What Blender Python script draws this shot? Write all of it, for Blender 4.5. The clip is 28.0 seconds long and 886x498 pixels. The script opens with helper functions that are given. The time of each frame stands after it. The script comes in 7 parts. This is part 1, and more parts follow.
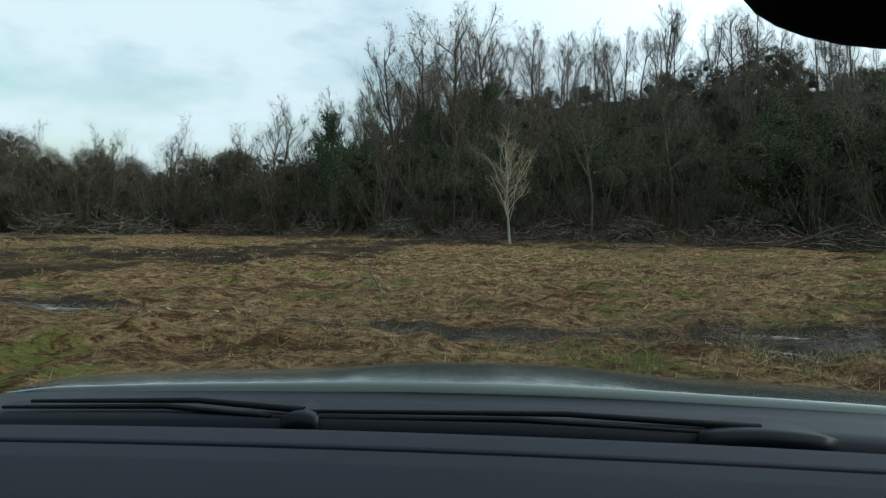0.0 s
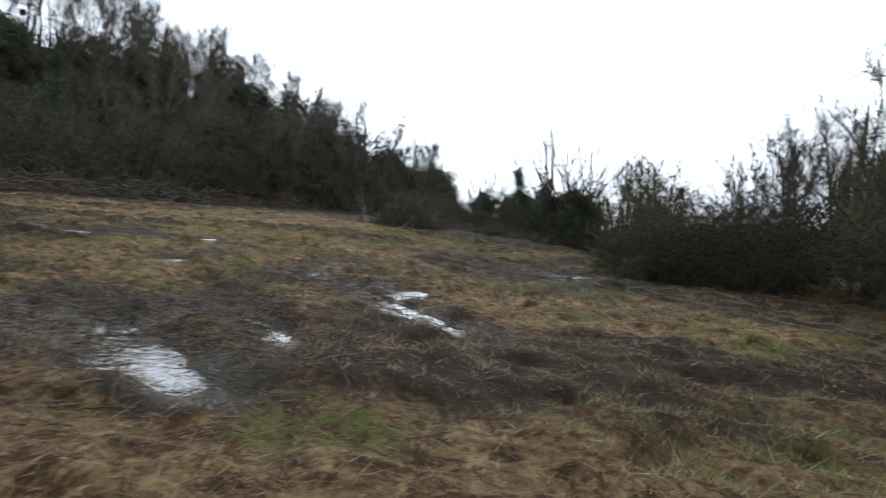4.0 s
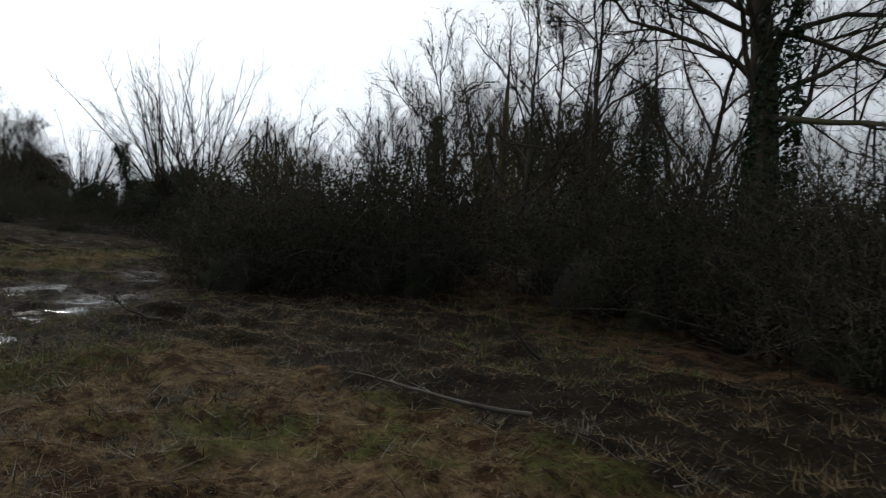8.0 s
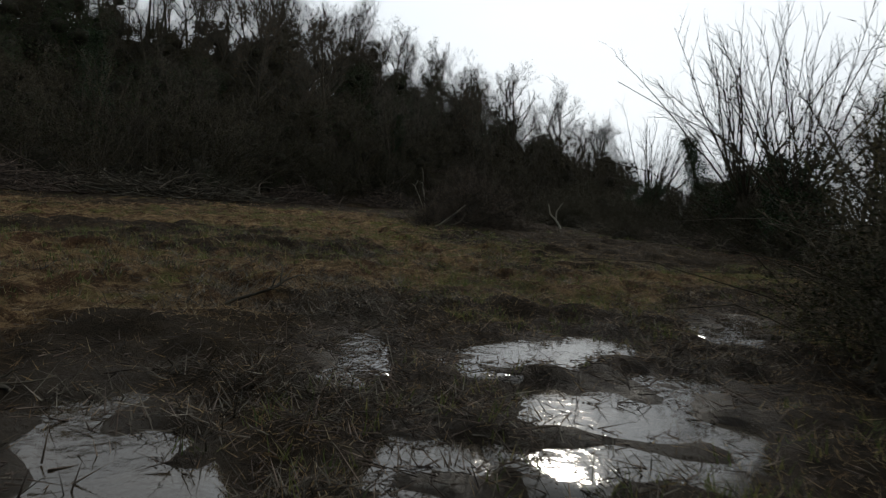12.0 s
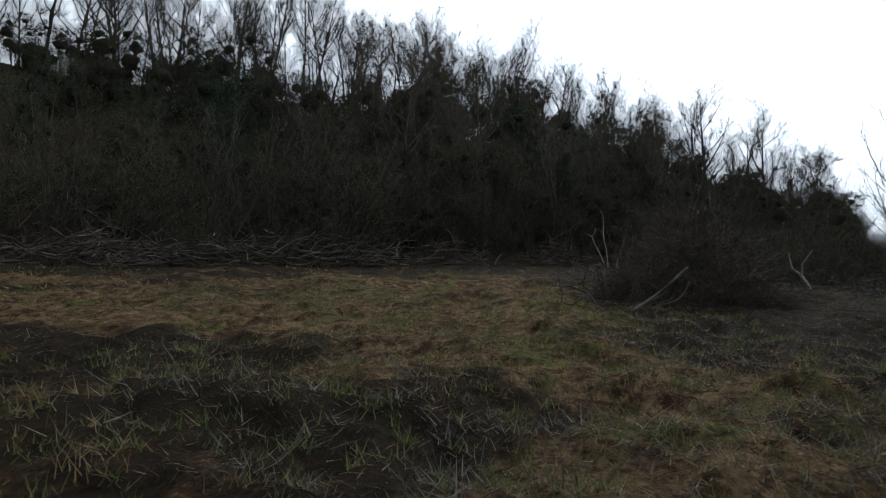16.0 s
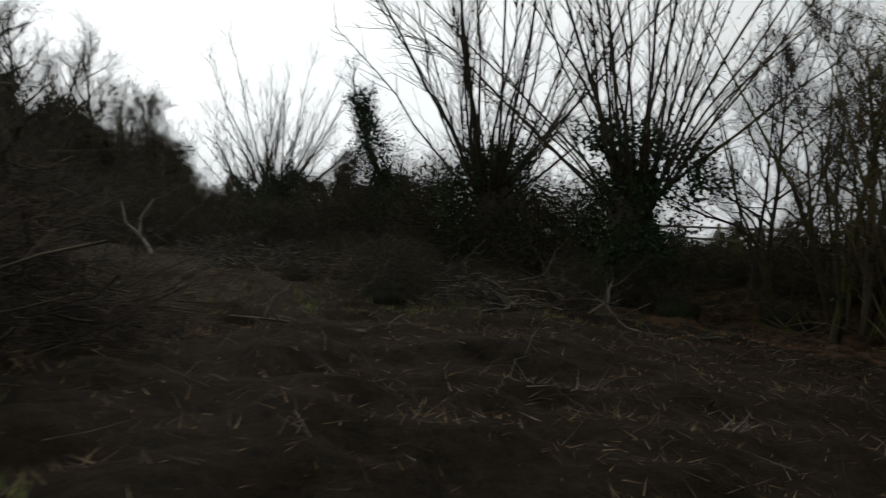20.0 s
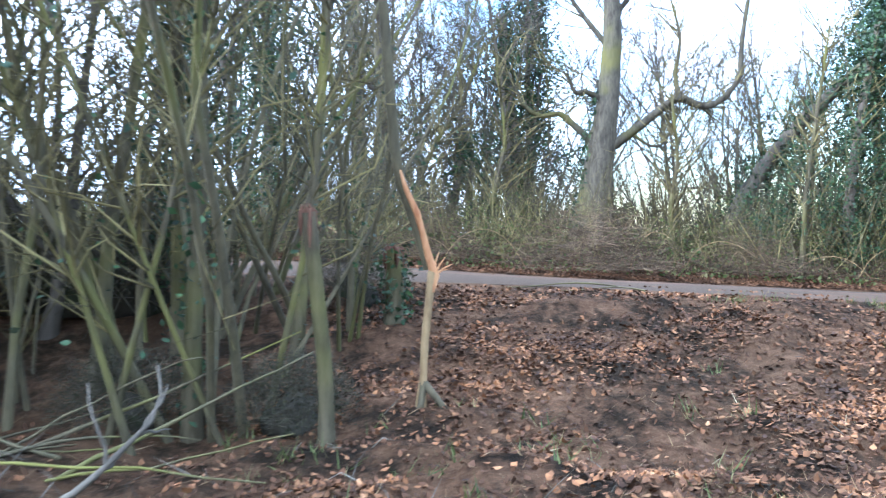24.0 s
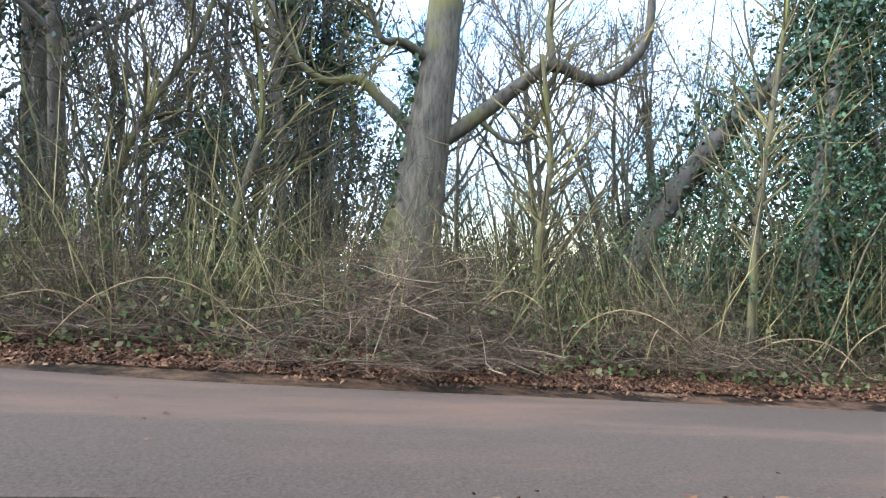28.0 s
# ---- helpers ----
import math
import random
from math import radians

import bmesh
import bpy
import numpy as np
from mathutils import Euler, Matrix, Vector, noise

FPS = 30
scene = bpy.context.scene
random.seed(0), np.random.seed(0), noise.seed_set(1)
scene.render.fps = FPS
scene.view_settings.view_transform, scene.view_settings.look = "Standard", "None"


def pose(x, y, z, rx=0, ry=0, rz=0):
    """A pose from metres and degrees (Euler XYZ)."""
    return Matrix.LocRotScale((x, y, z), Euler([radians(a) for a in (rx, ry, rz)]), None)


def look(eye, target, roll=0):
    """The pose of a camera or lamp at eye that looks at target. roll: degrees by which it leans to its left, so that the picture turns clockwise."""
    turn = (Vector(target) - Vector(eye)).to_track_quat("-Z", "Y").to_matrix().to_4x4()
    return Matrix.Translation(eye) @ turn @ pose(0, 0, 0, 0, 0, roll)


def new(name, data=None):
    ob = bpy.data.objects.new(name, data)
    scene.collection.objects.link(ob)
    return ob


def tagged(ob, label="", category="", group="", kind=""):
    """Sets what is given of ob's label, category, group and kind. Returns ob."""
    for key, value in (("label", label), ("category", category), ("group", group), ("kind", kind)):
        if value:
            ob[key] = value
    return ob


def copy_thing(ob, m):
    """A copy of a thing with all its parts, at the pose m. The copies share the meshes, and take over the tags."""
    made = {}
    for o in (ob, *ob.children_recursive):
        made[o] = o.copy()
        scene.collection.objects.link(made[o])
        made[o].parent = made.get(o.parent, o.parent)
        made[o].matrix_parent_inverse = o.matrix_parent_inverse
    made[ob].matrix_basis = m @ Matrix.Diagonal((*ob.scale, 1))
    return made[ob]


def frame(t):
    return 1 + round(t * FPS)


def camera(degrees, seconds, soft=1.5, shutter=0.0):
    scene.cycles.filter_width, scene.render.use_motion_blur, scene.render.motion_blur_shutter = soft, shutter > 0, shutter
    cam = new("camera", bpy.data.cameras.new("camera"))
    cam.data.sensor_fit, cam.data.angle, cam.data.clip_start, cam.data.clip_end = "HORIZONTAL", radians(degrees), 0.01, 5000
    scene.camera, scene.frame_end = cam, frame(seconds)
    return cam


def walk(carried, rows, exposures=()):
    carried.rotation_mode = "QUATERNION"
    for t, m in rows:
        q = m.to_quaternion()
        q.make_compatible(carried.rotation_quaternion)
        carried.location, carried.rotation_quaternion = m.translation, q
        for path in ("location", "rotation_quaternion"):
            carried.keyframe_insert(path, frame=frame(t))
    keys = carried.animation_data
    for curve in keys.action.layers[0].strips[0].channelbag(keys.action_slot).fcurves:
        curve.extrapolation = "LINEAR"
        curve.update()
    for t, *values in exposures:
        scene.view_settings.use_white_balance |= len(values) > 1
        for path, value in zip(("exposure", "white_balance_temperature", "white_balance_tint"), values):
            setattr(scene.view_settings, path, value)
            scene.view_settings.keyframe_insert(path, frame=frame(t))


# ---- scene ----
cam = camera(65.1, 28.0, soft=1.2, shutter=0.2)
PATH = [
    (0, (0.528, -0.543, 1.496), (0.699, 1.448, 1.407), 0.6),
    (0.5, (0.618, -0.356, 1.484), (0.86, 1.628, 1.407), 1.2),
    (1, (0.914, -0.022, 1.47), (1.401, 1.915, 1.381), 1.2),
    (1.5, (1.439, 0.594, 1.4), (2.305, 2.395, 1.31), 2.0),
    (2, (2.057, 0.968, 1.372), (3.312, 2.521, 1.261), 2.1),
    (2.5, (2.48, 1.474, 1.445), (4.079, 2.671, 1.334), 3.5),
    (3, (3.368, 1.762, 1.468), (5.216, 2.517, 1.349), 5.3),
    (3.5, (4.516, 1.586, 1.449), (6.495, 1.853, 1.345), 5.7),
    (4, (5.527, 1.135, 1.448), (7.507, 0.868, 1.347), 6.6),
    (4.5, (6.419, 0.498, 1.439), (8.28, -0.229, 1.365), 7.2),
    (6.5, (10.297, -1.55, 1.443), (11.593, -3.072, 1.417), 3.5),
    (7, (11.106, -2.259, 1.451), (12.466, -3.725, 1.429), 5.0),
    (7.5, (11.854, -2.974, 1.469), (13.364, -4.285, 1.47), 3.8),
    (8, (12.661, -3.509, 1.495), (14.304, -4.65, 1.46), 4.4),
    (8.5, (13.493, -3.944, 1.53), (15.249, -4.899, 1.463), 2.9),
    (9, (14.404, -4.284, 1.534), (16.242, -5.068, 1.439), 3.8),
    (9.5, (15.417, -4.638, 1.541), (17.337, -5.188, 1.449), 3.2),
    (10, (16.406, -4.844, 1.498), (18.369, -5.215, 1.397), 4.0),
    (10.5, (17.498, -4.936, 1.47), (19.482, -5.14, 1.322), 4.3),
    (11, (18.68, -4.974, 1.415), (20.675, -4.996, 1.279), 4.0),
    (11.5, (19.952, -4.898, 1.345), (21.941, -4.757, 1.192), 5.0),
    (12, (21.185, -4.793, 1.289), (23.156, -4.482, 1.147), 5.0),
    (12.5, (22.3, -4.623, 1.25), (24.225, -4.093, 1.137), 3.0),
    (14.5, (26.534, -3.728, 1.392), (28.388, -2.977, 1.411), 2.2),
    (15, (27.524, -3.508, 1.432), (29.397, -2.807, 1.449), 2.6),
    (15.5, (28.473, -3.233, 1.443), (30.338, -2.509, 1.454), 2.6),
    (16, (29.426, -2.905, 1.456), (31.264, -2.115, 1.432), 2.4),
    (16.5, (30.362, -2.51, 1.451), (32.166, -1.647, 1.411), 2.9),
    (17, (31.376, -2.161, 1.453), (33.157, -1.254, 1.397), 2.6),
    (17.5, (32.437, -1.844, 1.442), (34.243, -0.988, 1.371), 2.9),
    (18, (33.585, -1.628, 1.417), (35.477, -0.982, 1.354), 3.3),
    (18.5, (34.775, -1.66, 1.426), (36.751, -1.36, 1.38), 3.2),
    (19, (35.858, -1.956, 1.458), (37.854, -2.056, 1.394), 3.6),
    (19.5, (36.905, -2.509, 1.451), (38.84, -3.01, 1.392), 2.0),
    (20, (37.813, -3.243, 1.425), (39.568, -4.202, 1.372), 4.5),
    (20.5, (38.519, -4.239, 1.381), (40.063, -5.509, 1.332), 2.5),
    (21, (39.004, -5.224, 1.36), (40.27, -6.771, 1.321), 3.5),
    (21.5, (39.403, -6.051, 1.391), (40.363, -7.805, 1.382), 3.1),
    (23.5, (41.183, -8.479, 1.534), (41.225, -10.478, 1.464), 1.6),
    (24, (40.814, -9.568, 1.492), (40.583, -11.555, 1.457), 0.5),
    (24.5, (40.335, -10.646, 1.48), (39.927, -12.601, 1.375), 0.2),
    (25, (39.995, -11.517, 1.521), (39.439, -13.437, 1.457), 1.9),
    (25.5, (39.567, -12.238, 1.561), (38.86, -14.109, 1.57), 1.8),
    (26, (39.186, -12.981, 1.604), (38.352, -14.799, 1.62), 5.4),
    (26.5, (38.932, -13.658, 1.664), (38.14, -15.493, 1.738), 5.9),
    (27, (38.687, -14.208, 1.698), (37.969, -16.073, 1.774), 3.5),
    (27.5, (38.543, -14.691, 1.72), (37.901, -16.585, 1.775), 4.2),
    (28, (38.388, -15.038, 1.729), (37.784, -16.943, 1.801), 2.0),
]
EXPOSURES = [(t, stops, kelvin, -6 if t < 2 else 8 if t < 22 else 11) for t, stops, kelvin in (
    (0.0, -1.0, 5900), (1.0, -0.95, 5600), (1.5, -0.5, 5500), (2.0, 0.25, 5300), (2.5, 0.5, 5250), (3.2, 0.5, 5450), (4.0, -0.6, 6200), (4.5, -1.1, 6200), (6.5, -1.7, 6200), (9.5, -2.2, 6800), (12.5, -2.2, 6700),
    (14.5, -1.85, 6100), (17.0, -1.6, 6100), (18.0, -1.1, 6000), (18.8, -1.1, 6100), (20.2, -2.15, 7000), (21.0, -1.95, 6600), (21.5, -1.8, 6400), (23.5, 1.45, 4950), (25.0, 1.8, 4900), (26.0, 1.55, 5000), (28.0, 1.3, 5200))]
walk(cam, [(t, look(eye, target, roll)) for t, eye, target, roll in PATH], EXPOSURES)

# ---- sky and sun: a bright winter overcast, the sun low in the east behind thin cloud ----
SUN_EL, SUN_AZ = radians(24.0), radians(92.0)          # azimuth from north (+y) towards east (+x)
sun_way = Vector((math.cos(SUN_EL) * math.sin(SUN_AZ), math.cos(SUN_EL) * math.cos(SUN_AZ), math.sin(SUN_EL)))
world = bpy.data.worlds.new("winter_sky")
scene.world = world
world.use_nodes = True
wn, wl = world.node_tree.nodes, world.node_tree.links
wn.clear()
sky = wn.new("ShaderNodeTexSky")
sky.sky_type = "NISHITA"
sky.sun_disc = False
sky.sun_elevation, sky.sun_rotation = SUN_EL, SUN_AZ
sky.air_density, sky.dust_density = 1.3, 1.5
coord = wn.new("ShaderNodeTexCoord")
cloud = wn.new("ShaderNodeTexNoise")
cloud.inputs["Scale"].default_value = 2.1
cloud.inputs["Detail"].default_value = 6.0
cloud.inputs["Roughness"].default_value = 0.55
stretch = wn.new("ShaderNodeMapping")
stretch.inputs["Scale"].default_value = (1.0, 1.0, 2.6)
stretch.inputs["Location"].default_value = (3.1, 0.4, 0.9)
ramp = wn.new("ShaderNodeValToRGB")
ramp.color_ramp.elements[0].position, ramp.color_ramp.elements[1].position = 0.36, 0.52
dotted = wn.new("ShaderNodeVectorMath")
dotted.operation = "DOT_PRODUCT"
dotted.inputs[1].default_value = sun_way
gain = wn.new("ShaderNodeMapRange")
gain.inputs["From Min"].default_value, gain.inputs["From Max"].default_value = 0.0, 1.0
gain.inputs["To Min"].default_value, gain.inputs["To Max"].default_value = 1.8, 5.2
glare = wn.new("ShaderNodeMath")
glare.operation = "POWER"
glare.use_clamp = True
glare.inputs[1].default_value = 1.7
shade = wn.new("ShaderNodeMix")
shade.data_type = "RGBA"
shade.inputs["A"].default_value, shade.inputs["B"].default_value = (8.0, 8.8, 9.9, 1), (9.7, 10.1, 10.6, 1)
lit = wn.new("ShaderNodeVectorMath")
lit.operation = "SCALE"
mix = wn.new("ShaderNodeMix")
mix.data_type = "RGBA"
back = wn.new("ShaderNodeBackground")
back.inputs["Strength"].default_value = 0.1
out = wn.new("ShaderNodeOutputWorld")
wl.new(coord.outputs["Generated"], stretch.inputs["Vector"])
wl.new(stretch.outputs["Vector"], cloud.inputs["Vector"])
cover = wn.new("ShaderNodeMath")
cover.operation = "MULTIPLY_ADD"
cover.inputs[1].default_value = 0.3
wl.new(dotted.outputs["Value"], cover.inputs[0])
wl.new(cloud.outputs["Fac"], cover.inputs[2])
wl.new(cover.outputs["Value"], ramp.inputs["Fac"])
wl.new(coord.outputs["Generated"], dotted.inputs[0])
wl.new(dotted.outputs["Value"], glare.inputs[0])
wl.new(glare.outputs["Value"], gain.inputs["Value"])
wl.new(cloud.outputs["Fac"], shade.inputs["Factor"])
wl.new(shade.outputs["Result"], lit.inputs[0])
wl.new(gain.outputs["Result"], lit.inputs["Scale"])
wl.new(ramp.outputs["Color"], mix.inputs["Factor"])
open_sky = wn.new("ShaderNodeVectorMath")
open_sky.operation = "SCALE"
open_sky.inputs["Scale"].default_value = 3.3
wl.new(sky.outputs["Color"], open_sky.inputs[0])
wl.new(open_sky.outputs["Vector"], mix.inputs["A"])
wl.new(lit.outputs["Vector"], mix.inputs["B"])
wl.new(mix.outputs["Result"], back.inputs["Color"])
wl.new(back.outputs["Background"], out.inputs["Surface"])
sun = new("sun", bpy.data.lights.new("sun", "SUN"))
sun.data.energy, sun.data.angle, sun.data.color = 3.2, radians(5), (1.0, 0.94, 0.85)
sun.matrix_world = look(sun_way * 300, (0, 0, 0))

# ---- materials ----
def material(name, rough=0.8, metal=0.0, spec=0.5):
    m = bpy.data.materials.new(name)
    m.use_nodes = True
    b = m.node_tree.nodes["Principled BSDF"]
    b.inputs["Roughness"].default_value, b.inputs["Metallic"].default_value = rough, metal
    b.inputs["Specular IOR Level"].default_value = spec
    return m, m.node_tree.nodes, m.node_tree.links, b


def noise_of(n, l, scale, detail=4.0, rough=0.6, vector=None, stretch=None):
    t = n.new("ShaderNodeTexNoise")
    t.inputs["Scale"].default_value, t.inputs["Detail"].default_value, t.inputs["Roughness"].default_value = scale, detail, rough
    if vector is not None:
        if stretch:
            mp = n.new("ShaderNodeMapping")
            mp.inputs["Scale"].default_value = stretch
            l.new(vector, mp.inputs["Vector"])
            vector = mp.outputs["Vector"]
        l.new(vector, t.inputs["Vector"])
    return t.outputs["Fac"]


def ramp_of(n, l, fac, stops):
    r = n.new("ShaderNodeValToRGB")
    e = r.color_ramp.elements
    while len(e) < len(stops):
        e.new(0.5)
    for k, (pos, col) in enumerate(stops):
        e[k].position = pos
        e[k].color = (*col, 1) if len(col) == 3 else col
    l.new(fac, r.inputs["Fac"])
    return r.outputs["Color"]


def step_of(n, l, fac, a, b):
    r = n.new("ShaderNodeMapRange")
    r.interpolation_type = "SMOOTHSTEP"
    r.inputs["From Min"].default_value, r.inputs["From Max"].default_value = a, b
    l.new(fac, r.inputs["Value"])
    return r.outputs["Result"]


def blend(n, l, fac, a, b, kind="MIX"):
    m = n.new("ShaderNodeMix")
    m.data_type, m.blend_type = "RGBA", kind
    for s, v in (("Factor", fac), ("A", a), ("B", b)):
        if isinstance(v, (tuple, float, int)):
            m.inputs[s].default_value = (*v, 1) if isinstance(v, tuple) else v
        else:
            l.new(v, m.inputs[s])
    return m.outputs["Result"]


def math_of(n, l, op, a, b):
    m = n.new("ShaderNodeMath")
    m.operation = op
    m.use_clamp = op != "ADD"
    for k, v in enumerate((a, b)):
        if isinstance(v, (float, int)):
            m.inputs[k].default_value = v
        else:
            l.new(v, m.inputs[k])
    return m.outputs["Value"]


def bump_of(n, l, b, height, strength, dist=0.02):
    p = n.new("ShaderNodeBump")
    p.inputs["Strength"].default_value, p.inputs["Distance"].default_value = strength, dist
    l.new(height, p.inputs["Height"])
    l.new(p.outputs["Normal"], b.inputs["Normal"])


def object_space(n):
    return n.new("ShaderNodeTexCoord").outputs["Object"]


def bark(name, dark, light, moss, moss_low=0.5, scale=6.0):
    """Bark with long furrows, pale flakes and moss in patches."""
    m, n, l, b = material(name, 0.92, spec=0.2)
    o = object_space(n)
    fur = noise_of(n, l, scale, 6, 0.7, o, (1, 1, 0.22))
    big = noise_of(n, l, 0.9, 3, 0.5, o)
    col = ramp_of(n, l, fur, ((0.3, dark), (0.72, light)))
    rnd = n.new("ShaderNodeObjectInfo").outputs["Random"]
    col = blend(n, l, step_of(n, l, big, moss_low, moss_low + 0.18), col, moss)
    col = blend(n, l, math_of(n, l, "MULTIPLY", rnd, 0.35), col, dark)
    l.new(col, b.inputs["Base Color"])
    bump_of(n, l, b, fur, 0.6, 0.03)
    return m


def islands(name, stops, rough=0.7, spec=0.3, trans=0.0, worn=0.5):
    """Small pieces (leaves, stalks, twigs), each with its own tint."""
    m, n, l, b = material(name, rough, spec=spec)
    g = n.new("ShaderNodeNewGeometry").outputs["Random Per Island"]
    col = ramp_of(n, l, g, stops)
    sp = noise_of(n, l, 3.0, 3, 0.5, object_space(n))
    col = blend(n, l, math_of(n, l, "MULTIPLY", step_of(n, l, sp, 0.3, 0.8), worn * 2), col, tuple(0.55 * v for v in stops[0][1]))
    l.new(col, b.inputs["Base Color"])
    if trans:
        t = n.new("ShaderNodeBsdfTranslucent")
        l.new(col, t.inputs["Color"])
        mx = n.new("ShaderNodeMixShader")
        mx.inputs["Fac"].default_value = trans
        l.new(b.outputs["BSDF"], mx.inputs[1])
        l.new(t.outputs["BSDF"], mx.inputs[2])
        l.new(mx.outputs["Shader"], n["Material Output"].inputs["Surface"])
    return m


M_BARK = bark("grey_brown_bark", (0.045, 0.037, 0.028), (0.16, 0.13, 0.095), (0.09, 0.10, 0.03), 0.56)
M_MOSSY = bark("mossy_bark", (0.026, 0.022, 0.012), (0.15, 0.122, 0.07), (0.15, 0.138, 0.036), 0.42, 9.0)
M_OAK = bark("furrowed_oak_bark", (0.02, 0.017, 0.012), (0.15, 0.125, 0.085), (0.125, 0.112, 0.033), 0.46, 15.0)
M_PALE = bark("pale_smooth_bark", (0.24, 0.22, 0.17), (0.42, 0.39, 0.31), (0.2, 0.2, 0.1), 0.62, 3.0)
M_TWIG = islands("bare_twigs", ((0.0, (0.034, 0.029, 0.019)), (0.5, (0.076, 0.063, 0.04)), (1.0, (0.14, 0.115, 0.075))), 0.85, 0.2)
# paler copy of the bare twigs: sunlight painted into the tall crowns
M_TWIG_SUNLIT = islands("sunlit_crown_twigs", ((0.0, (0.06, 0.052, 0.04)), (0.5, (0.12, 0.104, 0.08)), (1.0, (0.21, 0.185, 0.145))), 0.85, 0.2)
M_TWIG_PALE = islands("pale_bare_twigs", ((0.0, (0.16, 0.13, 0.08)), (0.5, (0.26, 0.22, 0.13)), (1.0, (0.36, 0.31, 0.2))), 0.85, 0.2)
M_TWIG_GREEN = islands("greenish_hazel_stems", ((0.0, (0.05, 0.04, 0.016)), (0.5, (0.155, 0.125, 0.045)), (1.0, (0.29, 0.235, 0.095))), 0.85, 0.2)
M_RED_BRUSH = islands("reddish_cut_brush", ((0.0, (0.05, 0.038, 0.03)), (0.5, (0.12, 0.09, 0.07)), (1.0, (0.22, 0.165, 0.125))), 0.85, 0.2)
M_BRUSH = islands("cut_grey_branches", ((0.0, (0.05, 0.042, 0.03)), (0.55, (0.125, 0.105, 0.078)), (1.0, (0.28, 0.25, 0.195))), 0.85, 0.2)
M_IVY = islands("dark_glossy_ivy", ((0.0, (0.012, 0.028, 0.01)), (0.6, (0.03, 0.065, 0.018)), (1.0, (0.06, 0.105, 0.027))), 0.55, 0.3)
M_BRAMBLE = islands("bramble_and_nettle_leaves", ((0.0, (0.022, 0.026, 0.012)), (0.6, (0.045, 0.05, 0.02)), (1.0, (0.10, 0.07, 0.035))), 0.8, 0.15)
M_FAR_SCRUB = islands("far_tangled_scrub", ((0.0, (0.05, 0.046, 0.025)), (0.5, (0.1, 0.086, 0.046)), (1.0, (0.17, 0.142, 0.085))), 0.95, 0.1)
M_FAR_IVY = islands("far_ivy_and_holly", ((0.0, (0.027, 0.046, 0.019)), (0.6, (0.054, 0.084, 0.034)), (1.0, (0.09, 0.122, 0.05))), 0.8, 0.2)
M_DEAD = islands("withered_brown_leaves", ((0.0, (0.07, 0.035, 0.015)), (0.5, (0.16, 0.08, 0.03)), (1.0, (0.26, 0.15, 0.07))), 0.75, 0.25)
M_CANE = islands("brown_bramble_canes", ((0.0, (0.035, 0.023, 0.013)), (0.55, (0.1, 0.066, 0.037)), (1.0, (0.22, 0.155, 0.09))), 0.8, 0.2, 0.0, 0.3)
M_LITTER = islands("fallen_leaf_litter", ((0.0, (0.045, 0.024, 0.013)), (0.45, (0.1, 0.05, 0.026)), (0.8, (0.17, 0.08, 0.036)), (1.0, (0.23, 0.125, 0.06))), 0.85, 0.1)
M_STRAW = islands("dry_straw", ((0.0, (0.1, 0.062, 0.028)), (0.45, (0.23, 0.145, 0.068)), (0.85, (0.34, 0.24, 0.118)), (1.0, (0.46, 0.38, 0.24))), 0.75, 0.3, 0.45, 0.15)
M_GRASS = islands("winter_grass", ((0.0, (0.05, 0.075, 0.018)), (0.5, (0.10, 0.125, 0.03)), (0.85, (0.18, 0.17, 0.06)), (1.0, (0.3, 0.24, 0.11))), 0.6, 0.35, 0.45, 0.15)


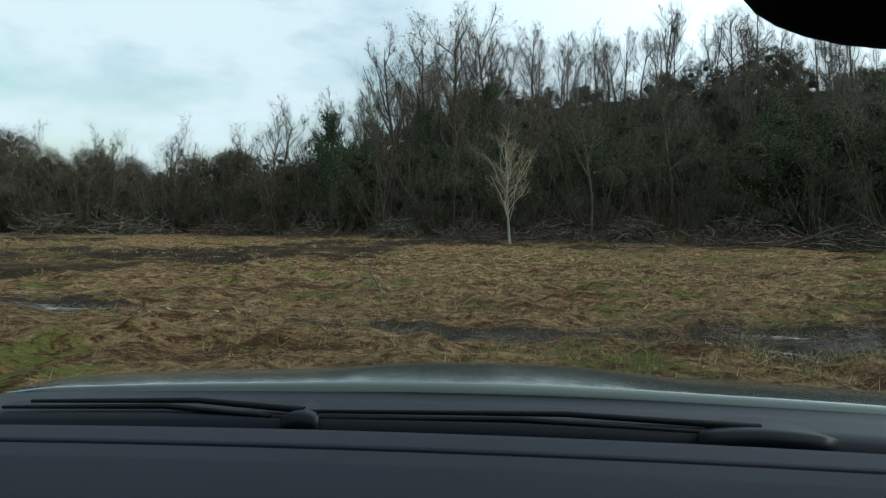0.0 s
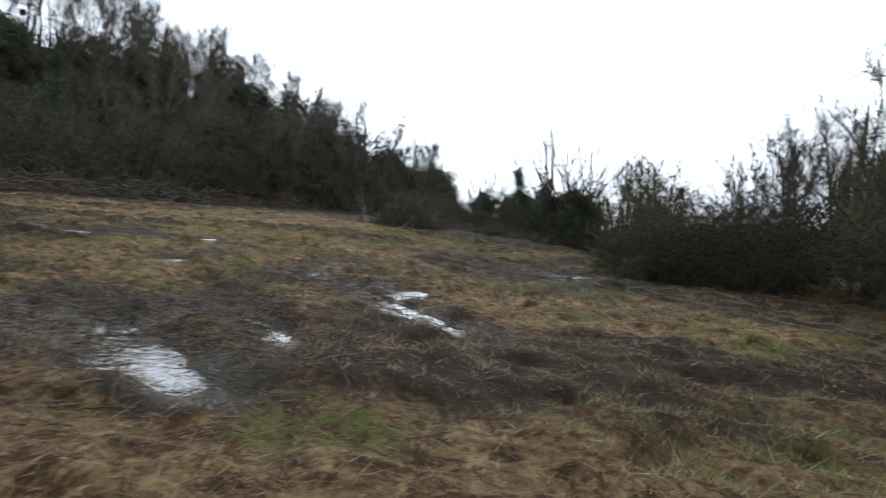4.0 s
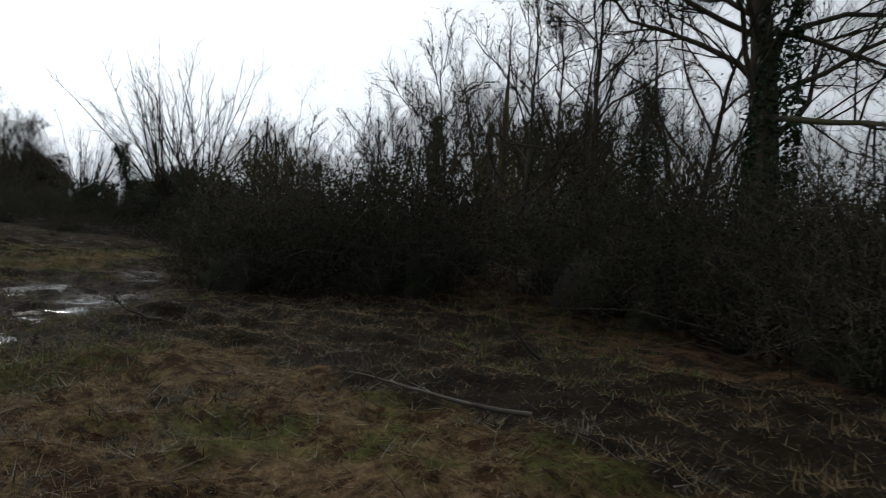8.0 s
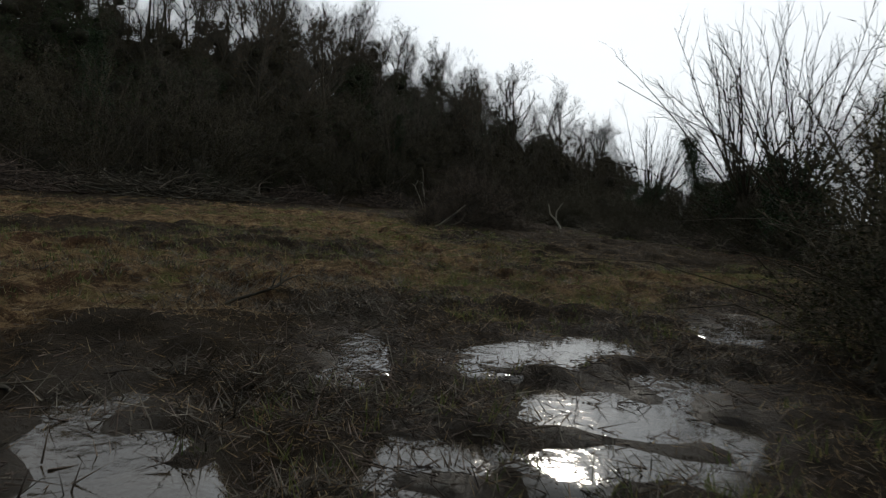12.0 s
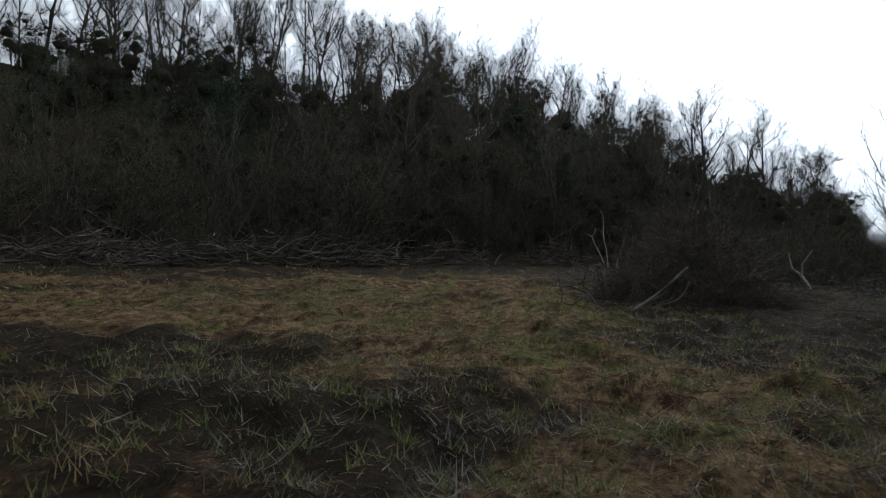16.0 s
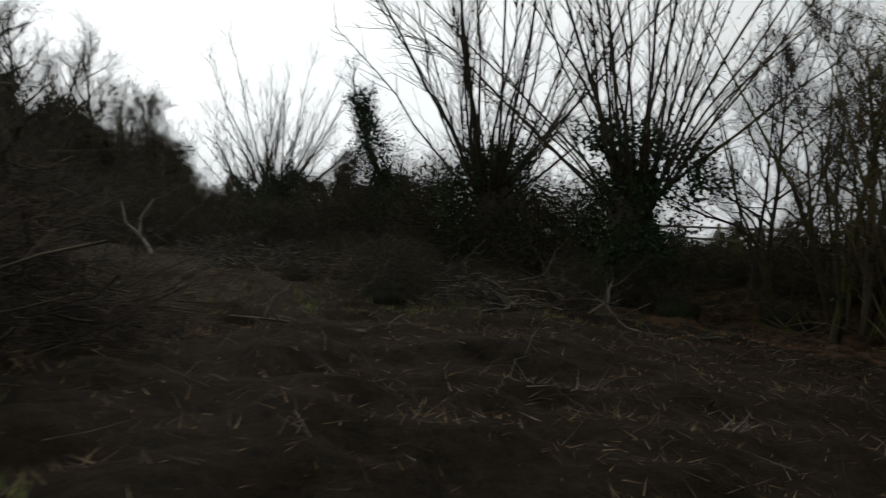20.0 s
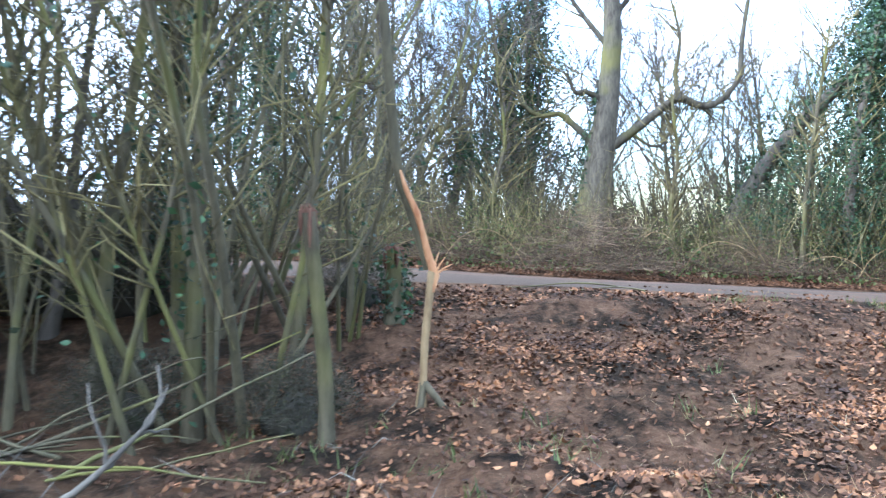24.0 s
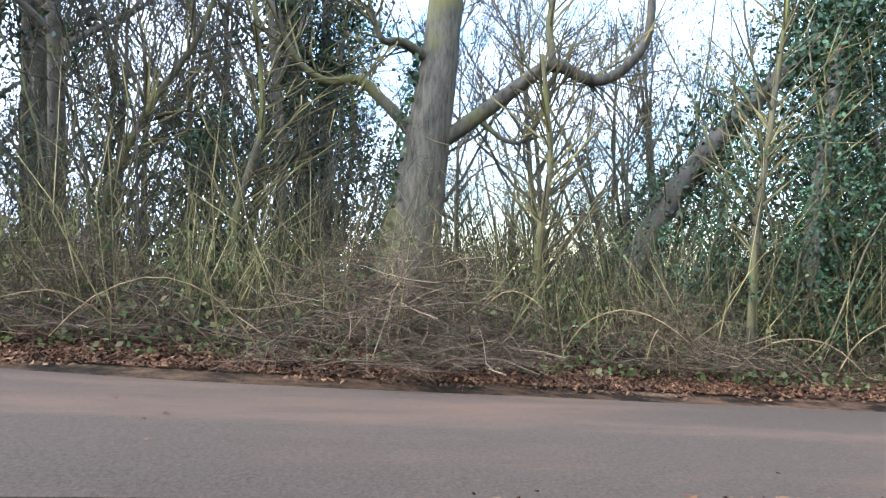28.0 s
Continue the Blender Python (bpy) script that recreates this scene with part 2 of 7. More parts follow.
def ground_material():
    """Mown rough field, bare wet mud where it is low and as painted hedge and pile shade, leaf litter by the hedge and
    lane, dark soil under the wood.
    """
    m, n, l, b = material("field_ground", 0.9, spec=0.1)
    o = object_space(n)
    sep = n.new("ShaderNodeSeparateXYZ")
    l.new(o, sep.inputs[0])
    fine = noise_of(n, l, 5.0, 10, 0.82, o)
    rows = noise_of(n, l, 1.5, 7, 0.72, o, (0.6, 1.0, 1.0))
    mid = noise_of(n, l, 0.55, 5, 0.6, o)
    wide = noise_of(n, l, 0.13, 3, 0.5, o)
    straw = ramp_of(n, l, fine, ((0.37, (0.04, 0.024, 0.012)), (0.5, (0.2, 0.128, 0.062)), (0.63, (0.4, 0.275, 0.14))))
    green = ramp_of(n, l, fine, ((0.34, (0.045, 0.052, 0.014)), (0.66, (0.2, 0.2, 0.052))))
    mud = ramp_of(n, l, fine, ((0.36, (0.008, 0.006, 0.004)), (0.66, (0.05, 0.035, 0.022))))
    litter = ramp_of(n, l, fine, ((0.3, (0.04, 0.023, 0.013)), (0.52, (0.15, 0.084, 0.046)), (0.74, (0.31, 0.19, 0.11))))
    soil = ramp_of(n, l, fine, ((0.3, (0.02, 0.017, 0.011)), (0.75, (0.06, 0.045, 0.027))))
    clump = noise_of(n, l, 1.7, 7, 0.75, o)
    thatch = ramp_of(n, l, fine, ((0.36, (0.014, 0.007, 0.004)), (0.68, (0.14, 0.07, 0.031))))
    col = blend(n, l, step_of(n, l, mid, 0.52, 0.62), straw, green)
    tuft = noise_of(n, l, 4.2, 8, 0.8, o)
    col = blend(n, l, step_of(n, l, tuft, 0.5, 0.43), col, thatch)
    streak = noise_of(n, l, 0.85, 8, 0.78, o, (0.45, 1.5, 1.0))
    col = blend(n, l, step_of(n, l, streak, 0.47, 0.41), col, thatch)
    # real mud, plus shade of hedge and brush pile painted as darker ground
    mud_shade = n.new("ShaderNodeAttribute")
    mud_shade.attribute_name = "mud"
    muddy = math_of(n, l, "ADD", mud_shade.outputs["Fac"], math_of(n, l, "ADD", math_of(n, l, "MULTIPLY", rows, 0.45), math_of(n, l, "MULTIPLY", tuft, 0.45)))
    muddy = step_of(n, l, muddy, 0.62, 0.74)
    col = blend(n, l, muddy, col, mud)
    leafy = n.new("ShaderNodeAttribute")
    leafy.attribute_name = "litter"
    lf = step_of(n, l, math_of(n, l, "ADD", math_of(n, l, "MULTIPLY", leafy.outputs["Fac"], 0.6), math_of(n, l, "MULTIPLY", clump, 0.7)), 0.88, 1.0)
    col = blend(n, l, lf, col, litter)
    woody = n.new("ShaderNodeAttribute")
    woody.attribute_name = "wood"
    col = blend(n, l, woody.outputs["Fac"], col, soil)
    col = blend(n, l, step_of(n, l, wide, 0.35, 0.7), col, blend(n, l, 0.35, col, (0.06, 0.045, 0.025)))
    l.new(col, b.inputs["Base Color"])
    wet = n.new("ShaderNodeMapRange")
    wet.inputs["To Min"].default_value, wet.inputs["To Max"].default_value = 0.97, 0.5
    damp = n.new("ShaderNodeAttribute")
    damp.attribute_name = "wet"
    soaked = math_of(n, l, "MULTIPLY", muddy, damp.outputs["Fac"])
    l.new(soaked, wet.inputs["Value"])
    l.new(math_of(n, l, "ADD", math_of(n, l, "MULTIPLY", soaked, 0.2), 0.06), b.inputs["Specular IOR Level"])
    l.new(wet.outputs["Result"], b.inputs["Roughness"])
    bump_of(n, l, b, math_of(n, l, "ADD", fine, tuft), 1.0, 0.12)
    return m


def lane_material():
    m, n, l, b = material("worn_lane_asphalt", 0.95, spec=0.1)
    o = object_space(n)
    grit = noise_of(n, l, 60.0, 4, 0.8, o)
    patch = noise_of(n, l, 0.8, 5, 0.6, o, (0.3, 1, 1))
    col = ramp_of(n, l, grit, ((0.3, (0.03, 0.021, 0.014)), (0.7, (0.074, 0.053, 0.037))))
    col = blend(n, l, step_of(n, l, patch, 0.42, 0.66), col, (0.085, 0.052, 0.032))
    sep = n.new("ShaderNodeAttribute")
    sep.attribute_name = "mud"
    spread = math_of(n, l, "MULTIPLY", sep.outputs["Fac"], noise_of(n, l, 2.6, 6, 0.7, o, (0.35, 1, 1)))
    col = blend(n, l, step_of(n, l, spread, 0.25, 0.75), col, (0.088, 0.056, 0.037))
    l.new(col, b.inputs["Base Color"])
    bump_of(n, l, b, grit, 0.4, 0.01)
    return m


def water_material():
    m, n, l, b = material("muddy_water", 0.1, spec=0.7)
    o = object_space(n)
    b.inputs["IOR"].default_value = 1.33
    l.new(ramp_of(n, l, noise_of(n, l, 3.0, 3, 0.5, o), ((0.3, (0.02, 0.016, 0.01)), (0.7, (0.05, 0.04, 0.028)))), b.inputs["Base Color"])
    bump_of(n, l, b, noise_of(n, l, 7.0, 3, 0.55, o), 0.2, 0.03)
    return m


M_RUST = islands("wet_orange_leaves", ((0.0, (0.04, 0.02, 0.01)), (0.4, (0.12, 0.054, 0.023)), (0.8, (0.25, 0.11, 0.04)), (1.0, (0.36, 0.19, 0.09))), 0.75, 0.2)
M_GROUND, M_LANE, M_WATER = ground_material(), lane_material(), water_material()

# ---- mesh tools ----
class Bits:
    """Gathers vertices and triangles of one mesh."""

    def __init__(self):
        self.v, self.f, self.n = [], [], 0

    def add(self, v, f):
        v = np.asarray(v, np.float32).reshape(-1, 3)
        self.v.append(v)
        self.f.append(np.asarray(f, np.int32).reshape(-1, 3) + self.n)
        self.n += len(v)
        return self

    def merge(self, other, m=None):
        v, f = other.arrays()
        if m is not None:
            a = np.array(m)
            v = v @ a[:3, :3].T + a[:3, 3]
        return self.add(v, f)

    def arrays(self):
        if not self.v:
            return np.zeros((0, 3), np.float32), np.zeros((0, 3), np.int32)
        return np.concatenate(self.v), np.concatenate(self.f)

    def tube(self, pts, radii, k=5, tip=True):
        """A bent, tapered stem through the points."""
        p = np.asarray(pts, float)
        d = np.gradient(p, axis=0)
        d /= np.linalg.norm(d, axis=1)[:, None] + 1e-9
        ref = np.array((0.31, 0.95, 0.07)) if abs(d[0][2]) > 0.6 else np.array((0.05, 0.1, 0.99))
        a = np.cross(d, ref)
        a /= np.linalg.norm(a, axis=1)[:, None] + 1e-9
        c = np.cross(d, a)
        ang = np.arange(k) * 2 * math.pi / k
        ring = a[:, None] * np.cos(ang)[None, :, None] + c[:, None] * np.sin(ang)[None, :, None]
        v = p[:, None] + ring * np.asarray(radii, float)[:, None, None]
        m = len(p)
        i = np.arange(m - 1)[:, None] * k
        j = np.arange(k)[None]
        q = (j + 1) % k
        f = np.stack([np.stack([i + j, i + q, i + k + q], -1), np.stack([i + j, i + k + q, i + k + j], -1)], 2).reshape(-1, 3)
        v = v.reshape(-1, 3)
        if tip:
            v = np.vstack([v, p[-1] + d[-1] * radii[-1]])
            e = (m - 1) * k
            f = np.vstack([f, [(e + s, e + (s + 1) % k, m * k) for s in range(k)]])
        return self.add(v, f)

    def twigs(self, base, way, length, radius, rng, bend=0.25, droop=0.0):
        """Many thin tapered twigs with one bend, as three-sided stems."""
        n = len(base)
        if not n:
            return base
        way = way / (np.linalg.norm(way, axis=1)[:, None] + 1e-9)
        side = np.cross(way, rng.normal(size=(n, 3)))
        side /= np.linalg.norm(side, axis=1)[:, None] + 1e-9
        up = np.cross(way, side)
        length, radius = np.broadcast_to(length, n)[:, None], np.broadcast_to(radius, n)[:, None]
        mid = base + way * length * 0.5 + side * length * bend * rng.uniform(-0.5, 0.5, (n, 1))
        tip = base + way * length + side * length * bend * rng.uniform(-0.7, 0.7, (n, 1)) - np.array((0, 0, 1)) * length * droop
        c3 = [(math.cos(t), math.sin(t)) for t in (0, 2.094, 4.189)]
        r1 = np.stack([base + (side * x + up * y) * radius for x, y in c3], 1)
        r2 = np.stack([mid + (side * x + up * y) * radius * 0.7 for x, y in c3], 1)
        v = np.concatenate([r1, r2, tip[:, None]], 1)
        t = np.array([(0, 1, 4), (0, 4, 3), (1, 2, 5), (1, 5, 4), (2, 0, 3), (2, 3, 5), (3, 4, 6), (4, 5, 6), (5, 3, 6)])
        f = (np.arange(n) * 7)[:, None, None] + t
        self.add(v.reshape(-1, 3), f.reshape(-1, 3))
        return mid, tip

    def spikes(self, base, way, length, radius, rng):
        """Finest twigs: straight three-sided points."""
        n = len(base)
        way = way / (np.linalg.norm(way, axis=1)[:, None] + 1e-9)
        side = np.cross(way, rng.normal(size=(n, 3)))
        side /= np.linalg.norm(side, axis=1)[:, None] + 1e-9
        up = np.cross(way, side)
        length, radius = np.broadcast_to(length, n)[:, None], np.broadcast_to(radius, n)[:, None]
        v = np.stack([base + (side * x + up * y) * radius for x, y in ((1, 0), (-0.5, 0.87), (-0.5, -0.87))] + [base + way * length], 1)
        f = (np.arange(n) * 4)[:, None, None] + np.array([(0, 1, 3), (1, 2, 3), (2, 0, 3)])
        return self.add(v.reshape(-1, 3), f.reshape(-1, 3))

    def leaves(self, at, size, rng, flat=0.0):
        """Small folded leaves, each four corners and a crease."""
        n = len(at)
        if not n:
            return self
        a = rng.normal(size=(n, 3))
        a[:, 2] *= 1 - flat
        a /= np.linalg.norm(a, axis=1)[:, None] + 1e-9
        b = np.cross(a, rng.normal(size=(n, 3)) * (1 - flat) + np.array((0, 0, 1.0)) * flat * 3)
        b /= np.linalg.norm(b, axis=1)[:, None] + 1e-9
        nn = np.cross(a, b)
        s = (size * rng.uniform(0.6, 1.3, n))[:, None]
        v = np.stack([at - a * s * 0.5, at + b * s * 0.33 + nn * s * 0.1, at + a * s * 0.55, at - b * s * 0.33 + nn * s * 0.1], 1)
        f = (np.arange(n) * 4)[:, None, None] + np.array([(0, 1, 2), (0, 2, 3)])
        return self.add(v.reshape(-1, 3), f.reshape(-1, 3))


def mesh_of(name, bits, mat, smooth=False):
    v, f = bits.arrays() if isinstance(bits, Bits) else bits
    me = bpy.data.meshes.new(name)
    me.vertices.add(len(v))
    me.vertices.foreach_set("co", np.ascontiguousarray(v, np.float32).ravel())
    me.loops.add(3 * len(f))
    me.loops.foreach_set("vertex_index", np.ascontiguousarray(f, np.int32).ravel())
    me.polygons.add(len(f))
    me.polygons.foreach_set("loop_start", np.arange(0, 3 * len(f), 3, dtype=np.int32))
    if smooth:
        me.polygons.foreach_set("use_smooth", np.ones(len(f), bool))
    me.materials.append(mat)
    me.update(calc_edges=True)
    return me


def part(name, bits, mat, parent=None, label="", smooth=False):
    """One mesh under a thing (or alone)."""
    if isinstance(bits, bmesh.types.BMesh):
        me = bpy.data.meshes.new(name)
        bits.to_mesh(me)
        bits.free()
        me.materials.append(mat)
    else:
        me = mesh_of(name, bits, mat, smooth)
    ob = new(name, me)
    ob.parent = parent
    return tagged(ob, label) if label else ob


def thing(name, label, category, group="", kind="", at=None):
    ob = new(name)
    ob.empty_display_size = 0.2
    if at is not None:
        ob.matrix_basis = at
    return tagged(ob, label, category, group, kind)


def smooth01(a, b, x):
    t = np.clip((np.asarray(x, float) - a) / (b - a), 0, 1)
    return t * t * (3 - 2 * t)


def lattice(seed):
    r = np.random.RandomState(seed)
    return r.uniform(-1, 1, (256, 256))


def wavy(x, y, size, seed):
    """Smooth value noise over the plan, bumps about size metres wide."""
    g = lattice(seed)
    u, w = np.asarray(x, float) / size + 100.3, np.asarray(y, float) / size + 77.7
    i, j = np.floor(u).astype(int), np.floor(w).astype(int)
    a, b = u - i, w - j
    a, b = a * a * (3 - 2 * a), b * b * (3 - 2 * b)
    i, j = i % 255, j % 255
    return (g[i, j] * (1 - a) + g[i + 1, j] * a) * (1 - b) + (g[i, j + 1] * (1 - a) + g[i + 1, j + 1] * a) * b

# ---- the lie of the land ----
EDGE = np.array([(-160, 70), (-60, 56), (-24, 50), (-14, 51), (-2, 46.5), (8, 42.5), (16, 38.5), (23, 32.5), (30, 27.5), (37, 25.5), (44, 21), (53, 17.5),
                 (64, 13), (74, 6), (84, -2), (96, -11), (112, -15), (170, -20)], float)
LANE_NEAR, LANE_FAR = -17.25, -20.45


def lane_run(x):
    """Metres along the lane from the oak, held level far off."""
    return np.clip(np.asarray(x, float) - 37, -9, 9) * smooth01(17, 27, x)


def lane_off(x):
    """How far the lane swings from its mean line."""
    return -0.14 * lane_run(x)


def lane_level(x):
    return 0.84 + 0.04 * lane_run(x)


def edge_y(x):
    return np.interp(x, EDGE[:, 0], EDGE[:, 1])


def behind(x, y):
    """Metres behind the edge of the wood (negative on the field)."""
    x, y = np.asarray(x, float), np.asarray(y, float)
    slope = np.interp(x, EDGE[:, 0], np.gradient(EDGE[:, 1], EDGE[:, 0]))
    return (y - edge_y(x)) / np.sqrt(1 + slope**2)


def hollow(x, y):
    """Wet hollows and ruts of the field, 0 to 1."""
    h = 0
    for cx, cy, rx, ry, turn in HOLLOWS:
        c, s = math.cos(turn), math.sin(turn)
        u, w = (x - cx) * c + (y - cy) * s, -(x - cx) * s + (y - cy) * c
        h = np.maximum(h, np.exp(-((u / rx) ** 2 + (w / ry) ** 2)))
    return h


HOLLOWS = [(7.2, 6.2, 2.8, 0.85, -0.3), (9.6, 5.0, 1.9, 0.7, -0.45), (10.9, 2.5, 1.3, 0.5, 0.55), (12.6, 3.7, 1.6, 0.4, 0.3), (14.9, 0.4, 1.5, 0.5, 0.4), (16.5, 0.3, 1.3, 0.4, -0.35),
           (23.6, 6.6, 2.4, 0.6, -1.0), (18.7, 2.1, 1.1, 0.4, -0.5), (23.6, -3.0, 1.9, 0.6, 0.52), (24.6, -4.3, 1.1, 0.4, 0.2), (26.3, -5.6, 1.7, 0.9, -0.4), (30.7, -7.2, 1.5, 0.55, -0.3),
           (12.6, 1.9, 0.8, 0.3, 0.3), (14.0, 2.7, 0.9, 0.3, -0.2), (9.0, 3.5, 0.7, 0.28, 0.5), (21.8, 1.2, 1.3, 0.35, -0.5), (19.4, 4.2, 1.2, 0.3, -0.4), (6.0, 7.6, 1.3, 0.3, -0.2), (27.7, -4.8, 1.5, 0.6, -0.6), (12.2, 3.4, 1.2, 0.45, -0.3), (18.0, 0.7, 1.3, 0.4, -0.4), (26.9, -3.2, 1.3, 0.4, 0.2), (2.4, 7.5, 2.4, 0.35, -0.35), (-4.8, 10.7, 1.6, 0.4, -0.2),
           (13.2, 3.9, 1.0, 0.28, -0.3), (13.4, 2.2, 0.9, 0.28, 0.3), (15.3, 2.7, 0.8, 0.25, -0.2), (17.6, 1.8, 1.0, 0.28, -0.5), (22.9, 5.0, 1.7, 0.42, -1.4)]


def land(x, y, fine=True):
    x, y = np.asarray(x, float), np.asarray(y, float)
    z = 0.12 + 0.26 * smooth01(30, 42, x) * smooth01(13, 3, y) * smooth01(-13.5, -7, y) - 0.14 * np.exp(-(((x - 25) / 7) ** 2 + ((y + 5) / 4) ** 2))
    z = z + 0.06 * wavy(x, y, 5.0, 3)
    s = behind(x, y)
    rise = smooth01(-18, 14, x) * (1 - 0.12 * smooth01(80, 140, x))
    z = z + rise * (15.0 * smooth01(-4, 44, s) + (-4.0) * smooth01(52, 130, s)) + (1 - rise) * 3.5 * smooth01(5, 90, s)
    z = z + rise * 0.9 * wavy(x, y, 11.0, 13) * smooth01(8, 20, s)
    across = y
    y = y - lane_off(x)
    verge = smooth01(-13.2, LANE_NEAR, y)
    z = z * (1 - verge) + verge * (lane_level(x) + 0.03 * wavy(x, y, 3.0, 8))
    z = z + 0.28 * smooth01(LANE_FAR - 0.1, LANE_FAR - 1.6, y) + 0.25 * wavy(x, y, 4.0, 9) * smooth01(LANE_FAR - 0.6, LANE_FAR - 3.5, y)
    y = across
    if fine:
        lane_y = y - lane_off(x)
        field = smooth01(LANE_NEAR + 1.5, LANE_NEAR + 4.5, lane_y) * smooth01(6, -2, s)
        h = hollow(x, y)
        rough = 0.05 * wavy(x, y, 0.9, 4) + 0.06 * wavy(x, y, 0.45, 5) + 0.05 * wavy(x, y, 0.27, 6)
        clods = np.maximum(wavy(x, y, 0.6, 11), 0) ** 2 * 0.17
        z = z + field * (rough * (1.15 - 0.3 * h) + clods * (0.6 - 0.3 * h) + h * 0.075 * wavy(x, y, 0.3, 15)) - field * 0.13 * h
        bank = smooth01(-12, -15, lane_y) * smooth01(LANE_NEAR + 0.1, LANE_NEAR + 0.9, lane_y)
        z = z + bank * (0.07 * wavy(x, y, 0.7, 5) + 0.06 * wavy(x, y, 0.3, 6) + 0.12 * np.maximum(wavy(x, y, 0.55, 12), 0) ** 2)
    return z


def spaced(spans):
    """Grid lines: (start, end, step) one after another."""
    return np.concatenate([np.arange(a, b - 1e-6, s) for a, b, s in spans])


GX = spaced([(-600, -120, 40), (-120, -30, 6), (-30, -18, 1.0), (-18, -4, 0.3), (-4, 34, 0.12), (34, 50, 0.14), (50, 66, 0.5), (66, 120, 2.5), (120, 220, 10), (220, 640, 42)])
GY = spaced([(-600, -130, 42), (-130, -40, 8), (-40, -23, 0.8), (-23, -12, 0.15), (-12, 14, 0.12), (14, 24, 0.2), (24, 44, 0.4), (44, 60, 0.8), (60, 140, 4), (140, 640, 45)])
xx, yy = np.meshgrid(GX, GY, indexing="ij")
zz = land(xx, yy)
nx, ny = len(GX), len(GY)
idx = np.arange(nx * ny).reshape(nx, ny)
quad = np.stack([idx[:-1, :-1], idx[1:, :-1], idx[1:, 1:], idx[:-1, 1:]], -1).reshape(-1, 4)
tri = np.concatenate([quad[:, [0, 1, 2]], quad[:, [0, 2, 3]]])
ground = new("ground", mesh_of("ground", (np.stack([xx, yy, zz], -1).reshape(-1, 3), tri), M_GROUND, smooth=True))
tagged(ground, "rough mown winter field of straw, moss and wet mud", "ground", kind="structure")
masks = {
    # broad terms by hedge and rough corner paint in shade; wood-edge term just darkens
    "mud": np.clip(0.9 * hollow(xx, yy) + 0.45 * np.exp(-(((xx - 26) / 6) ** 2 + ((yy + 4.5) / 3.2) ** 2)) + 0.3 * np.exp(-(((xx - 8) / 4) ** 2 + ((yy - 5.8) / 2) ** 2)) + 0.28 * smooth01(0.1, 0.7, wavy(xx, yy, 7.0, 21)) + 0.12 * wavy(xx, yy, 1.6, 22) + 0.36 * smooth01(33, 41, xx) * smooth01(1, -4, yy) + 0.75 * np.exp(-(((xx - 48.5) / 9.5) ** 2 + ((yy + 6.0) / 5.5) ** 2)) + 0.4 * smooth01(-5.0, -8.5, yy) * smooth01(36, 30, xx) + 0.6 * smooth01(-10.5, -13, yy) + 0.3 * smooth01(-22, -6, behind(xx, yy)) * smooth01(15, 28, xx), 0, 1),
    "litter": np.clip(smooth01(-8.5, -12.5, yy + 1.5 * wavy(xx, yy, 4.0, 23)) * (1 - 0.4 * smooth01(-22, -25, yy)) + 0.6 * smooth01(-3.5, -0.5, behind(xx, yy)), 0, 1),
    "wet": hollow(xx, yy),
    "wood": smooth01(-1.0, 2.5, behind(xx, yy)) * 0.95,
}
for key, val in masks.items():
    att = ground.data.attributes.new(key, "FLOAT", "POINT")
    att.data.foreach_set("value", np.asarray(val, np.float32).ravel())

# ---- puddles lie level in the hollows ----
def puddle(cx, cy, rx, ry, turn, level):
    """Level water where the hollow lies below it; its rim dips into the ground."""
    c, s = math.cos(turn), math.sin(turn)
    u, w = np.meshgrid(np.linspace(-1.4 * rx, 1.4 * rx, max(8, int(rx * 20))), np.linspace(-1.4 * ry, 1.4 * ry, max(8, int(ry * 24))), indexing="ij")
    far = np.sqrt((u / rx) ** 2 + (w / ry) ** 2)
    px, py = cx + u * c - w * s, cy + u * s + w * c
    pz = level - 0.25 * smooth01(1.0, 1.4, far)
    i = np.arange(px.size).reshape(px.shape)
    q = np.stack([i[:-1, :-1], i[1:, :-1], i[1:, 1:], i[:-1, 1:]], -1).reshape(-1, 4)
    deep = (pz - land(px, py)).ravel()
    q = q[(deep[q].max(1) > -0.02) & (far.ravel()[q].min(1) < 1.4)]
    b = Bits()
    b.add(np.stack([px, py, pz], -1).reshape(-1, 3), np.concatenate([q[:, [0, 1, 2]], q[:, [0, 2, 3]]]))
    ob = new("puddle", mesh_of("puddle", b, M_WATER, True))
    tagged(ob, "shallow muddy puddle in a wheel rut reflecting the sky", "puddle", "puddles in the field", kind="structure")


for cx, cy, rx, ry, turn in HOLLOWS:
    if (cx, cy) in ((2.4, 7.5),):
        continue
    gx, gy = np.meshgrid(np.linspace(cx - rx * 0.6, cx + rx * 0.6, 30), np.linspace(cy - ry * 0.6, cy + ry * 0.6, 30))
    ring = np.linspace(0, 6.28, 60)
    ru, rw = np.cos(ring) * rx * 1.35, np.sin(ring) * ry * 1.35
    rim = land(cx + ru * math.cos(turn) - rw * math.sin(turn), cy + ru * math.sin(turn) + rw * math.cos(turn))
    puddle(cx, cy, rx, ry, turn, float(min(np.quantile(land(gx, gy), 0.62 if rx > 1.6 else 0.72), np.quantile(rim, 0.36))))

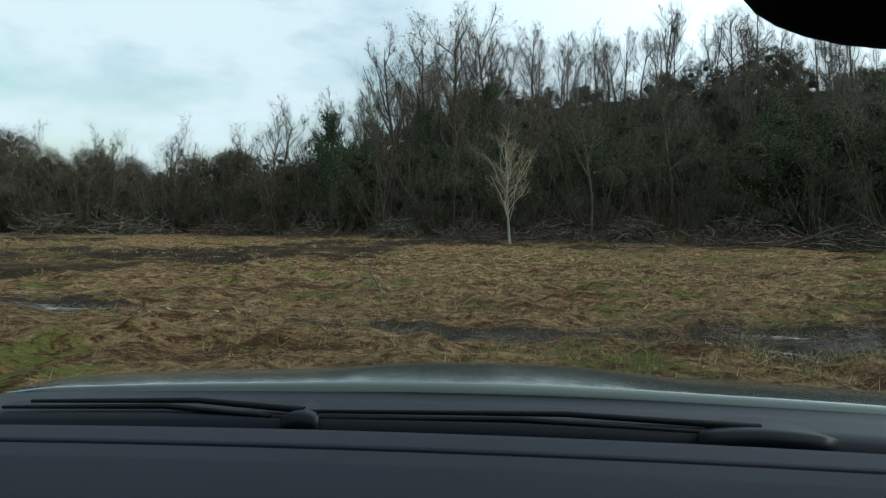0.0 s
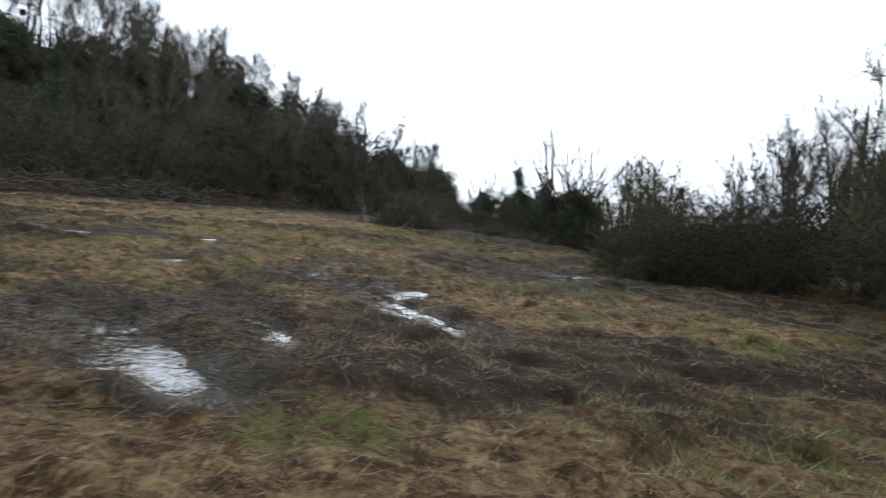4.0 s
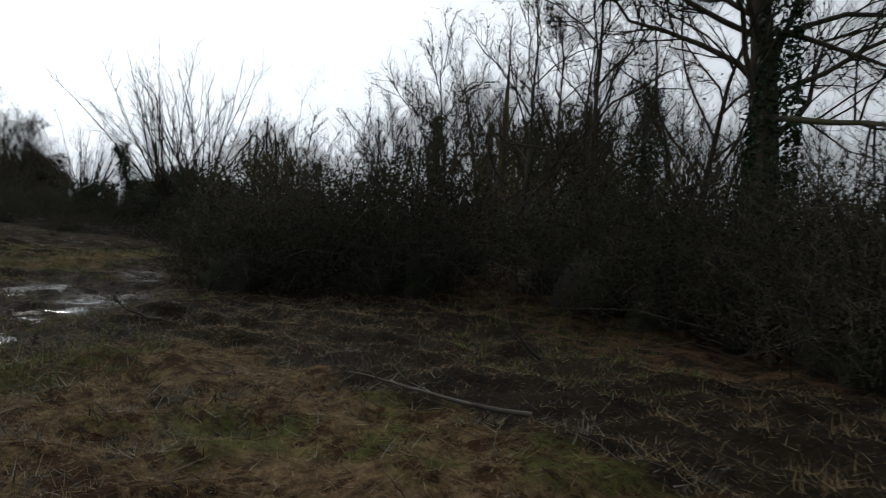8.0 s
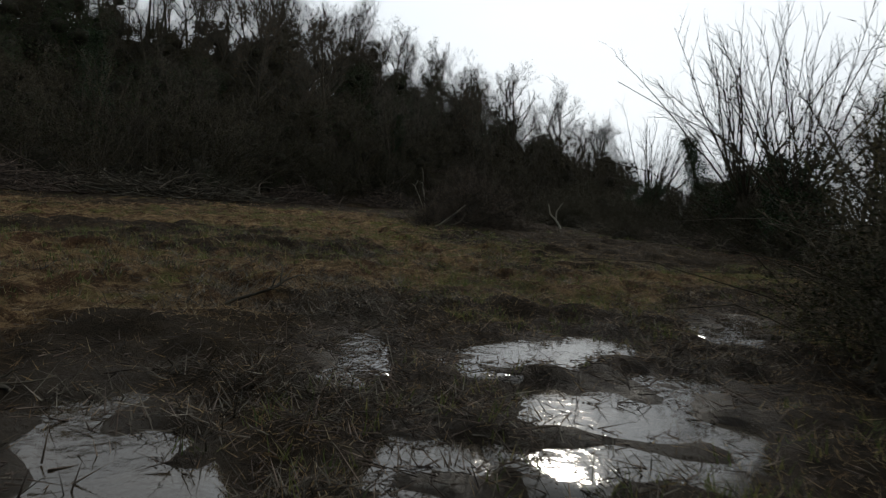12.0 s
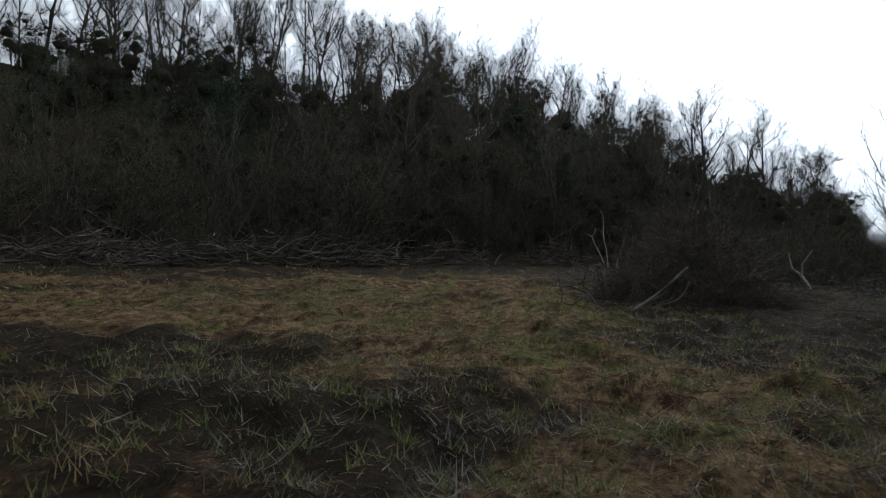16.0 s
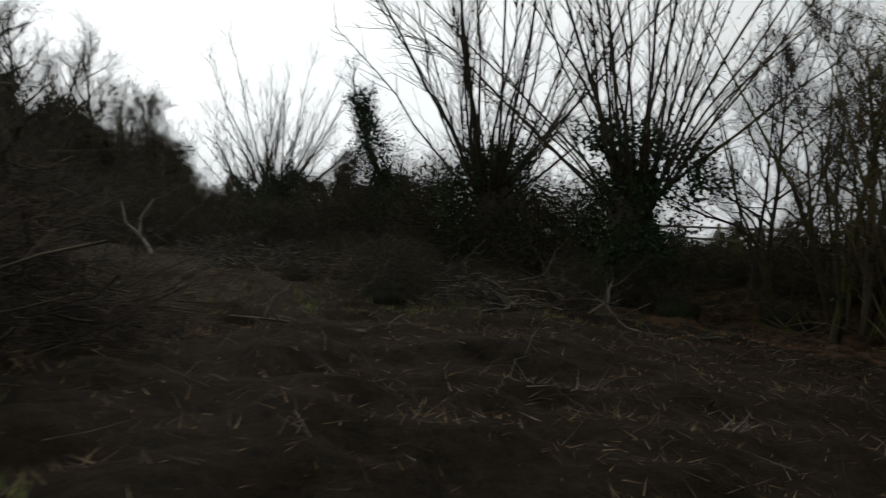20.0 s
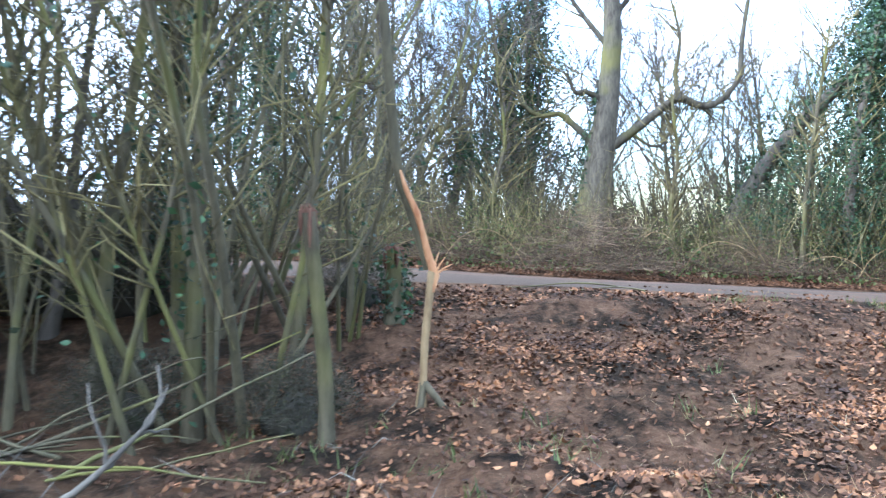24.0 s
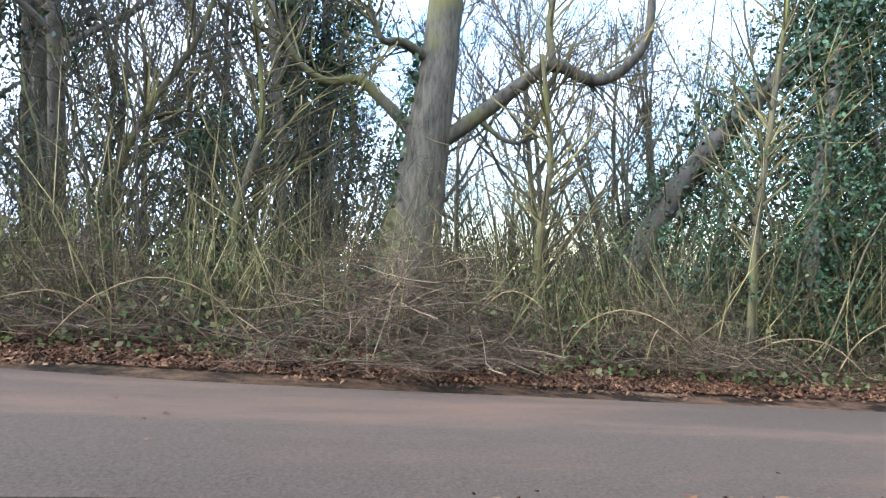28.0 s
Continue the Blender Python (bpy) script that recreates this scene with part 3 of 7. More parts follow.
# ---- the lane ----
b = Bits()
lx = np.concatenate([np.arange(-60, 20, 2.0), np.arange(20, 60, 0.3), np.arange(60, 140, 4.0)])
ly = np.linspace(LANE_FAR, LANE_NEAR, 14)
u, w = np.meshgrid(lx, ly, indexing="ij")
w = w + (np.abs(w - (LANE_FAR + LANE_NEAR) / 2) > 1.5) * 0.16 * wavy(u, w, 1.1, 31)
w = w + lane_off(u)
mid_y = (LANE_FAR + LANE_NEAR) / 2 + lane_off(u)
top = land(u, w, False) - 0.03 + 0.075 * (1 - ((w - mid_y) / 1.6) ** 4)
i = np.arange(len(lx) * len(ly)).reshape(len(lx), len(ly))
q = np.stack([i[:-1, :-1], i[1:, :-1], i[1:, 1:], i[:-1, 1:]], -1).reshape(-1, 4)
b.add(np.stack([u, w, top], -1).reshape(-1, 3), np.concatenate([q[:, [0, 1, 2]], q[:, [0, 2, 3]]]))
road = new("road", mesh_of("road", b, M_LANE, True))
across = (w - mid_y) / 1.6
att = road.data.attributes.new("mud", "FLOAT", "POINT")
att.data.foreach_set("value", np.asarray(np.clip(np.exp(-(across / 0.22) ** 2) + smooth01(0.6, 1.0, np.abs(across)), 0, 1), np.float32).ravel())
tagged(road, "narrow grey country lane with muddy edges", "lane", kind="structure")

# ---- plants ----
def bend_line(p, way, length, n, rng, wander=0.12, lift=0.0):
    """Points of a branch that wanders and turns up (lift > 0) or down."""
    pts, d = [np.array(p, float)], np.array(way, float)
    d /= np.linalg.norm(d)
    for _ in range(n - 1):
        d = d + rng.normal(0, wander, 3) + np.array((0, 0, lift / n))
        d /= np.linalg.norm(d)
        pts.append(pts[-1] + d * length / (n - 1))
    return np.array(pts)


def along(pts, t):
    """Places and directions at the shares t of a line."""
    u = np.clip(np.asarray(t) * (len(pts) - 1), 0, len(pts) - 1.001)
    i = u.astype(int)
    return pts[i] + (pts[i + 1] - pts[i]) * (u - i)[:, None], pts[i + 1] - pts[i]


def spray(rng, way, spread):
    """Directions that leave a stem at an angle."""
    w = way / (np.linalg.norm(way, axis=1)[:, None] + 1e-9)
    s = rng.normal(size=w.shape)
    s -= (s * w).sum(1)[:, None] * w
    s /= np.linalg.norm(s, axis=1)[:, None] + 1e-9
    return w + s * spread


def tree_bits(seed, high, girth, limbs=9, subs=7, twigs=9, spread=0.75, start=0.3, fine=2, lean=0.05, twig_r=0.011, limb_len=0.42, lift=0.9, sides=8, curl=0.14, limb_r=0.5, sub_r=1.0, apart=None):
    """A bare tree: trunk with limbs, and a crown of boughs and twigs. Returns both and the twig ends."""
    rng = np.random.RandomState(seed)
    wood, crown = Bits(), Bits()
    trunk = bend_line((0, 0, -0.2), (rng.normal(0, lean), rng.normal(0, lean), 1), high * 0.86, 9, rng, 0.05, 0.1)
    r = girth * (1 - np.linspace(0, 1, 9) ** 0.8 * 0.86)
    r[0] *= 1.5
    wood.tube(trunk, r, sides)
    ends, ways, reach = [], [], []
    turn = rng.uniform(0, 6.28)
    for k in range(limbs):
        t = start + (0.97 - start) * (k + rng.uniform(0, 0.8)) / limbs
        p, d = along(trunk, [t])
        turn += 2.4 + rng.normal(0, 0.4)
        out_way = np.array((math.cos(turn), math.sin(turn), rng.uniform(0.3, 0.8))) * spread + d[0] / np.linalg.norm(d[0]) * (0.6 + t * 0.6)
        ln = high * limb_len * (1.12 - 0.7 * t) * rng.uniform(0.75, 1.2)
        limb = bend_line(p[0], out_way, ln, 7, rng, curl, lift)
        rr = girth * (1 - t * 0.72) * limb_r
        if apart is None:
            wood.tube(limb, np.linspace(rr, rr * 0.15 + 0.006, 7), 6)
        else:
            apart.append(Bits().tube(limb, np.linspace(rr, rr * 0.15 + 0.006, 7), 6))
        for _ in range(subs):
            q, e = along(limb, [rng.uniform(0.2, 0.98)])
            way = spray(rng, e, 0.75)[0] + np.array((0, 0, 0.18))
            sl = ln * rng.uniform(0.25, 0.5)
            sub = bend_line(q[0], way, sl, 5, rng, 0.16, 0.5)
            sr = max(rr * 0.3, 0.012) * sub_r
            crown.tube(sub, np.linspace(sr, 0.005, 5), 4)
            tt = rng.uniform(0.15, 1.0, twigs)
            a, c = along(sub, tt)
            ends.append(a), ways.append(c), reach.append(np.full(twigs, sl))
    a, c, s = np.concatenate(ends), np.concatenate(ways), np.concatenate(reach)
    mid, tip = crown.twigs(a, spray(rng, c, 0.8) + np.array((0, 0, 0.25)), s * rng.uniform(0.3, 0.6, len(a)), twig_r, rng)
    for _ in range(fine):
        n = len(a)
        f = rng.uniform(0.2, 1, (n, 1))
        crown.spikes(a + (tip - a) * f, spray(rng, tip - a, 0.9), s * rng.uniform(0.14, 0.34, n), twig_r * 0.75, rng)
    return wood, crown, np.concatenate([mid, tip])


def shrub_bits(seed, high, wide, stems=14, twigs=13, fine=2, r=0.02, upright=0.6, twig_r=0.008):
    """A many-stemmed bush of bare wood: stems, twigs and twig ends."""
    rng = np.random.RandomState(seed)
    wood, crown = Bits(), Bits()
    aa, cc, ss = [], [], []
    for _ in range(stems):
        ang, off = rng.uniform(0, 6.28), rng.uniform(0, 1) ** 0.6
        p = np.array((math.cos(ang) * off * wide * 0.35, math.sin(ang) * off * wide * 0.35, -0.1))
        way = np.array((math.cos(ang) * off, math.sin(ang) * off, 0)) * (1 - upright) * 1.6 + np.array((0, 0, 1)) + rng.normal(0, 0.12, 3)
        ln = high * rng.uniform(0.6, 1.1)
        st = bend_line(p, way, ln, 7, rng, 0.11, 0.1)
        rr = r * rng.uniform(0.6, 1.6)
        wood.tube(st, np.linspace(rr, rr * 0.25, 7), 5)
        a, c = along(st, rng.uniform(0.12, 1, twigs))
        aa.append(a), cc.append(c), ss.append(np.full(twigs, ln))
    a, c, s = np.concatenate(aa), np.concatenate(cc), np.concatenate(ss)
    mid, tip = crown.twigs(a, spray(rng, c, 0.75) + np.array((0, 0, 0.2)), s * rng.uniform(0.1, 0.32, len(a)), twig_r, rng, 0.4)
    for _ in range(fine):
        n = len(a)
        f = rng.uniform(0.2, 1, (n, 1))
        crown.spikes(a + (tip - a) * f, spray(rng, tip - a, 0.9), s * rng.uniform(0.06, 0.17, n), twig_r * 0.75, rng)
    return wood, crown, np.concatenate([mid, tip])


def clumps(rng, centres, n, size):
    """Leaf places gathered round centres, thinning outwards."""
    c = centres[rng.randint(0, len(centres), n)]
    return c + rng.normal(size=(n, 3)) * size


def bramble_bits(seed, wide, high, leaves, stems, leaf=0.085):
    """A dense mound of arching stems and small leaves round a solid shade-dark lump."""
    rng = np.random.RandomState(seed)
    st, lv = Bits(), Bits()
    for _ in range(stems):
        ang = rng.uniform(0, 6.28)
        p = np.array((math.cos(ang), math.sin(ang), 0)) * wide * rng.uniform(0, 0.45)
        ln = high * rng.uniform(0.9, 1.7)
        line = bend_line(p, (rng.normal(0, 0.5), rng.normal(0, 0.5), 1.1), ln, 7, rng, 0.12, -1.3)
        st.tube(line, np.linspace(0.012, 0.004, 7), 3)
    ang, u, w = rng.uniform(0, 6.28, leaves), rng.uniform(0, 1, leaves) ** 0.5, rng.uniform(0, 1, leaves)
    top = high * np.sqrt(np.clip(1 - (u * 0.96) ** 2.2, 0, 1))
    at = np.stack([np.cos(ang) * u * wide * 0.55, np.sin(ang) * u * wide * 0.55, top * (1 - 0.75 * w**2.2)], 1)
    at *= 1 + 0.1 * rng.normal(size=(leaves, 1))
    at[:, 2] = np.abs(at[:, 2])
    lv.leaves(at, leaf, rng)
    n = leaves // 2
    st.spikes(at[:n], rng.normal(size=(n, 3)) + at[:n] * 0.4 + np.array((0, 0, 0.5)), rng.uniform(0.15, 0.5, n), 0.006, rng)
    # solid lump, coloured dark in place of the shade deep in the mound
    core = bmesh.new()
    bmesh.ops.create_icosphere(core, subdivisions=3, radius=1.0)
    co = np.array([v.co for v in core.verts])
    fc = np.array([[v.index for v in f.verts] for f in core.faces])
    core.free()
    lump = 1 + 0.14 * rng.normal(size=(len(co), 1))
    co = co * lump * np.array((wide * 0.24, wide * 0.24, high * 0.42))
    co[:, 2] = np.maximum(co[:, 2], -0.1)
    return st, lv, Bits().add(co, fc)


# dark colour standing in for shade inside brambles and thickets
M_CORE_SHADE = bark("painted_core_shade", (0.018, 0.016, 0.011), (0.055, 0.046, 0.03), (0.03, 0.036, 0.016), 0.5, 9.0)
M_HAZEL = bark("mossy_hazel_bark", (0.042, 0.036, 0.022), (0.16, 0.132, 0.07), (0.125, 0.118, 0.035), 0.48, 8.0)
TREES = {}


def plant(kind, x, y, scale=1.0, turn=None, sink=0.05, tilt=(0, 0), group=""):
    """Set one of the prepared plants on the land."""
    if turn is None:
        turn = (x * 97.3 + y * 57.7) % 360
    m = pose(x, y, float(land(x, y, False)) - sink, tilt[0], tilt[1], turn) @ Matrix.Scale(scale, 4)
    src, used = TREES[kind]
    if not used:
        src.matrix_basis = m
        TREES[kind] = (src, True)
        if group:
            src["group"] = group
        return src
    c = copy_thing(src, m.normalized())
    c.matrix_basis = m
    if group:
        c["group"] = group
    return c


def prepare(kind, name, label, category, pieces):
    """A plant of its parts: (part name, bits, material, label)."""
    e = thing(name, label, category)
    for p in pieces:
        ob = part(p[0], p[1], p[2], e, p[3] if len(p) > 3 else "", smooth=p[0] in ("trunk", "limb", "woody_base"))
        if p[0] not in ("trunk", "limb"):
            tagged(ob, kind="stuff")
    TREES[kind] = (e, False)


for k, (high, girth, limbs, spread, start) in enumerate(((12.5, 0.19, 10, 0.95, 0.42), (11.0, 0.16, 9, 0.85, 0.45), (13.0, 0.23, 11, 1.15, 0.36), (10.5, 0.13, 9, 0.75, 0.42))):
    w, c, tips = tree_bits(40 + k, high, girth, limbs + 3, 7, 8, spread * 1.75, start - 0.08, fine=4, twig_r=0.007, limb_len=0.46, lift=0.75, sub_r=0.6)
    rng = np.random.RandomState(k)
    pieces = [("trunk", w, M_BARK), ("crown", c, M_TWIG_SUNLIT)]
    if k == 2:
        pieces.append(("foliage", Bits().leaves(clumps(rng, tips, 900, 0.12), 0.10, rng), M_DEAD, "last withered brown leaves"))
    prepare("tall%d" % k, "bare_tree", ("tall bare grey-brown woodland tree with upswept twigs", "slender bare woodland tree in the winter wood",
                                       "broad bare woodland tree with a few brown leaves", "thin pole-like bare tree of the winter wood")[k], "tree", pieces)
for k in range(2):
    w, c, tips = tree_bits(60 + k, 9.5, 0.22, 8, 4, 6, 0.5, 0.4, fine=1)
    rng = np.random.RandomState(70 + k)
    n = 11000
    hh = rng.uniform(0.05, 1, n) ** 0.9
    ang = rng.uniform(0, 6.28, n)
    rad = (1.5 - 0.9 * hh) * np.abs(rng.normal(0.75, 0.3, n)) * (0.8 + 0.3 * np.sin(hh * 19 + k) + 0.25 * np.sin(3 * ang))
    ivy = Bits().leaves(np.stack([np.cos(ang) * rad, np.sin(ang) * rad, hh * 8.0], 1) + 0.12 * rng.normal(size=(n, 3)), 0.1, rng)
    prepare("ivy%d" % k, "ivy_clad_tree", "tree smothered in dark green ivy up to its bare top", "tree",
            [("trunk", w, M_BARK), ("crown", c, M_TWIG), ("ivy", ivy, M_IVY, "dark glossy ivy leaves")])
for k, (high, wide, stems) in enumerate(((5.2, 3.2, 16), (4.2, 3.6, 17), (6.2, 3.0, 14))):
    w, c, tips = shrub_bits(80 + k, high, wide, stems, 12, 3, 0.026, 0.55, 0.011)
    rng = np.random.RandomState(90 + k)
    lv = Bits().leaves(clumps(rng, tips, (110, 90, 80)[k], 0.12), 0.05, rng)
    prepare("shrub%d" % k, "thicket_shrub", "leafless grey-brown thicket shrub with dense twigs", "shrub", [("woody_base", w, M_BARK), ("crown", c, M_TWIG), ("foliage", lv, (M_BRAMBLE, M_DEAD, M_DEAD)[k])])
for k, (wide, high) in enumerate(((3.4, 2.3), (3.0, 1.7), (3.8, 2.9))):
    s, lv, core = bramble_bits(100 + k, wide, high, 4600, 34, 0.055)
    prepare("bramble%d" % k, "bramble_thicket", "dense dark bramble thicket with arching stems", "bramble", [("woody_base", s, M_TWIG), ("foliage", lv, M_BRAMBLE), ("inner_tangle", core, M_CORE_SHADE)])
for k in range(2):
    w, c, tips = tree_bits(120 + k, 6.4, 0.075, 12, 7, 7, 1.5, 0.16, fine=2, twig_r=0.0055, limb_len=0.48, lift=0.45, curl=0.2, sub_r=0.7)
    rng = np.random.RandomState(130 + k)
    lv = Bits().leaves(clumps(rng, tips, 420, 0.08), 0.045, rng)
    prepare("thorn%d" % k, "hawthorn_tree", "small twiggy hedge tree with a few brown leaves", "tree", [("trunk", w, M_BARK), ("crown", c, M_TWIG), ("foliage", lv, M_DEAD)])
for k in range(2):
    rng = np.random.RandomState(140 + k)
    trunk, rods, ivy = Bits(), Bits(), Bits()
    trunk.tube(bend_line((0, 0, -0.2), (0.05, 0.03, 1), 2.4, 6, rng, 0.04), (0.55, 0.42, 0.38, 0.4, 0.48, 0.42), 9)
    aa, cc = [], []
    for _ in range(38):
        ang, s = rng.uniform(0, 6.28), rng.uniform(0.1, (1.5, 1.4)[k])
        line = bend_line((math.cos(ang) * 0.3, math.sin(ang) * 0.3, 1.8 + rng.uniform(0, 0.5)), (math.cos(ang) * s, math.sin(ang) * s, 1), rng.uniform(4.4, 8.0), 8, rng, 0.085, 0.3)
        rods.tube(line, np.linspace(rng.uniform(0.02, 0.052), 0.007, 8), 5)
        a, c = along(line, rng.uniform(0.15, 1, 20))
        aa.append(a), cc.append(c)
    tw = Bits()
    a, c = np.concatenate(aa), np.concatenate(cc)
    mid, tip = tw.twigs(a, spray(rng, c, 0.55), rng.uniform(0.4, 1.5, len(a)), 0.01, rng)
    f = rng.uniform(0.2, 1, (len(a), 1))
    tw.spikes(a + (tip - a) * f, spray(rng, tip - a, 0.8), rng.uniform(0.2, 0.6, len(a)), 0.006, rng)
    n = (8000, 11000)[k]
    core = np.array([(rng.normal(0, (0.5, 0.62)[k]), rng.normal(0, (0.5, 0.62)[k]), rng.uniform(0.6, (3.2, 3.9)[k])) for _ in range(60)])
    ivy.leaves(clumps(rng, core, n, 0.19), 0.085, rng)
    prepare("pollard%d" % k, "pollard_willow", "old pollard willow with long bare rods and an ivy-covered head", "tree",
            [("trunk", trunk, M_BARK), ("rod_crown", rods, M_BARK, "long straight bare rods"), ("crown", tw, M_TWIG), ("ivy", ivy, M_IVY, "dark glossy ivy leaves")])
for k in range(3):
    w, c, tips = shrub_bits(160 + k, (5.6, 4.6, 6.4)[k], (1.5, 1.8, 1.2)[k], (8, 10, 7)[k], 15, 3, 0.024, 0.62, 0.0055)
    rng = np.random.RandomState(170 + k)
    lv = Bits().leaves(clumps(rng, tips, (420, 200, 640)[k], 0.15), 0.05, rng)
    prepare("hazel%d" % k, "hazel_stems", "clump of slim mossy upright hazel stems", "shrub", [("woody_base", w, M_HAZEL), ("crown", c, M_TWIG_GREEN), ("foliage", lv, (M_IVY, M_BRAMBLE, M_IVY)[k])])

ball = bmesh.new()
bmesh.ops.create_icosphere(ball, subdivisions=2, radius=1.0)
BALL_V = np.array([v.co for v in ball.verts])
BALL_F = np.array([[v.index for v in f.verts] for f in ball.faces])
ball.free()


def thicket_bits(seed, high, wide, leaves, twigs, leaf):
    """A dense winter thicket tree: stems, close twigs round lobes, small leaves, solid dark lumps for inner shade."""
    rng = np.random.RandomState(seed)
    stems, fuzz, lv, core = Bits(), Bits(), Bits(), Bits()
    for k in range(9):
        z = high * (0.12 + 0.7 * k / 8)
        off = wide * 0.42 * (1.05 - 0.6 * abs(z / high - 0.35))
        ang = rng.uniform(0, 6.28)
        c = np.array((math.cos(ang) * off, math.sin(ang) * off, z))
        size = np.array((1, 1, 0.9)) * wide * rng.uniform(0.3, 0.42) * (1.1 - 0.45 * z / high)
        # dark lump paints the inner shade of each lobe
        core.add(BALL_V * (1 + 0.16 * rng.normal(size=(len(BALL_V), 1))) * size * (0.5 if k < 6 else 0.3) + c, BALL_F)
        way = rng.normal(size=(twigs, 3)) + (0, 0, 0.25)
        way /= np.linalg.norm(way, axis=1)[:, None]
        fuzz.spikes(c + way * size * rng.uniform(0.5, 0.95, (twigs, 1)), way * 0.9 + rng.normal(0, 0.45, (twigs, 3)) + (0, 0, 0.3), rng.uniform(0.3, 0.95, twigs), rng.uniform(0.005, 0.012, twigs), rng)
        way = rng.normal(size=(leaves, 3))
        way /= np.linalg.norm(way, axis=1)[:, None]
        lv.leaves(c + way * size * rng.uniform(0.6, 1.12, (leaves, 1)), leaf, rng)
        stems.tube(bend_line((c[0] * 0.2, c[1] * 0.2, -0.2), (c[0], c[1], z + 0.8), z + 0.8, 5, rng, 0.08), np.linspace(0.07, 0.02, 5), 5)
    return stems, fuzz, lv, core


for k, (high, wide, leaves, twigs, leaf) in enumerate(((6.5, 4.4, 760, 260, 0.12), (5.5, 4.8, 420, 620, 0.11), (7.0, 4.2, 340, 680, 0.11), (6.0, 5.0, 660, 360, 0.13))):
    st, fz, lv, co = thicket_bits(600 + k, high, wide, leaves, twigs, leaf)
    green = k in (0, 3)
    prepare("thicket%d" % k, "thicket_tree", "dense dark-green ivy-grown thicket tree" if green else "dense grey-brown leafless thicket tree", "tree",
            [("woody_base", st, M_BARK), ("crown", fz, M_TWIG), ("foliage", lv, M_FAR_IVY if green else M_FAR_SCRUB), ("inner_tangle", co, M_CORE_SHADE)])


def stunted(x):
    """How far the middle of the wood stays lower than its ends."""
    return float(smooth01(38, 50, x) * (1 - smooth01(62, 74, x)))


# ---- the wood on the hill ----
rng = np.random.RandomState(5)
far = {k: (Bits(), Bits()) for k in range(3)}
for k in range(3):
    w, c, _ = tree_bits(200 + k, (12, 10.5, 13)[k], 0.12, 8, 5, 7, (1.8, 1.6, 2.0)[k], 0.36, fine=4, twig_r=0.008, limb_len=0.45, lift=0.7, sides=4, sub_r=0.6)
    far[k] = (w, c)
trunks, crowns = Bits(), Bits()
count = 0
while count < 110:
    x, s = rng.uniform(-45, 150), 14 + 40 * rng.uniform() ** 0.5
    y = edge_y(x) + s * 1.15
    if x < -6 and rng.uniform() < 0.8:
        continue
    sc = rng.uniform(0.52, 0.76) * (0.7 if x < -6 else 1.0) * (1 + 0.35 * smooth01(60, 85, x)) * (1 - 0.25 * stunted(x))
    m = pose(x, y, float(land(x, y, False)) - 0.1, 0, 0, rng.uniform(0, 360)) @ Matrix.Scale(float(sc), 4)
    k = rng.randint(0, 3)
    trunks.merge(far[k][0], m)
    crowns.merge(far[k][1], m)
    count += 1
under = Bits()
low = [shrub_bits(220 + k, (5.5, 6.5, 4.5)[k], 3.8, 8, 10, 4, 0.025, 0.45, 0.012) for k in range(3)]
for k in range(130):
    x, s = rng.uniform(-45, 140), 8 + 46 * rng.uniform()
    y = edge_y(x) + s * 1.15
    sc = rng.uniform(0.85, 1.35) * (0.7 if x < -6 else 1.0) * float(np.interp(s, (10, 30, 45), (1, 0.7, 0.45))) * (1 - 0.35 * stunted(x))
    m = pose(x, y, float(land(x, y, False)) - 0.1, 0, 0, rng.uniform(0, 360)) @ Matrix.Scale(float(sc), 4)
    under.merge(low[k % 3][0], m).merge(low[k % 3][1], m)
scrub, leafy, rods = Bits(), Bits(), Bits()
for k in range(900):
    x, s = rng.uniform(-50, 140), 2.5 + 50 * rng.uniform() ** 0.9
    y = edge_y(x) + s * 1.15
    high = rng.uniform(3.0, 6.5) * (0.7 if x < -6 else 1.0) * float(np.interp(s, (8, 25, 45), (1.0, 0.7, 0.3))) * (1 - 0.35 * stunted(x))
    base = np.array((x, y, float(land(x, y, False))))
    lobes = base + np.stack([rng.normal(0, 1.1, 6), rng.normal(0, 1.1, 6), rng.uniform(0.4, high, 6)], 1)
    green = wavy(x, y, 9.0, 61) + rng.normal(0, 0.35) > 0.3
    if s < 38:
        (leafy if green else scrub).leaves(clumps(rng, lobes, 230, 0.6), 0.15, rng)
    n = 40 if green else 110
    rods.spikes(clumps(rng, lobes, n, 0.5), np.stack([rng.normal(0, 0.9, n), rng.normal(0, 0.9, n), np.ones(n)], 1), rng.uniform(0.5, 1.5, n) * (0.5 if x < -6 else 1), rng.uniform(0.005, 0.012, n), rng)
hill = thing("hillside_wood", "bare winter woodland covering the hillside behind the field", "wood", kind="stuff")
for name, bits, mat in (("trunk_mass", trunks, M_BARK), ("crown_mass", crowns, M_TWIG_SUNLIT), ("undergrowth", under, M_TWIG), ("sapling_mass", rods, M_TWIG), ("scrub_mass", scrub, M_FAR_SCRUB), ("evergreen_mass", leafy, M_FAR_IVY)):
    tagged(part(name, bits, mat, hill), kind="stuff")
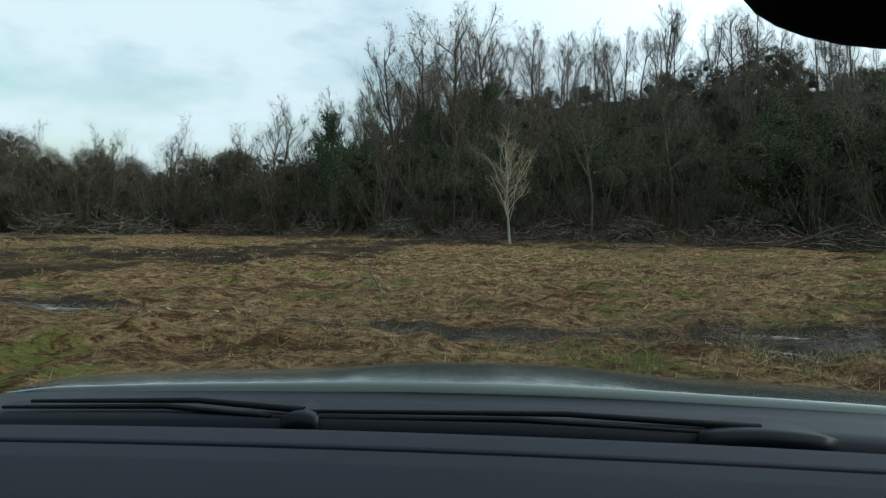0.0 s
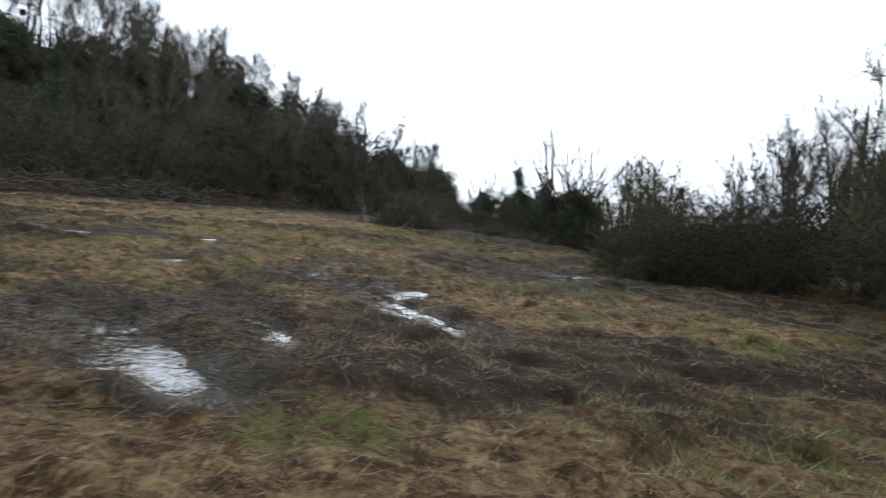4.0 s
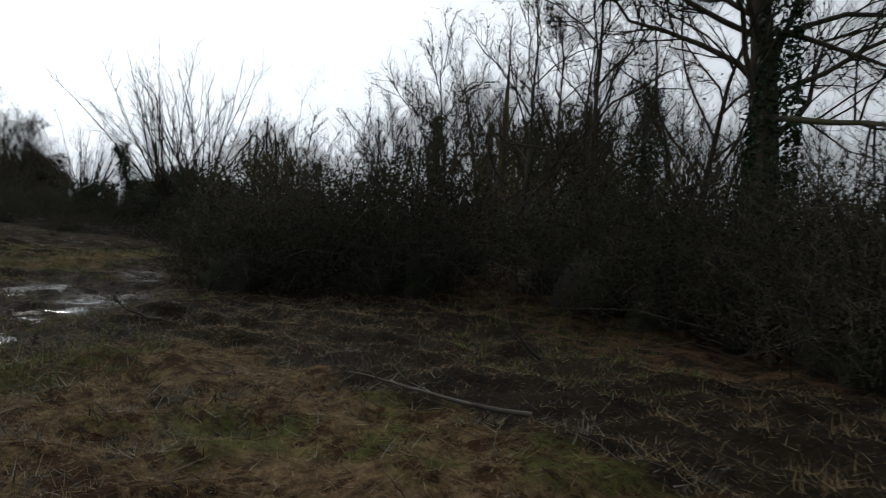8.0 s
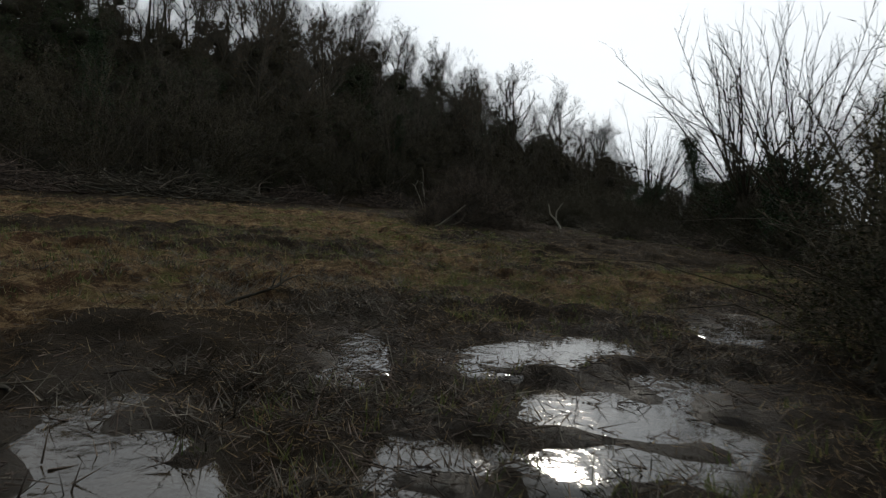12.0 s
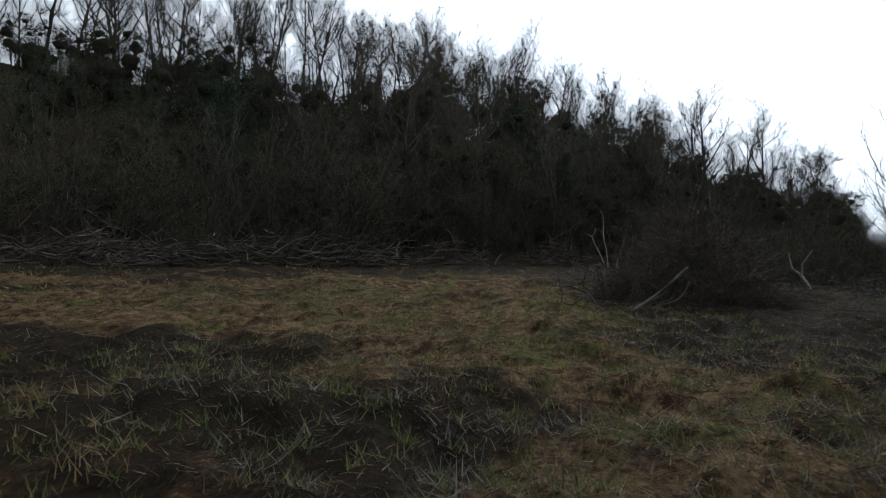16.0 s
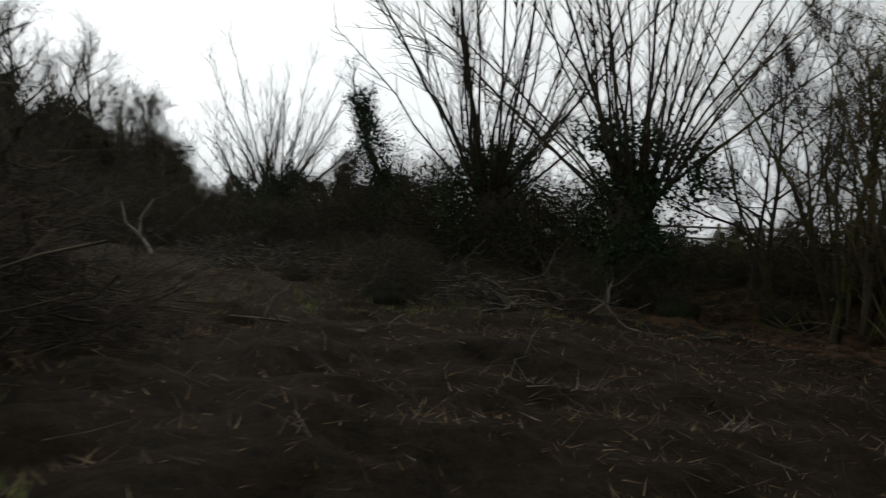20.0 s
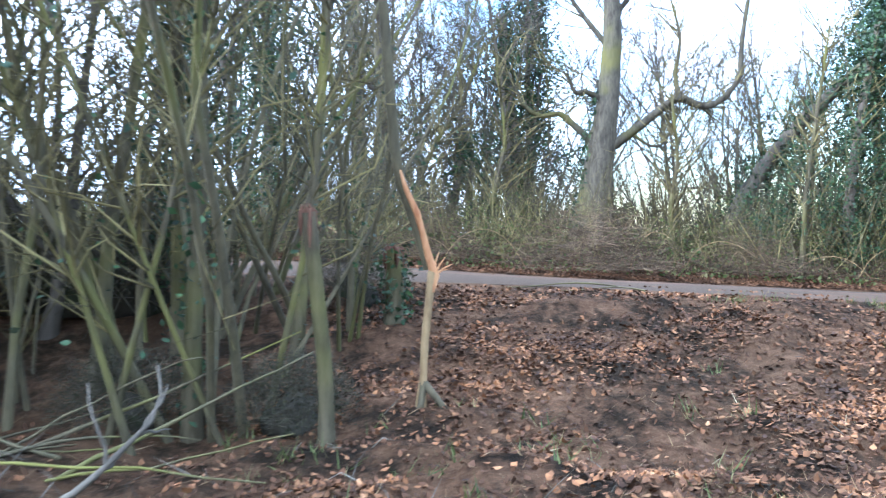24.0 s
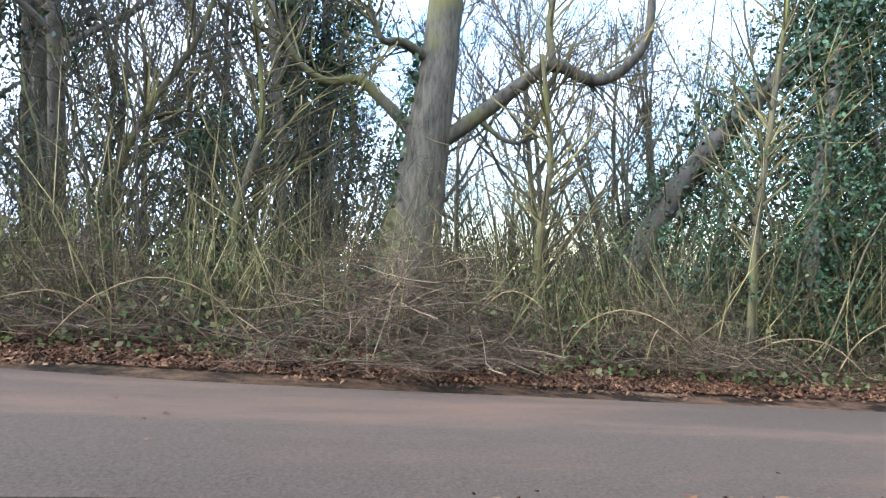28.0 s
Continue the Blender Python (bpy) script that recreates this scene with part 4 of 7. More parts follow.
for row, (s, step) in enumerate(((4.5, 4.6), (9.5, 4.6), (15, 4.8), (21, 5.0), (27, 5.2), (33, 5.4), (39, 5.6))):
    for x in np.arange(-48 + row, 116, step):
        px, ps = x + rng.uniform(-1.3, 1.3), s + rng.uniform(-2, 2)
        sc = rng.uniform(0.75, 1.2) * (1.1 if px < -6 else 1.0) * float(np.interp(ps, (8, 25, 34, 42), (1.0, 0.82, 0.55, 0.42))) * (1 + 0.5 * float(smooth01(50, 66, px) * smooth01(12, 28, ps))) * (1 - 0.38 * stunted(px) * (1 - float(smooth01(30, 37, ps))))
        green = wavy(px, ps, 14.0, 63) > 0.05 and ps < 24 and px > -6
        plant("thicket%d" % ((0, 3)[rng.randint(0, 2)] if green else (1, 2)[rng.randint(0, 2)]), px, edge_y(px) + ps * 1.12, sc, group="thicket trees of the hillside wood")
for x in np.arange(-46, 128, 3.3):
    for row, s in enumerate((0.8, 4.0)):
        px, ps = x + rng.uniform(-1.2, 1.2), s + rng.uniform(-0.8, 0.8)
        py = edge_y(px) + ps * 1.1
        sc = rng.uniform(0.8, 1.25) * (1 + 0.14 * row) * (1.0 if px < -6 else 1)
        plant("shrub%d" % rng.randint(0, 3), px, py, sc, group="shrubs along the wood")
    if rng.uniform() < 0.75:
        px = x + rng.uniform(-1.5, 1.5)
        plant("bramble%d" % rng.randint(0, 3), px, edge_y(px) + rng.uniform(0.5, 4), rng.uniform(0.9, 1.6), group="brambles along the wood")
for x in np.arange(-5, 118, 2.9):
    px, s = x + rng.uniform(-1.3, 1.3), rng.uniform(5, 15)
    sc = rng.uniform(0.62, 0.9) * (1 + 0.15 * smooth01(52, 80, px)) * (1 - 0.38 * stunted(px))
    kind = "tall%d" % rng.randint(0, 4)
    if (px * 13.7) % 1 > 0.4 * stunted(px):
        plant(kind, px, edge_y(px) + s, sc, group="trees at the front of the wood")
for row, (s, step) in enumerate(((19, 4.8), (26, 4.4), (33, 3.6), (40, 2.8), (46, 2.6))):
    for x in np.arange(-3 + row * 0.7, 120, step):
        px, ps = x + rng.uniform(-1.2, 1.2), s + rng.uniform(-3, 3)
        kind, sc = "tall%d" % rng.randint(0, 4), rng.uniform(0.5, 0.72) * (1 + 0.2 * float(smooth01(30, 42, ps))) * (1 + 0.5 * float(smooth01(52, 80, px))) * (1 - 0.28 * stunted(px))
        if ps > 36 or (px * 13.7 + ps) % 1 > 0.6 * stunted(px):
            plant(kind, px, edge_y(px) + ps * 1.12, sc, group="trees on the hillside")
for px, s, sc in ((-3.2, 2.0, 1.05), (3.5, 7, 1.0), (8.5, 9, 1.15), (24, 8, 0.9), (39, 12, 0.9), (47, 6, 0.75), (60, 9, 0.9), (78, 6, 0.8)):
    plant("ivy%d" % (int(px) % 2), px, edge_y(px) + s, sc, group="ivy-clad trees of the wood")
for px, s, sc in ((76, 4, 0.8), (80, 6, 0.85), (83, 3, 0.8), (86, 7, 0.9), (89, 3, 0.85), (92, 6, 0.95), (95, 3, 0.9), (98, 7, 1.0), (101, 3, 0.95), (105, 6, 1.0), (109, 4, 1.0)):
    plant("tall%d" % (int(px) % 4), px, edge_y(px) + s, sc, group="trees at the front of the wood")
    plant("thicket%d" % (1 + int(px) % 2), px + 1.2, edge_y(px) + s - 1.5, sc * 1.05, group="thicket trees of the hillside wood")
for px, s, sc in ((-40, 7, 0.6), (-36, 8, 0.6), (-33.5, 9, 0.55), (-29, 8, 0.6), (-24.5, 9, 0.6), (-20, 5, 0.55), (-16, 8, 0.6), (-9, 9, 0.7), (-5, 9, 0.8), (-31, 6, 0.5), (-27, 5, 0.55), (-22, 7, 0.6), (-18, 9, 0.66), (-14, 5, 0.5), (-11, 6, 0.6), (-7.5, 5, 0.85), (-1.5, 8, 1.0), (1.5, 9, 1.15), (3.5, 12, 1.2), (6.5, 11, 1.2), (9.5, 12, 1.15)):
    plant("tall%d" % (2 if sc > 1 else int(abs(px)) % 3), px, edge_y(px) + s, sc * (1.1 if px < -7 else 1.0), group="trees at the front of the wood")

# ---- lone pale sapling in the field ----
boughs = []
w, c, tips = tree_bits(300, 6.2, 0.085, 22, 6, 6, 1.6, 0.25, fine=2, lean=0.01, twig_r=0.008, limb_len=0.48, lift=0.55, apart=boughs)
prepare("sapling", "ash_sapling", "young pale-barked sapling standing alone, bare", "tree", [("trunk", w, M_PALE), ("crown", c, M_TWIG_PALE)] + [("limb", x, M_PALE) for x in boughs])
plant("sapling", 7.5, 37.4)
boughs = []
w, c, tips = tree_bits(301, 9.5, 0.085, 9, 5, 6, 0.5, 0.45, fine=1, lean=0.02, apart=boughs)
prepare("slim", "slim_ash_tree", "slim grey bare tree leaning in front of the wood", "tree", [("trunk", w, M_BARK), ("crown", c, M_TWIG)] + [("limb", x, M_BARK) for x in boughs])
plant("slim", 12.4, 38.6, tilt=(0, -5))

# ---- hedge between field and lane, with the big oak ----
rng = np.random.RandomState(9)
HEDGE = [(-8, -18), (2, -16.5), (10, -15), (14, -15), (18, -16.6), (22, -15.8), (25.6, -13.2), (27.2, -10.2), (28.0, -8.2)]
for (x0, y0), (x1, y1) in zip(HEDGE, HEDGE[1:]):
    n = max(1, int(math.hypot(x1 - x0, y1 - y0) / 2.0))
    for k in range(n):
        t = (k + 0.5) / n
        px, py = x0 + (x1 - x0) * t + rng.uniform(-0.4, 0.4), y0 + (y1 - y0) * t - rng.uniform(0, 0.8)
        gap = 22.5 < px < 26.6
        plant("bramble%d" % rng.randint(0, 3), px, py - 0.3, rng.uniform(1.0, 1.35) * (0.62 if gap else 1.0), group="brambles of the field hedge")
        if not gap:
            plant("shrub%d" % rng.randint(0, 2), px + rng.uniform(0, 1), py - 1.6, rng.uniform(0.6, 0.85), group="shrubs of the field hedge")
for px, py, sc in ((27.4, -8.4, 0.72), (27.2, -9.6, 0.85), (26.4, -11.0, 0.95), (28.6, -8.6, 0.8), (29.6, -9.4, 1.0), (31.0, -11.3, 1.0), (32.4, -13.3, 0.7), (30.0, -12.8, 1.1), (28.6, -12.2, 1.15), (30.8, -15.0, 0.9), (29, -15.3, 1.0)):
    plant("bramble%d" % rng.randint(0, 3), px, py, sc, group="brambles of the field hedge")
    plant("shrub%d" % rng.randint(0, 3), px + 0.7, py - 0.8, sc * 0.62, group="shrubs of the field hedge")
for px, py, sc in ((23.4, -14.9, 1.4), (25.0, -14.2, 1.25), (26.6, -13.4, 1.0), (22.2, -16.4, 1.45), (28.4, -13.4, 0.85), (26.0, -16, 1.2), (30.5, -14, 0.7), (15, -18, 1.0), (11.5, -17.5, 1.1), (8, -17.4, 1.2), (5, -18, 1.1), (17, -18.2, 0.9), (24.4, -15.6, 1.1), (13.2, -16.4, 0.9)):
    plant("thorn%d" % rng.randint(0, 2), px, py, sc, group="small trees of the field hedge")
for px, py, sc in ((31.5, -13.8, 0.9), (32.8, -14.6, 0.85), (29.6, -13.4, 0.75), (33.6, -15.4, 0.8)):
    plant("thorn%d" % rng.randint(0, 2), px, py, sc, group="small trees of the field hedge")
for k in range(26):
    plant("thicket%d" % (1 + k % 2), 82 + k * 1.9 + rng.uniform(-1, 1), -19 - 14 * rng.uniform(), rng.uniform(0.6, 0.8), group="far trees east of the field")
for px, py, sc in ((12.5, -23, 0.8), (6, -24, 0.9), (1, -22, 0.8), (16, -25, 0.8), (9, -26, 0.9)):
    plant("tall%d" % rng.randint(0, 4), px, py, sc, group="trees beyond the lane")
boughs = []
w, c, tips = tree_bits(310, 13.0, 0.4, 36, 13, 9, 2.9, 0.3, fine=3, lean=0.015, twig_r=0.0065, limb_len=0.46, lift=-0.25, curl=0.3, limb_r=0.24, apart=boughs)
rng2 = np.random.RandomState(311)
n = 6500
hh, ang = rng2.uniform(0.0, 1.0, n) ** 1.5 * 7.0, rng2.uniform(0, 6.28, n)
rad = 0.47 - 0.035 * hh + np.abs(rng2.normal(0, 0.08, n))
ivy = Bits().leaves(np.stack([np.cos(ang) * rad, np.sin(ang) * rad, hh], 1), 0.1, rng2)
prepare("oak", "hedge_oak", "big spreading bare oak with ivy on its trunk in the hedge", "tree", [("trunk", w, M_BARK), ("crown", c, M_TWIG), ("ivy", ivy, M_IVY, "dark glossy ivy leaves")] + [("limb", x, M_BARK) for x in boughs])
plant("oak", 19.8, -15.6)
for px, py, sc in ((18.9, -14.1, 0.9), (20.6, -13.9, 0.95), (17.2, -13.7, 0.95), (22.3, -14.0, 0.95), (15.4, -13.4, 1.1), (19.7, -14.6, 1.1), (13.5, -13.2, 1.2), (16.3, -12.9, 0.9), (14.8, -12.7, 1.15), (13.2, -12.8, 1.2)):
    plant("bramble%d" % rng.randint(0, 3), px, py, sc, group="brambles of the field hedge")
    plant("shrub%d" % rng.randint(0, 3), px + 0.6, py - 0.6, sc * 0.5, group="shrubs of the field hedge")

# ---- pollards and hedge east of the gateway ----
for kind, px, py, sc, turn in (("pollard1", 48.36, -13.4, 1.0, 20), ("pollard0", 53.0, -12.85, 1.08, 100), ("pollard1", 64.0, -10.2, 0.8, 200), ("pollard0", 71, -11, 0.8, 300)):
    plant(kind, px, py, sc, turn, group="pollard willows")
plant("ivy1", 57.4, -12.8, 0.72, 0, tilt=(-18, 9), group="ivy-clad trees of the hedge")
plant("ivy0", 55.4, -14.5, 0.5, 90, group="ivy-clad trees of the hedge")
for px, py in ((45.6, -14.6), (47, -13.2), (50.2, -13.6), (51.5, -14.8), (54.4, -12.6), (56, -13.2), (58.8, -11.8), (60.5, -12.6), (62.6, -10.8), (65.6, -10.4), (68, -11.4), (70.5, -10.2), (74, -11), (78, -10.5), (83, -11), (88, -10), (48, -12.9), (49, -13.1), (52.6, -12.4), (57.4, -11.2)):
    plant("bramble%d" % rng.randint(0, 3), px, py, rng.uniform(0.75, 1.1) * (0.55 if px < 49.5 else 1.0), group="brambles by the pollards")
    if px > 50:
        plant("shrub%d" % rng.randint(0, 3), px + 1, py - 2.2, rng.uniform(0.5, 0.8), group="shrubs by the pollards")
for px, py, sc in ((54.0, -13.3, 1.2), (55.2, -13.8, 1.25), (56.2, -12.9, 1.1), (58.3, -13.4, 1.2), (60.4, -13.4, 1.2), (51.0, -14.1, 1.1), (51.8, -13.9, 1.1), (62.5, -13, 1.2)):
    plant("bramble%d" % (2 if sc > 1.15 else 0), px, py, sc, group="brambles by the pollards")
for px, py, sc in ((41.0, -16.0, 0.9), (41.9, -14.7, 1.05), (42.6, -15.6, 1.0), (43.2, -14.6, 1.1), (43.9, -15.4, 1.0), (44.6, -14.9, 1.1), (42.1, -16.5, 1.0), (43.4, -16.5, 1.1), (45.2, -16.0, 1.0), (46.4, -15.8, 1.0)):
    plant("hazel%d" % rng.randint(0, 3), px, py, sc, group="hazel stems beside the gateway")
for px, py, sc in ((41.3, -14.5, 0.28), (42.4, -14.6, 0.3)):
    plant("bramble%d" % rng.randint(0, 3), px, py, sc, group="brambles by the gateway")
for px, py, sc in ((43.4, -16.8, 0.6), (44.9, -16.7, 0.55), (46.2, -16.9, 0.65), (40.9, -16.9, 0.35)):
    plant("bramble%d" % rng.randint(0, 3), px, py, sc, group="brambles by the gateway")
    plant("thorn%d" % rng.randint(0, 2), px + 0.5, py - 0.1, sc * 1.3, group="small trees by the gateway")
for px, py, sc in ((42.6, -16.9, 0.45),):
    plant("ivy%d" % rng.randint(0, 2), px, py, sc, group="ivy-clad trees of the hedge")

for px in np.arange(43.2, 51.5, 0.75):
    plant("bramble%d" % rng.randint(0, 2), px + rng.uniform(-0.2, 0.2), -16.2 + float(lane_off(px)) * 0.5 + rng.uniform(-0.3, 0.3), rng.uniform(0.42, 0.58), group="low brambles along the lane")
for px, py, sc in ((43.6, -16.0, 0.95), (44.6, -15.2, 1.0), (45.6, -15.8, 0.9), (46.6, -15.2, 1.0), (47.4, -15.9, 0.9)):
    plant("thorn%d" % rng.randint(0, 2), px, py, sc, group="small trees by the gateway")
for k in range(44):
    px, py = rng.uniform(52, 82), rng.uniform(-10, -4)
    if math.hypot(px - 55.4, py + 5.1) < 2.2 or (px < 58 and py > -8):
        continue
    plant("bramble%d" % rng.randint(0, 3), px, py, rng.uniform(0.35, 0.7) * (1.5 if px > 66 else 1), group="low brambles on the rough corner of the field")
for k in range(30):
    px, py = rng.uniform(46.5, 58), rng.uniform(-11, -6.4)
    if math.hypot(px - 55.4, py + 5.1) < 1.6:
        continue
    plant("bramble%d" % rng.randint(0, 3), px, py, rng.uniform(0.18, 0.34), group="low brambles on the rough corner of the field")
for k in range(16):
    px, py = rng.uniform(70, 90), rng.uniform(-9, 2)
    plant("shrub%d" % rng.randint(0, 3), px, py, rng.uniform(0.5, 0.9), group="shrubs on the rough corner of the field")

# ---- woodland strip beyond the lane ----
for k in range(30):
    px, py = rng.uniform(18, 46.5), -21.8 - abs(rng.normal(0, 2.6))
    if abs(px - 36.3) < 1.5 and py > -23.8:
        continue
    py += float(lane_off(px))
    plant("hazel%d" % rng.randint(0, 3), px, py, rng.uniform(0.6, 1.15), group="hazel stems beyond the lane")
for k in range(22):
    px, py = 19 + k * 1.25 + rng.uniform(-0.5, 0.5), -21.7 - abs(rng.normal(0, 0.5))
    py += float(lane_off(px))
    plant("shrub%d" % rng.randint(0, 3), px, py - 1.5, rng.uniform(0.35, 0.6), group="shrubs beyond the lane")
for k in range(22):
    px, py = rng.uniform(20, 45), rng.uniform(-33, -24.5)
    plant("thorn%d" % rng.randint(0, 2), px, py, rng.uniform(0.5, 0.85), group="small trees beyond the lane")
for k in range(20):
    px = 31.5 + k * 0.78 + rng.uniform(-0.3, 0.3)
    if abs(px - 36.3) < 0.7:
        continue
    plant("shrub%d" % rng.randint(0, 3), px, -23.2 + float(lane_off(px)) - rng.uniform(0, 1.8), rng.uniform(0.3, 0.48), group="shrubs beyond the lane")
for px, py, sc in ((38.2, -26.0, 1.1), (39.4, -25.6, 0.95), (40.2, -28.0, 1.2), (41.3, -27.0, 1.0), (42.8, -26.6, 1.1), (44.2, -25.6, 1.0), (37.4, -28.4, 1.2), (39.0, -30.0, 1.3), (34.2, -27.4, 0.9), (32.0, -25.4, 0.8), (30.6, -24.6, 0.9)):
    plant("thorn%d" % rng.randint(0, 2), px, py, sc, group="small trees beyond the lane")
for px, py, sc in ((30.2, -22.8, 0.8), (28.8, -21.9, 0.75), (27.4, -22.6, 0.8), (26.2, -21.8, 0.7), (24.8, -22.4, 0.8), (23.4, -22, 0.75), (22, -22.6, 0.8), (29.4, -24.2, 0.9), (26.8, -24.4, 0.9)):
    plant("hazel%d" % rng.randint(0, 3), px, py, sc, group="hazel stems beyond the lane")
    plant("bramble%d" % rng.randint(0, 3), px - 0.5, py - 0.4, sc * 0.75, group="brambles beyond the lane")
for px, py, sc in ((29.0, -23.2, 0.95), (27.2, -23.4, 0.9), (25.0, -23.6, 1.0), (38.6, -26.4, 1.15), (40.2, -27.2, 1.25), (42.0, -26.0, 1.2), (43.8, -27, 1.25), (45.4, -25.4, 1.1), (35.0, -27.5, 1.2), (32.6, -26.5, 1.1)):
    plant("thorn%d" % rng.randint(0, 2), px, py, sc, group="small trees beyond the lane")
for k in range(34):
    px, py = 4 + k * 2.2 + rng.uniform(-0.8, 0.8), rng.uniform(-46, -36)
    plant("thicket%d" % rng.randint(1, 3), px, py, rng.uniform(0.28, 0.42), group="far hedge beyond the lane")
for px, py, sc in ((37.6, -24.3, 0.9), (40.5, -25, 1.0), (43, -24, 0.9), (33.2, -26, 0.9), (46, -26, 1.0), (27, -24.5, 0.9), (30, -27, 1.0), (24, -26, 1.0)):
    plant("tall%d" % rng.randint(0, 4), px, py, sc * (0.8 if px > 36 else 0.55), group="trees beyond the lane")
for px, py, sc in ((37.0, -25.2, 0.75), (42.6, -23.4, 0.8), (30.8, -22.2, 0.72), (28.6, -22.8, 0.8)):
    plant("ivy%d" % rng.randint(0, 2), px, py, sc, group="ivy-clad trees beyond the lane")

# ---- heaps of cut brushwood ----
def heap_bits(seed, wide, high, n, r=0.02, fine=5, steep=0.28):
    """Cut branches thrown on one another: the rods and their twigs."""
    rng = np.random.RandomState(seed)
    rods, tw = Bits(), Bits()
    aa, cc, ss = [], [], []
    for _ in range(n):
        ang, off = rng.uniform(0, 6.28), rng.uniform(0, 1) ** 0.7
        ln = wide * rng.uniform(0.2, 0.6)
        top = high * (1 - off**1.6) * rng.uniform(0.1, 1.0)
        d = np.array((rng.normal(), rng.normal(), rng.normal(0, steep)))
        p = np.array((math.cos(ang) * off * wide * 0.5, math.sin(ang) * off * wide * 0.5, top + 0.03)) - d / np.linalg.norm(d) * ln * 0.5
        line = bend_line(p, d, ln, 6, rng, 0.2, -0.2)
        line[:, 2] = np.maximum(line[:, 2], 0.01)
        rr = r * rng.uniform(0.4, 1.5)
        rods.tube(line, np.linspace(rr, rr * 0.3, 6), 4)
        a, c = along(line, rng.uniform(0.2, 1, fine))
        aa.append(a), cc.append(c), ss.append(np.full(fine, ln))
    a, c, s = np.concatenate(aa), np.concatenate(cc), np.concatenate(ss)
    tw.twigs(a, spray(rng, c, 0.6), s * rng.uniform(0.2, 0.55, len(a)), r * 0.35, rng, 0.5)
    return rods, tw


for k, (wide, high, n) in enumerate(((4.5, 1.1, 150), (5.5, 0.9, 160), (3.4, 1.4, 150))):
    rods, tw = heap_bits(400 + k, wide, high, n, 0.026)
    prepare("heap%d" % k, "brushwood_heap", "heap of cut grey branches along the edge of the wood", "brushwood", [("rod_mass", rods, (M_BRUSH, M_RED_BRUSH, M_BRUSH)[k]), ("twig_mass", tw, (M_TWIG, M_RED_BRUSH, M_RED_BRUSH)[k])])
rng = np.random.RandomState(12)
for px, off, sc in ((-30, 1, 1.2), (-22, 1.4, 1.3), (-17, 1.6, 1.3), (-10, 1.2, 1.0), (-4, 1.2, 0.9), (1.5, 1.6, 1.1), (6, 1.4, 1.0), (10.5, 1.8, 1.1), (14.5, 2.0, 1.2), (19, 2.0, 1.2), (23, 2.0, 1.2), (26.5, 2.2, 1.2),
                    (30.5, 2.2, 1.3), (34, 2.0, 1.2), (38, 2.0, 1.3), (42.5, 1.8, 1.1), (47, 1.8, 1.0), (50.5, 2.0, 1.0), (54, 1.8, 1.2), (58.5, 1.4, 1.1), (64, 1.4, 1.0), (70, 1.6, 1.0), (78, 1.5, 1.0)):
    plant("heap%d" % rng.randint(0, 3), px, edge_y(px) - off, sc, rng.uniform(0, 360), 0.02, group="brushwood heaps along the wood")


for k in range(14):
    px, py = rng.uniform(46.5, 57), rng.uniform(-10.5, -6.4)
    plant("heap%d" % rng.randint(0, 3), px, py, rng.uniform(0.28, 0.5), rng.uniform(0, 360), 0.02, group="brash scattered on the rough corner")


def stick(name, label, pts, r0, r1, mat, parent=None, category="branch", group="", k=6):
    b = Bits().tube(pts, np.linspace(r0, r1, len(pts)), k)
    ob = new(name, mesh_of(name, b, mat, True))
    ob.parent = parent
    if parent is None:
        tagged(ob, label, category, group)
    elif label:
        tagged(ob, label)
    return ob


# the big heap in the field
PX, PY = 44.3, -1.95
PZ = float(land(PX, PY))
pile = thing("brush_pile", "large heap of cut brushwood and branches in the field", "brush pile", at=pose(PX, PY, PZ - 0.06))
rods, tw = heap_bits(420, 3.7, 1.8, 760, 0.0075, 15, 0.75)
tagged(part("rod_mass", rods, M_TWIG, pile), kind="stuff")
tagged(part("twig_mass", tw, M_RED_BRUSH, pile), kind="stuff")
rng = np.random.RandomState(421)
for k in range(70):
    ang = rng.uniform(0, 6.28)
    p = np.array((math.cos(ang) * rng.uniform(0.6, 1.75), math.sin(ang) * rng.uniform(0.6, 1.75), 0.02))
    way = np.array((-p[0], -p[1], 0)) * rng.uniform(0.1, 0.6) + np.array((rng.normal(0, 0.6), rng.normal(0, 0.6), rng.uniform(0.5, 1.6)))
    stick("branch", "", bend_line(p, way, rng.uniform(0.7, 1.6), 10, rng, 0.24, -0.5), rng.uniform(0.006, 0.015), 0.003, (M_BRUSH, M_BARK, M_RED_BRUSH, M_BARK)[k % 4], pile)
for a, c, r in (((-3.2, 0.65, 0.02), (-2.3, -0.15, 0.76), 0.034), ((-3.0, 0.62, 0.02), (-2.45, 0.0, 0.6), 0.02), ((-2.95, 0.3, 0.02), (-2.5, -0.2, 0.5), 0.016)):
    a, c = np.array(a), np.array(c)
    stick("log", "pale barkless log leaning on the heap", np.array([a + (c - a) * t + np.array((0.03 * math.sin(9 * t + 40 * r), 0.04 * math.sin(7 * t), 0.05 * math.sin(6 * t + 90 * r))) for t in np.linspace(0, 1, 12)]), r, r * 0.6, M_BRUSH, pile, k=8)

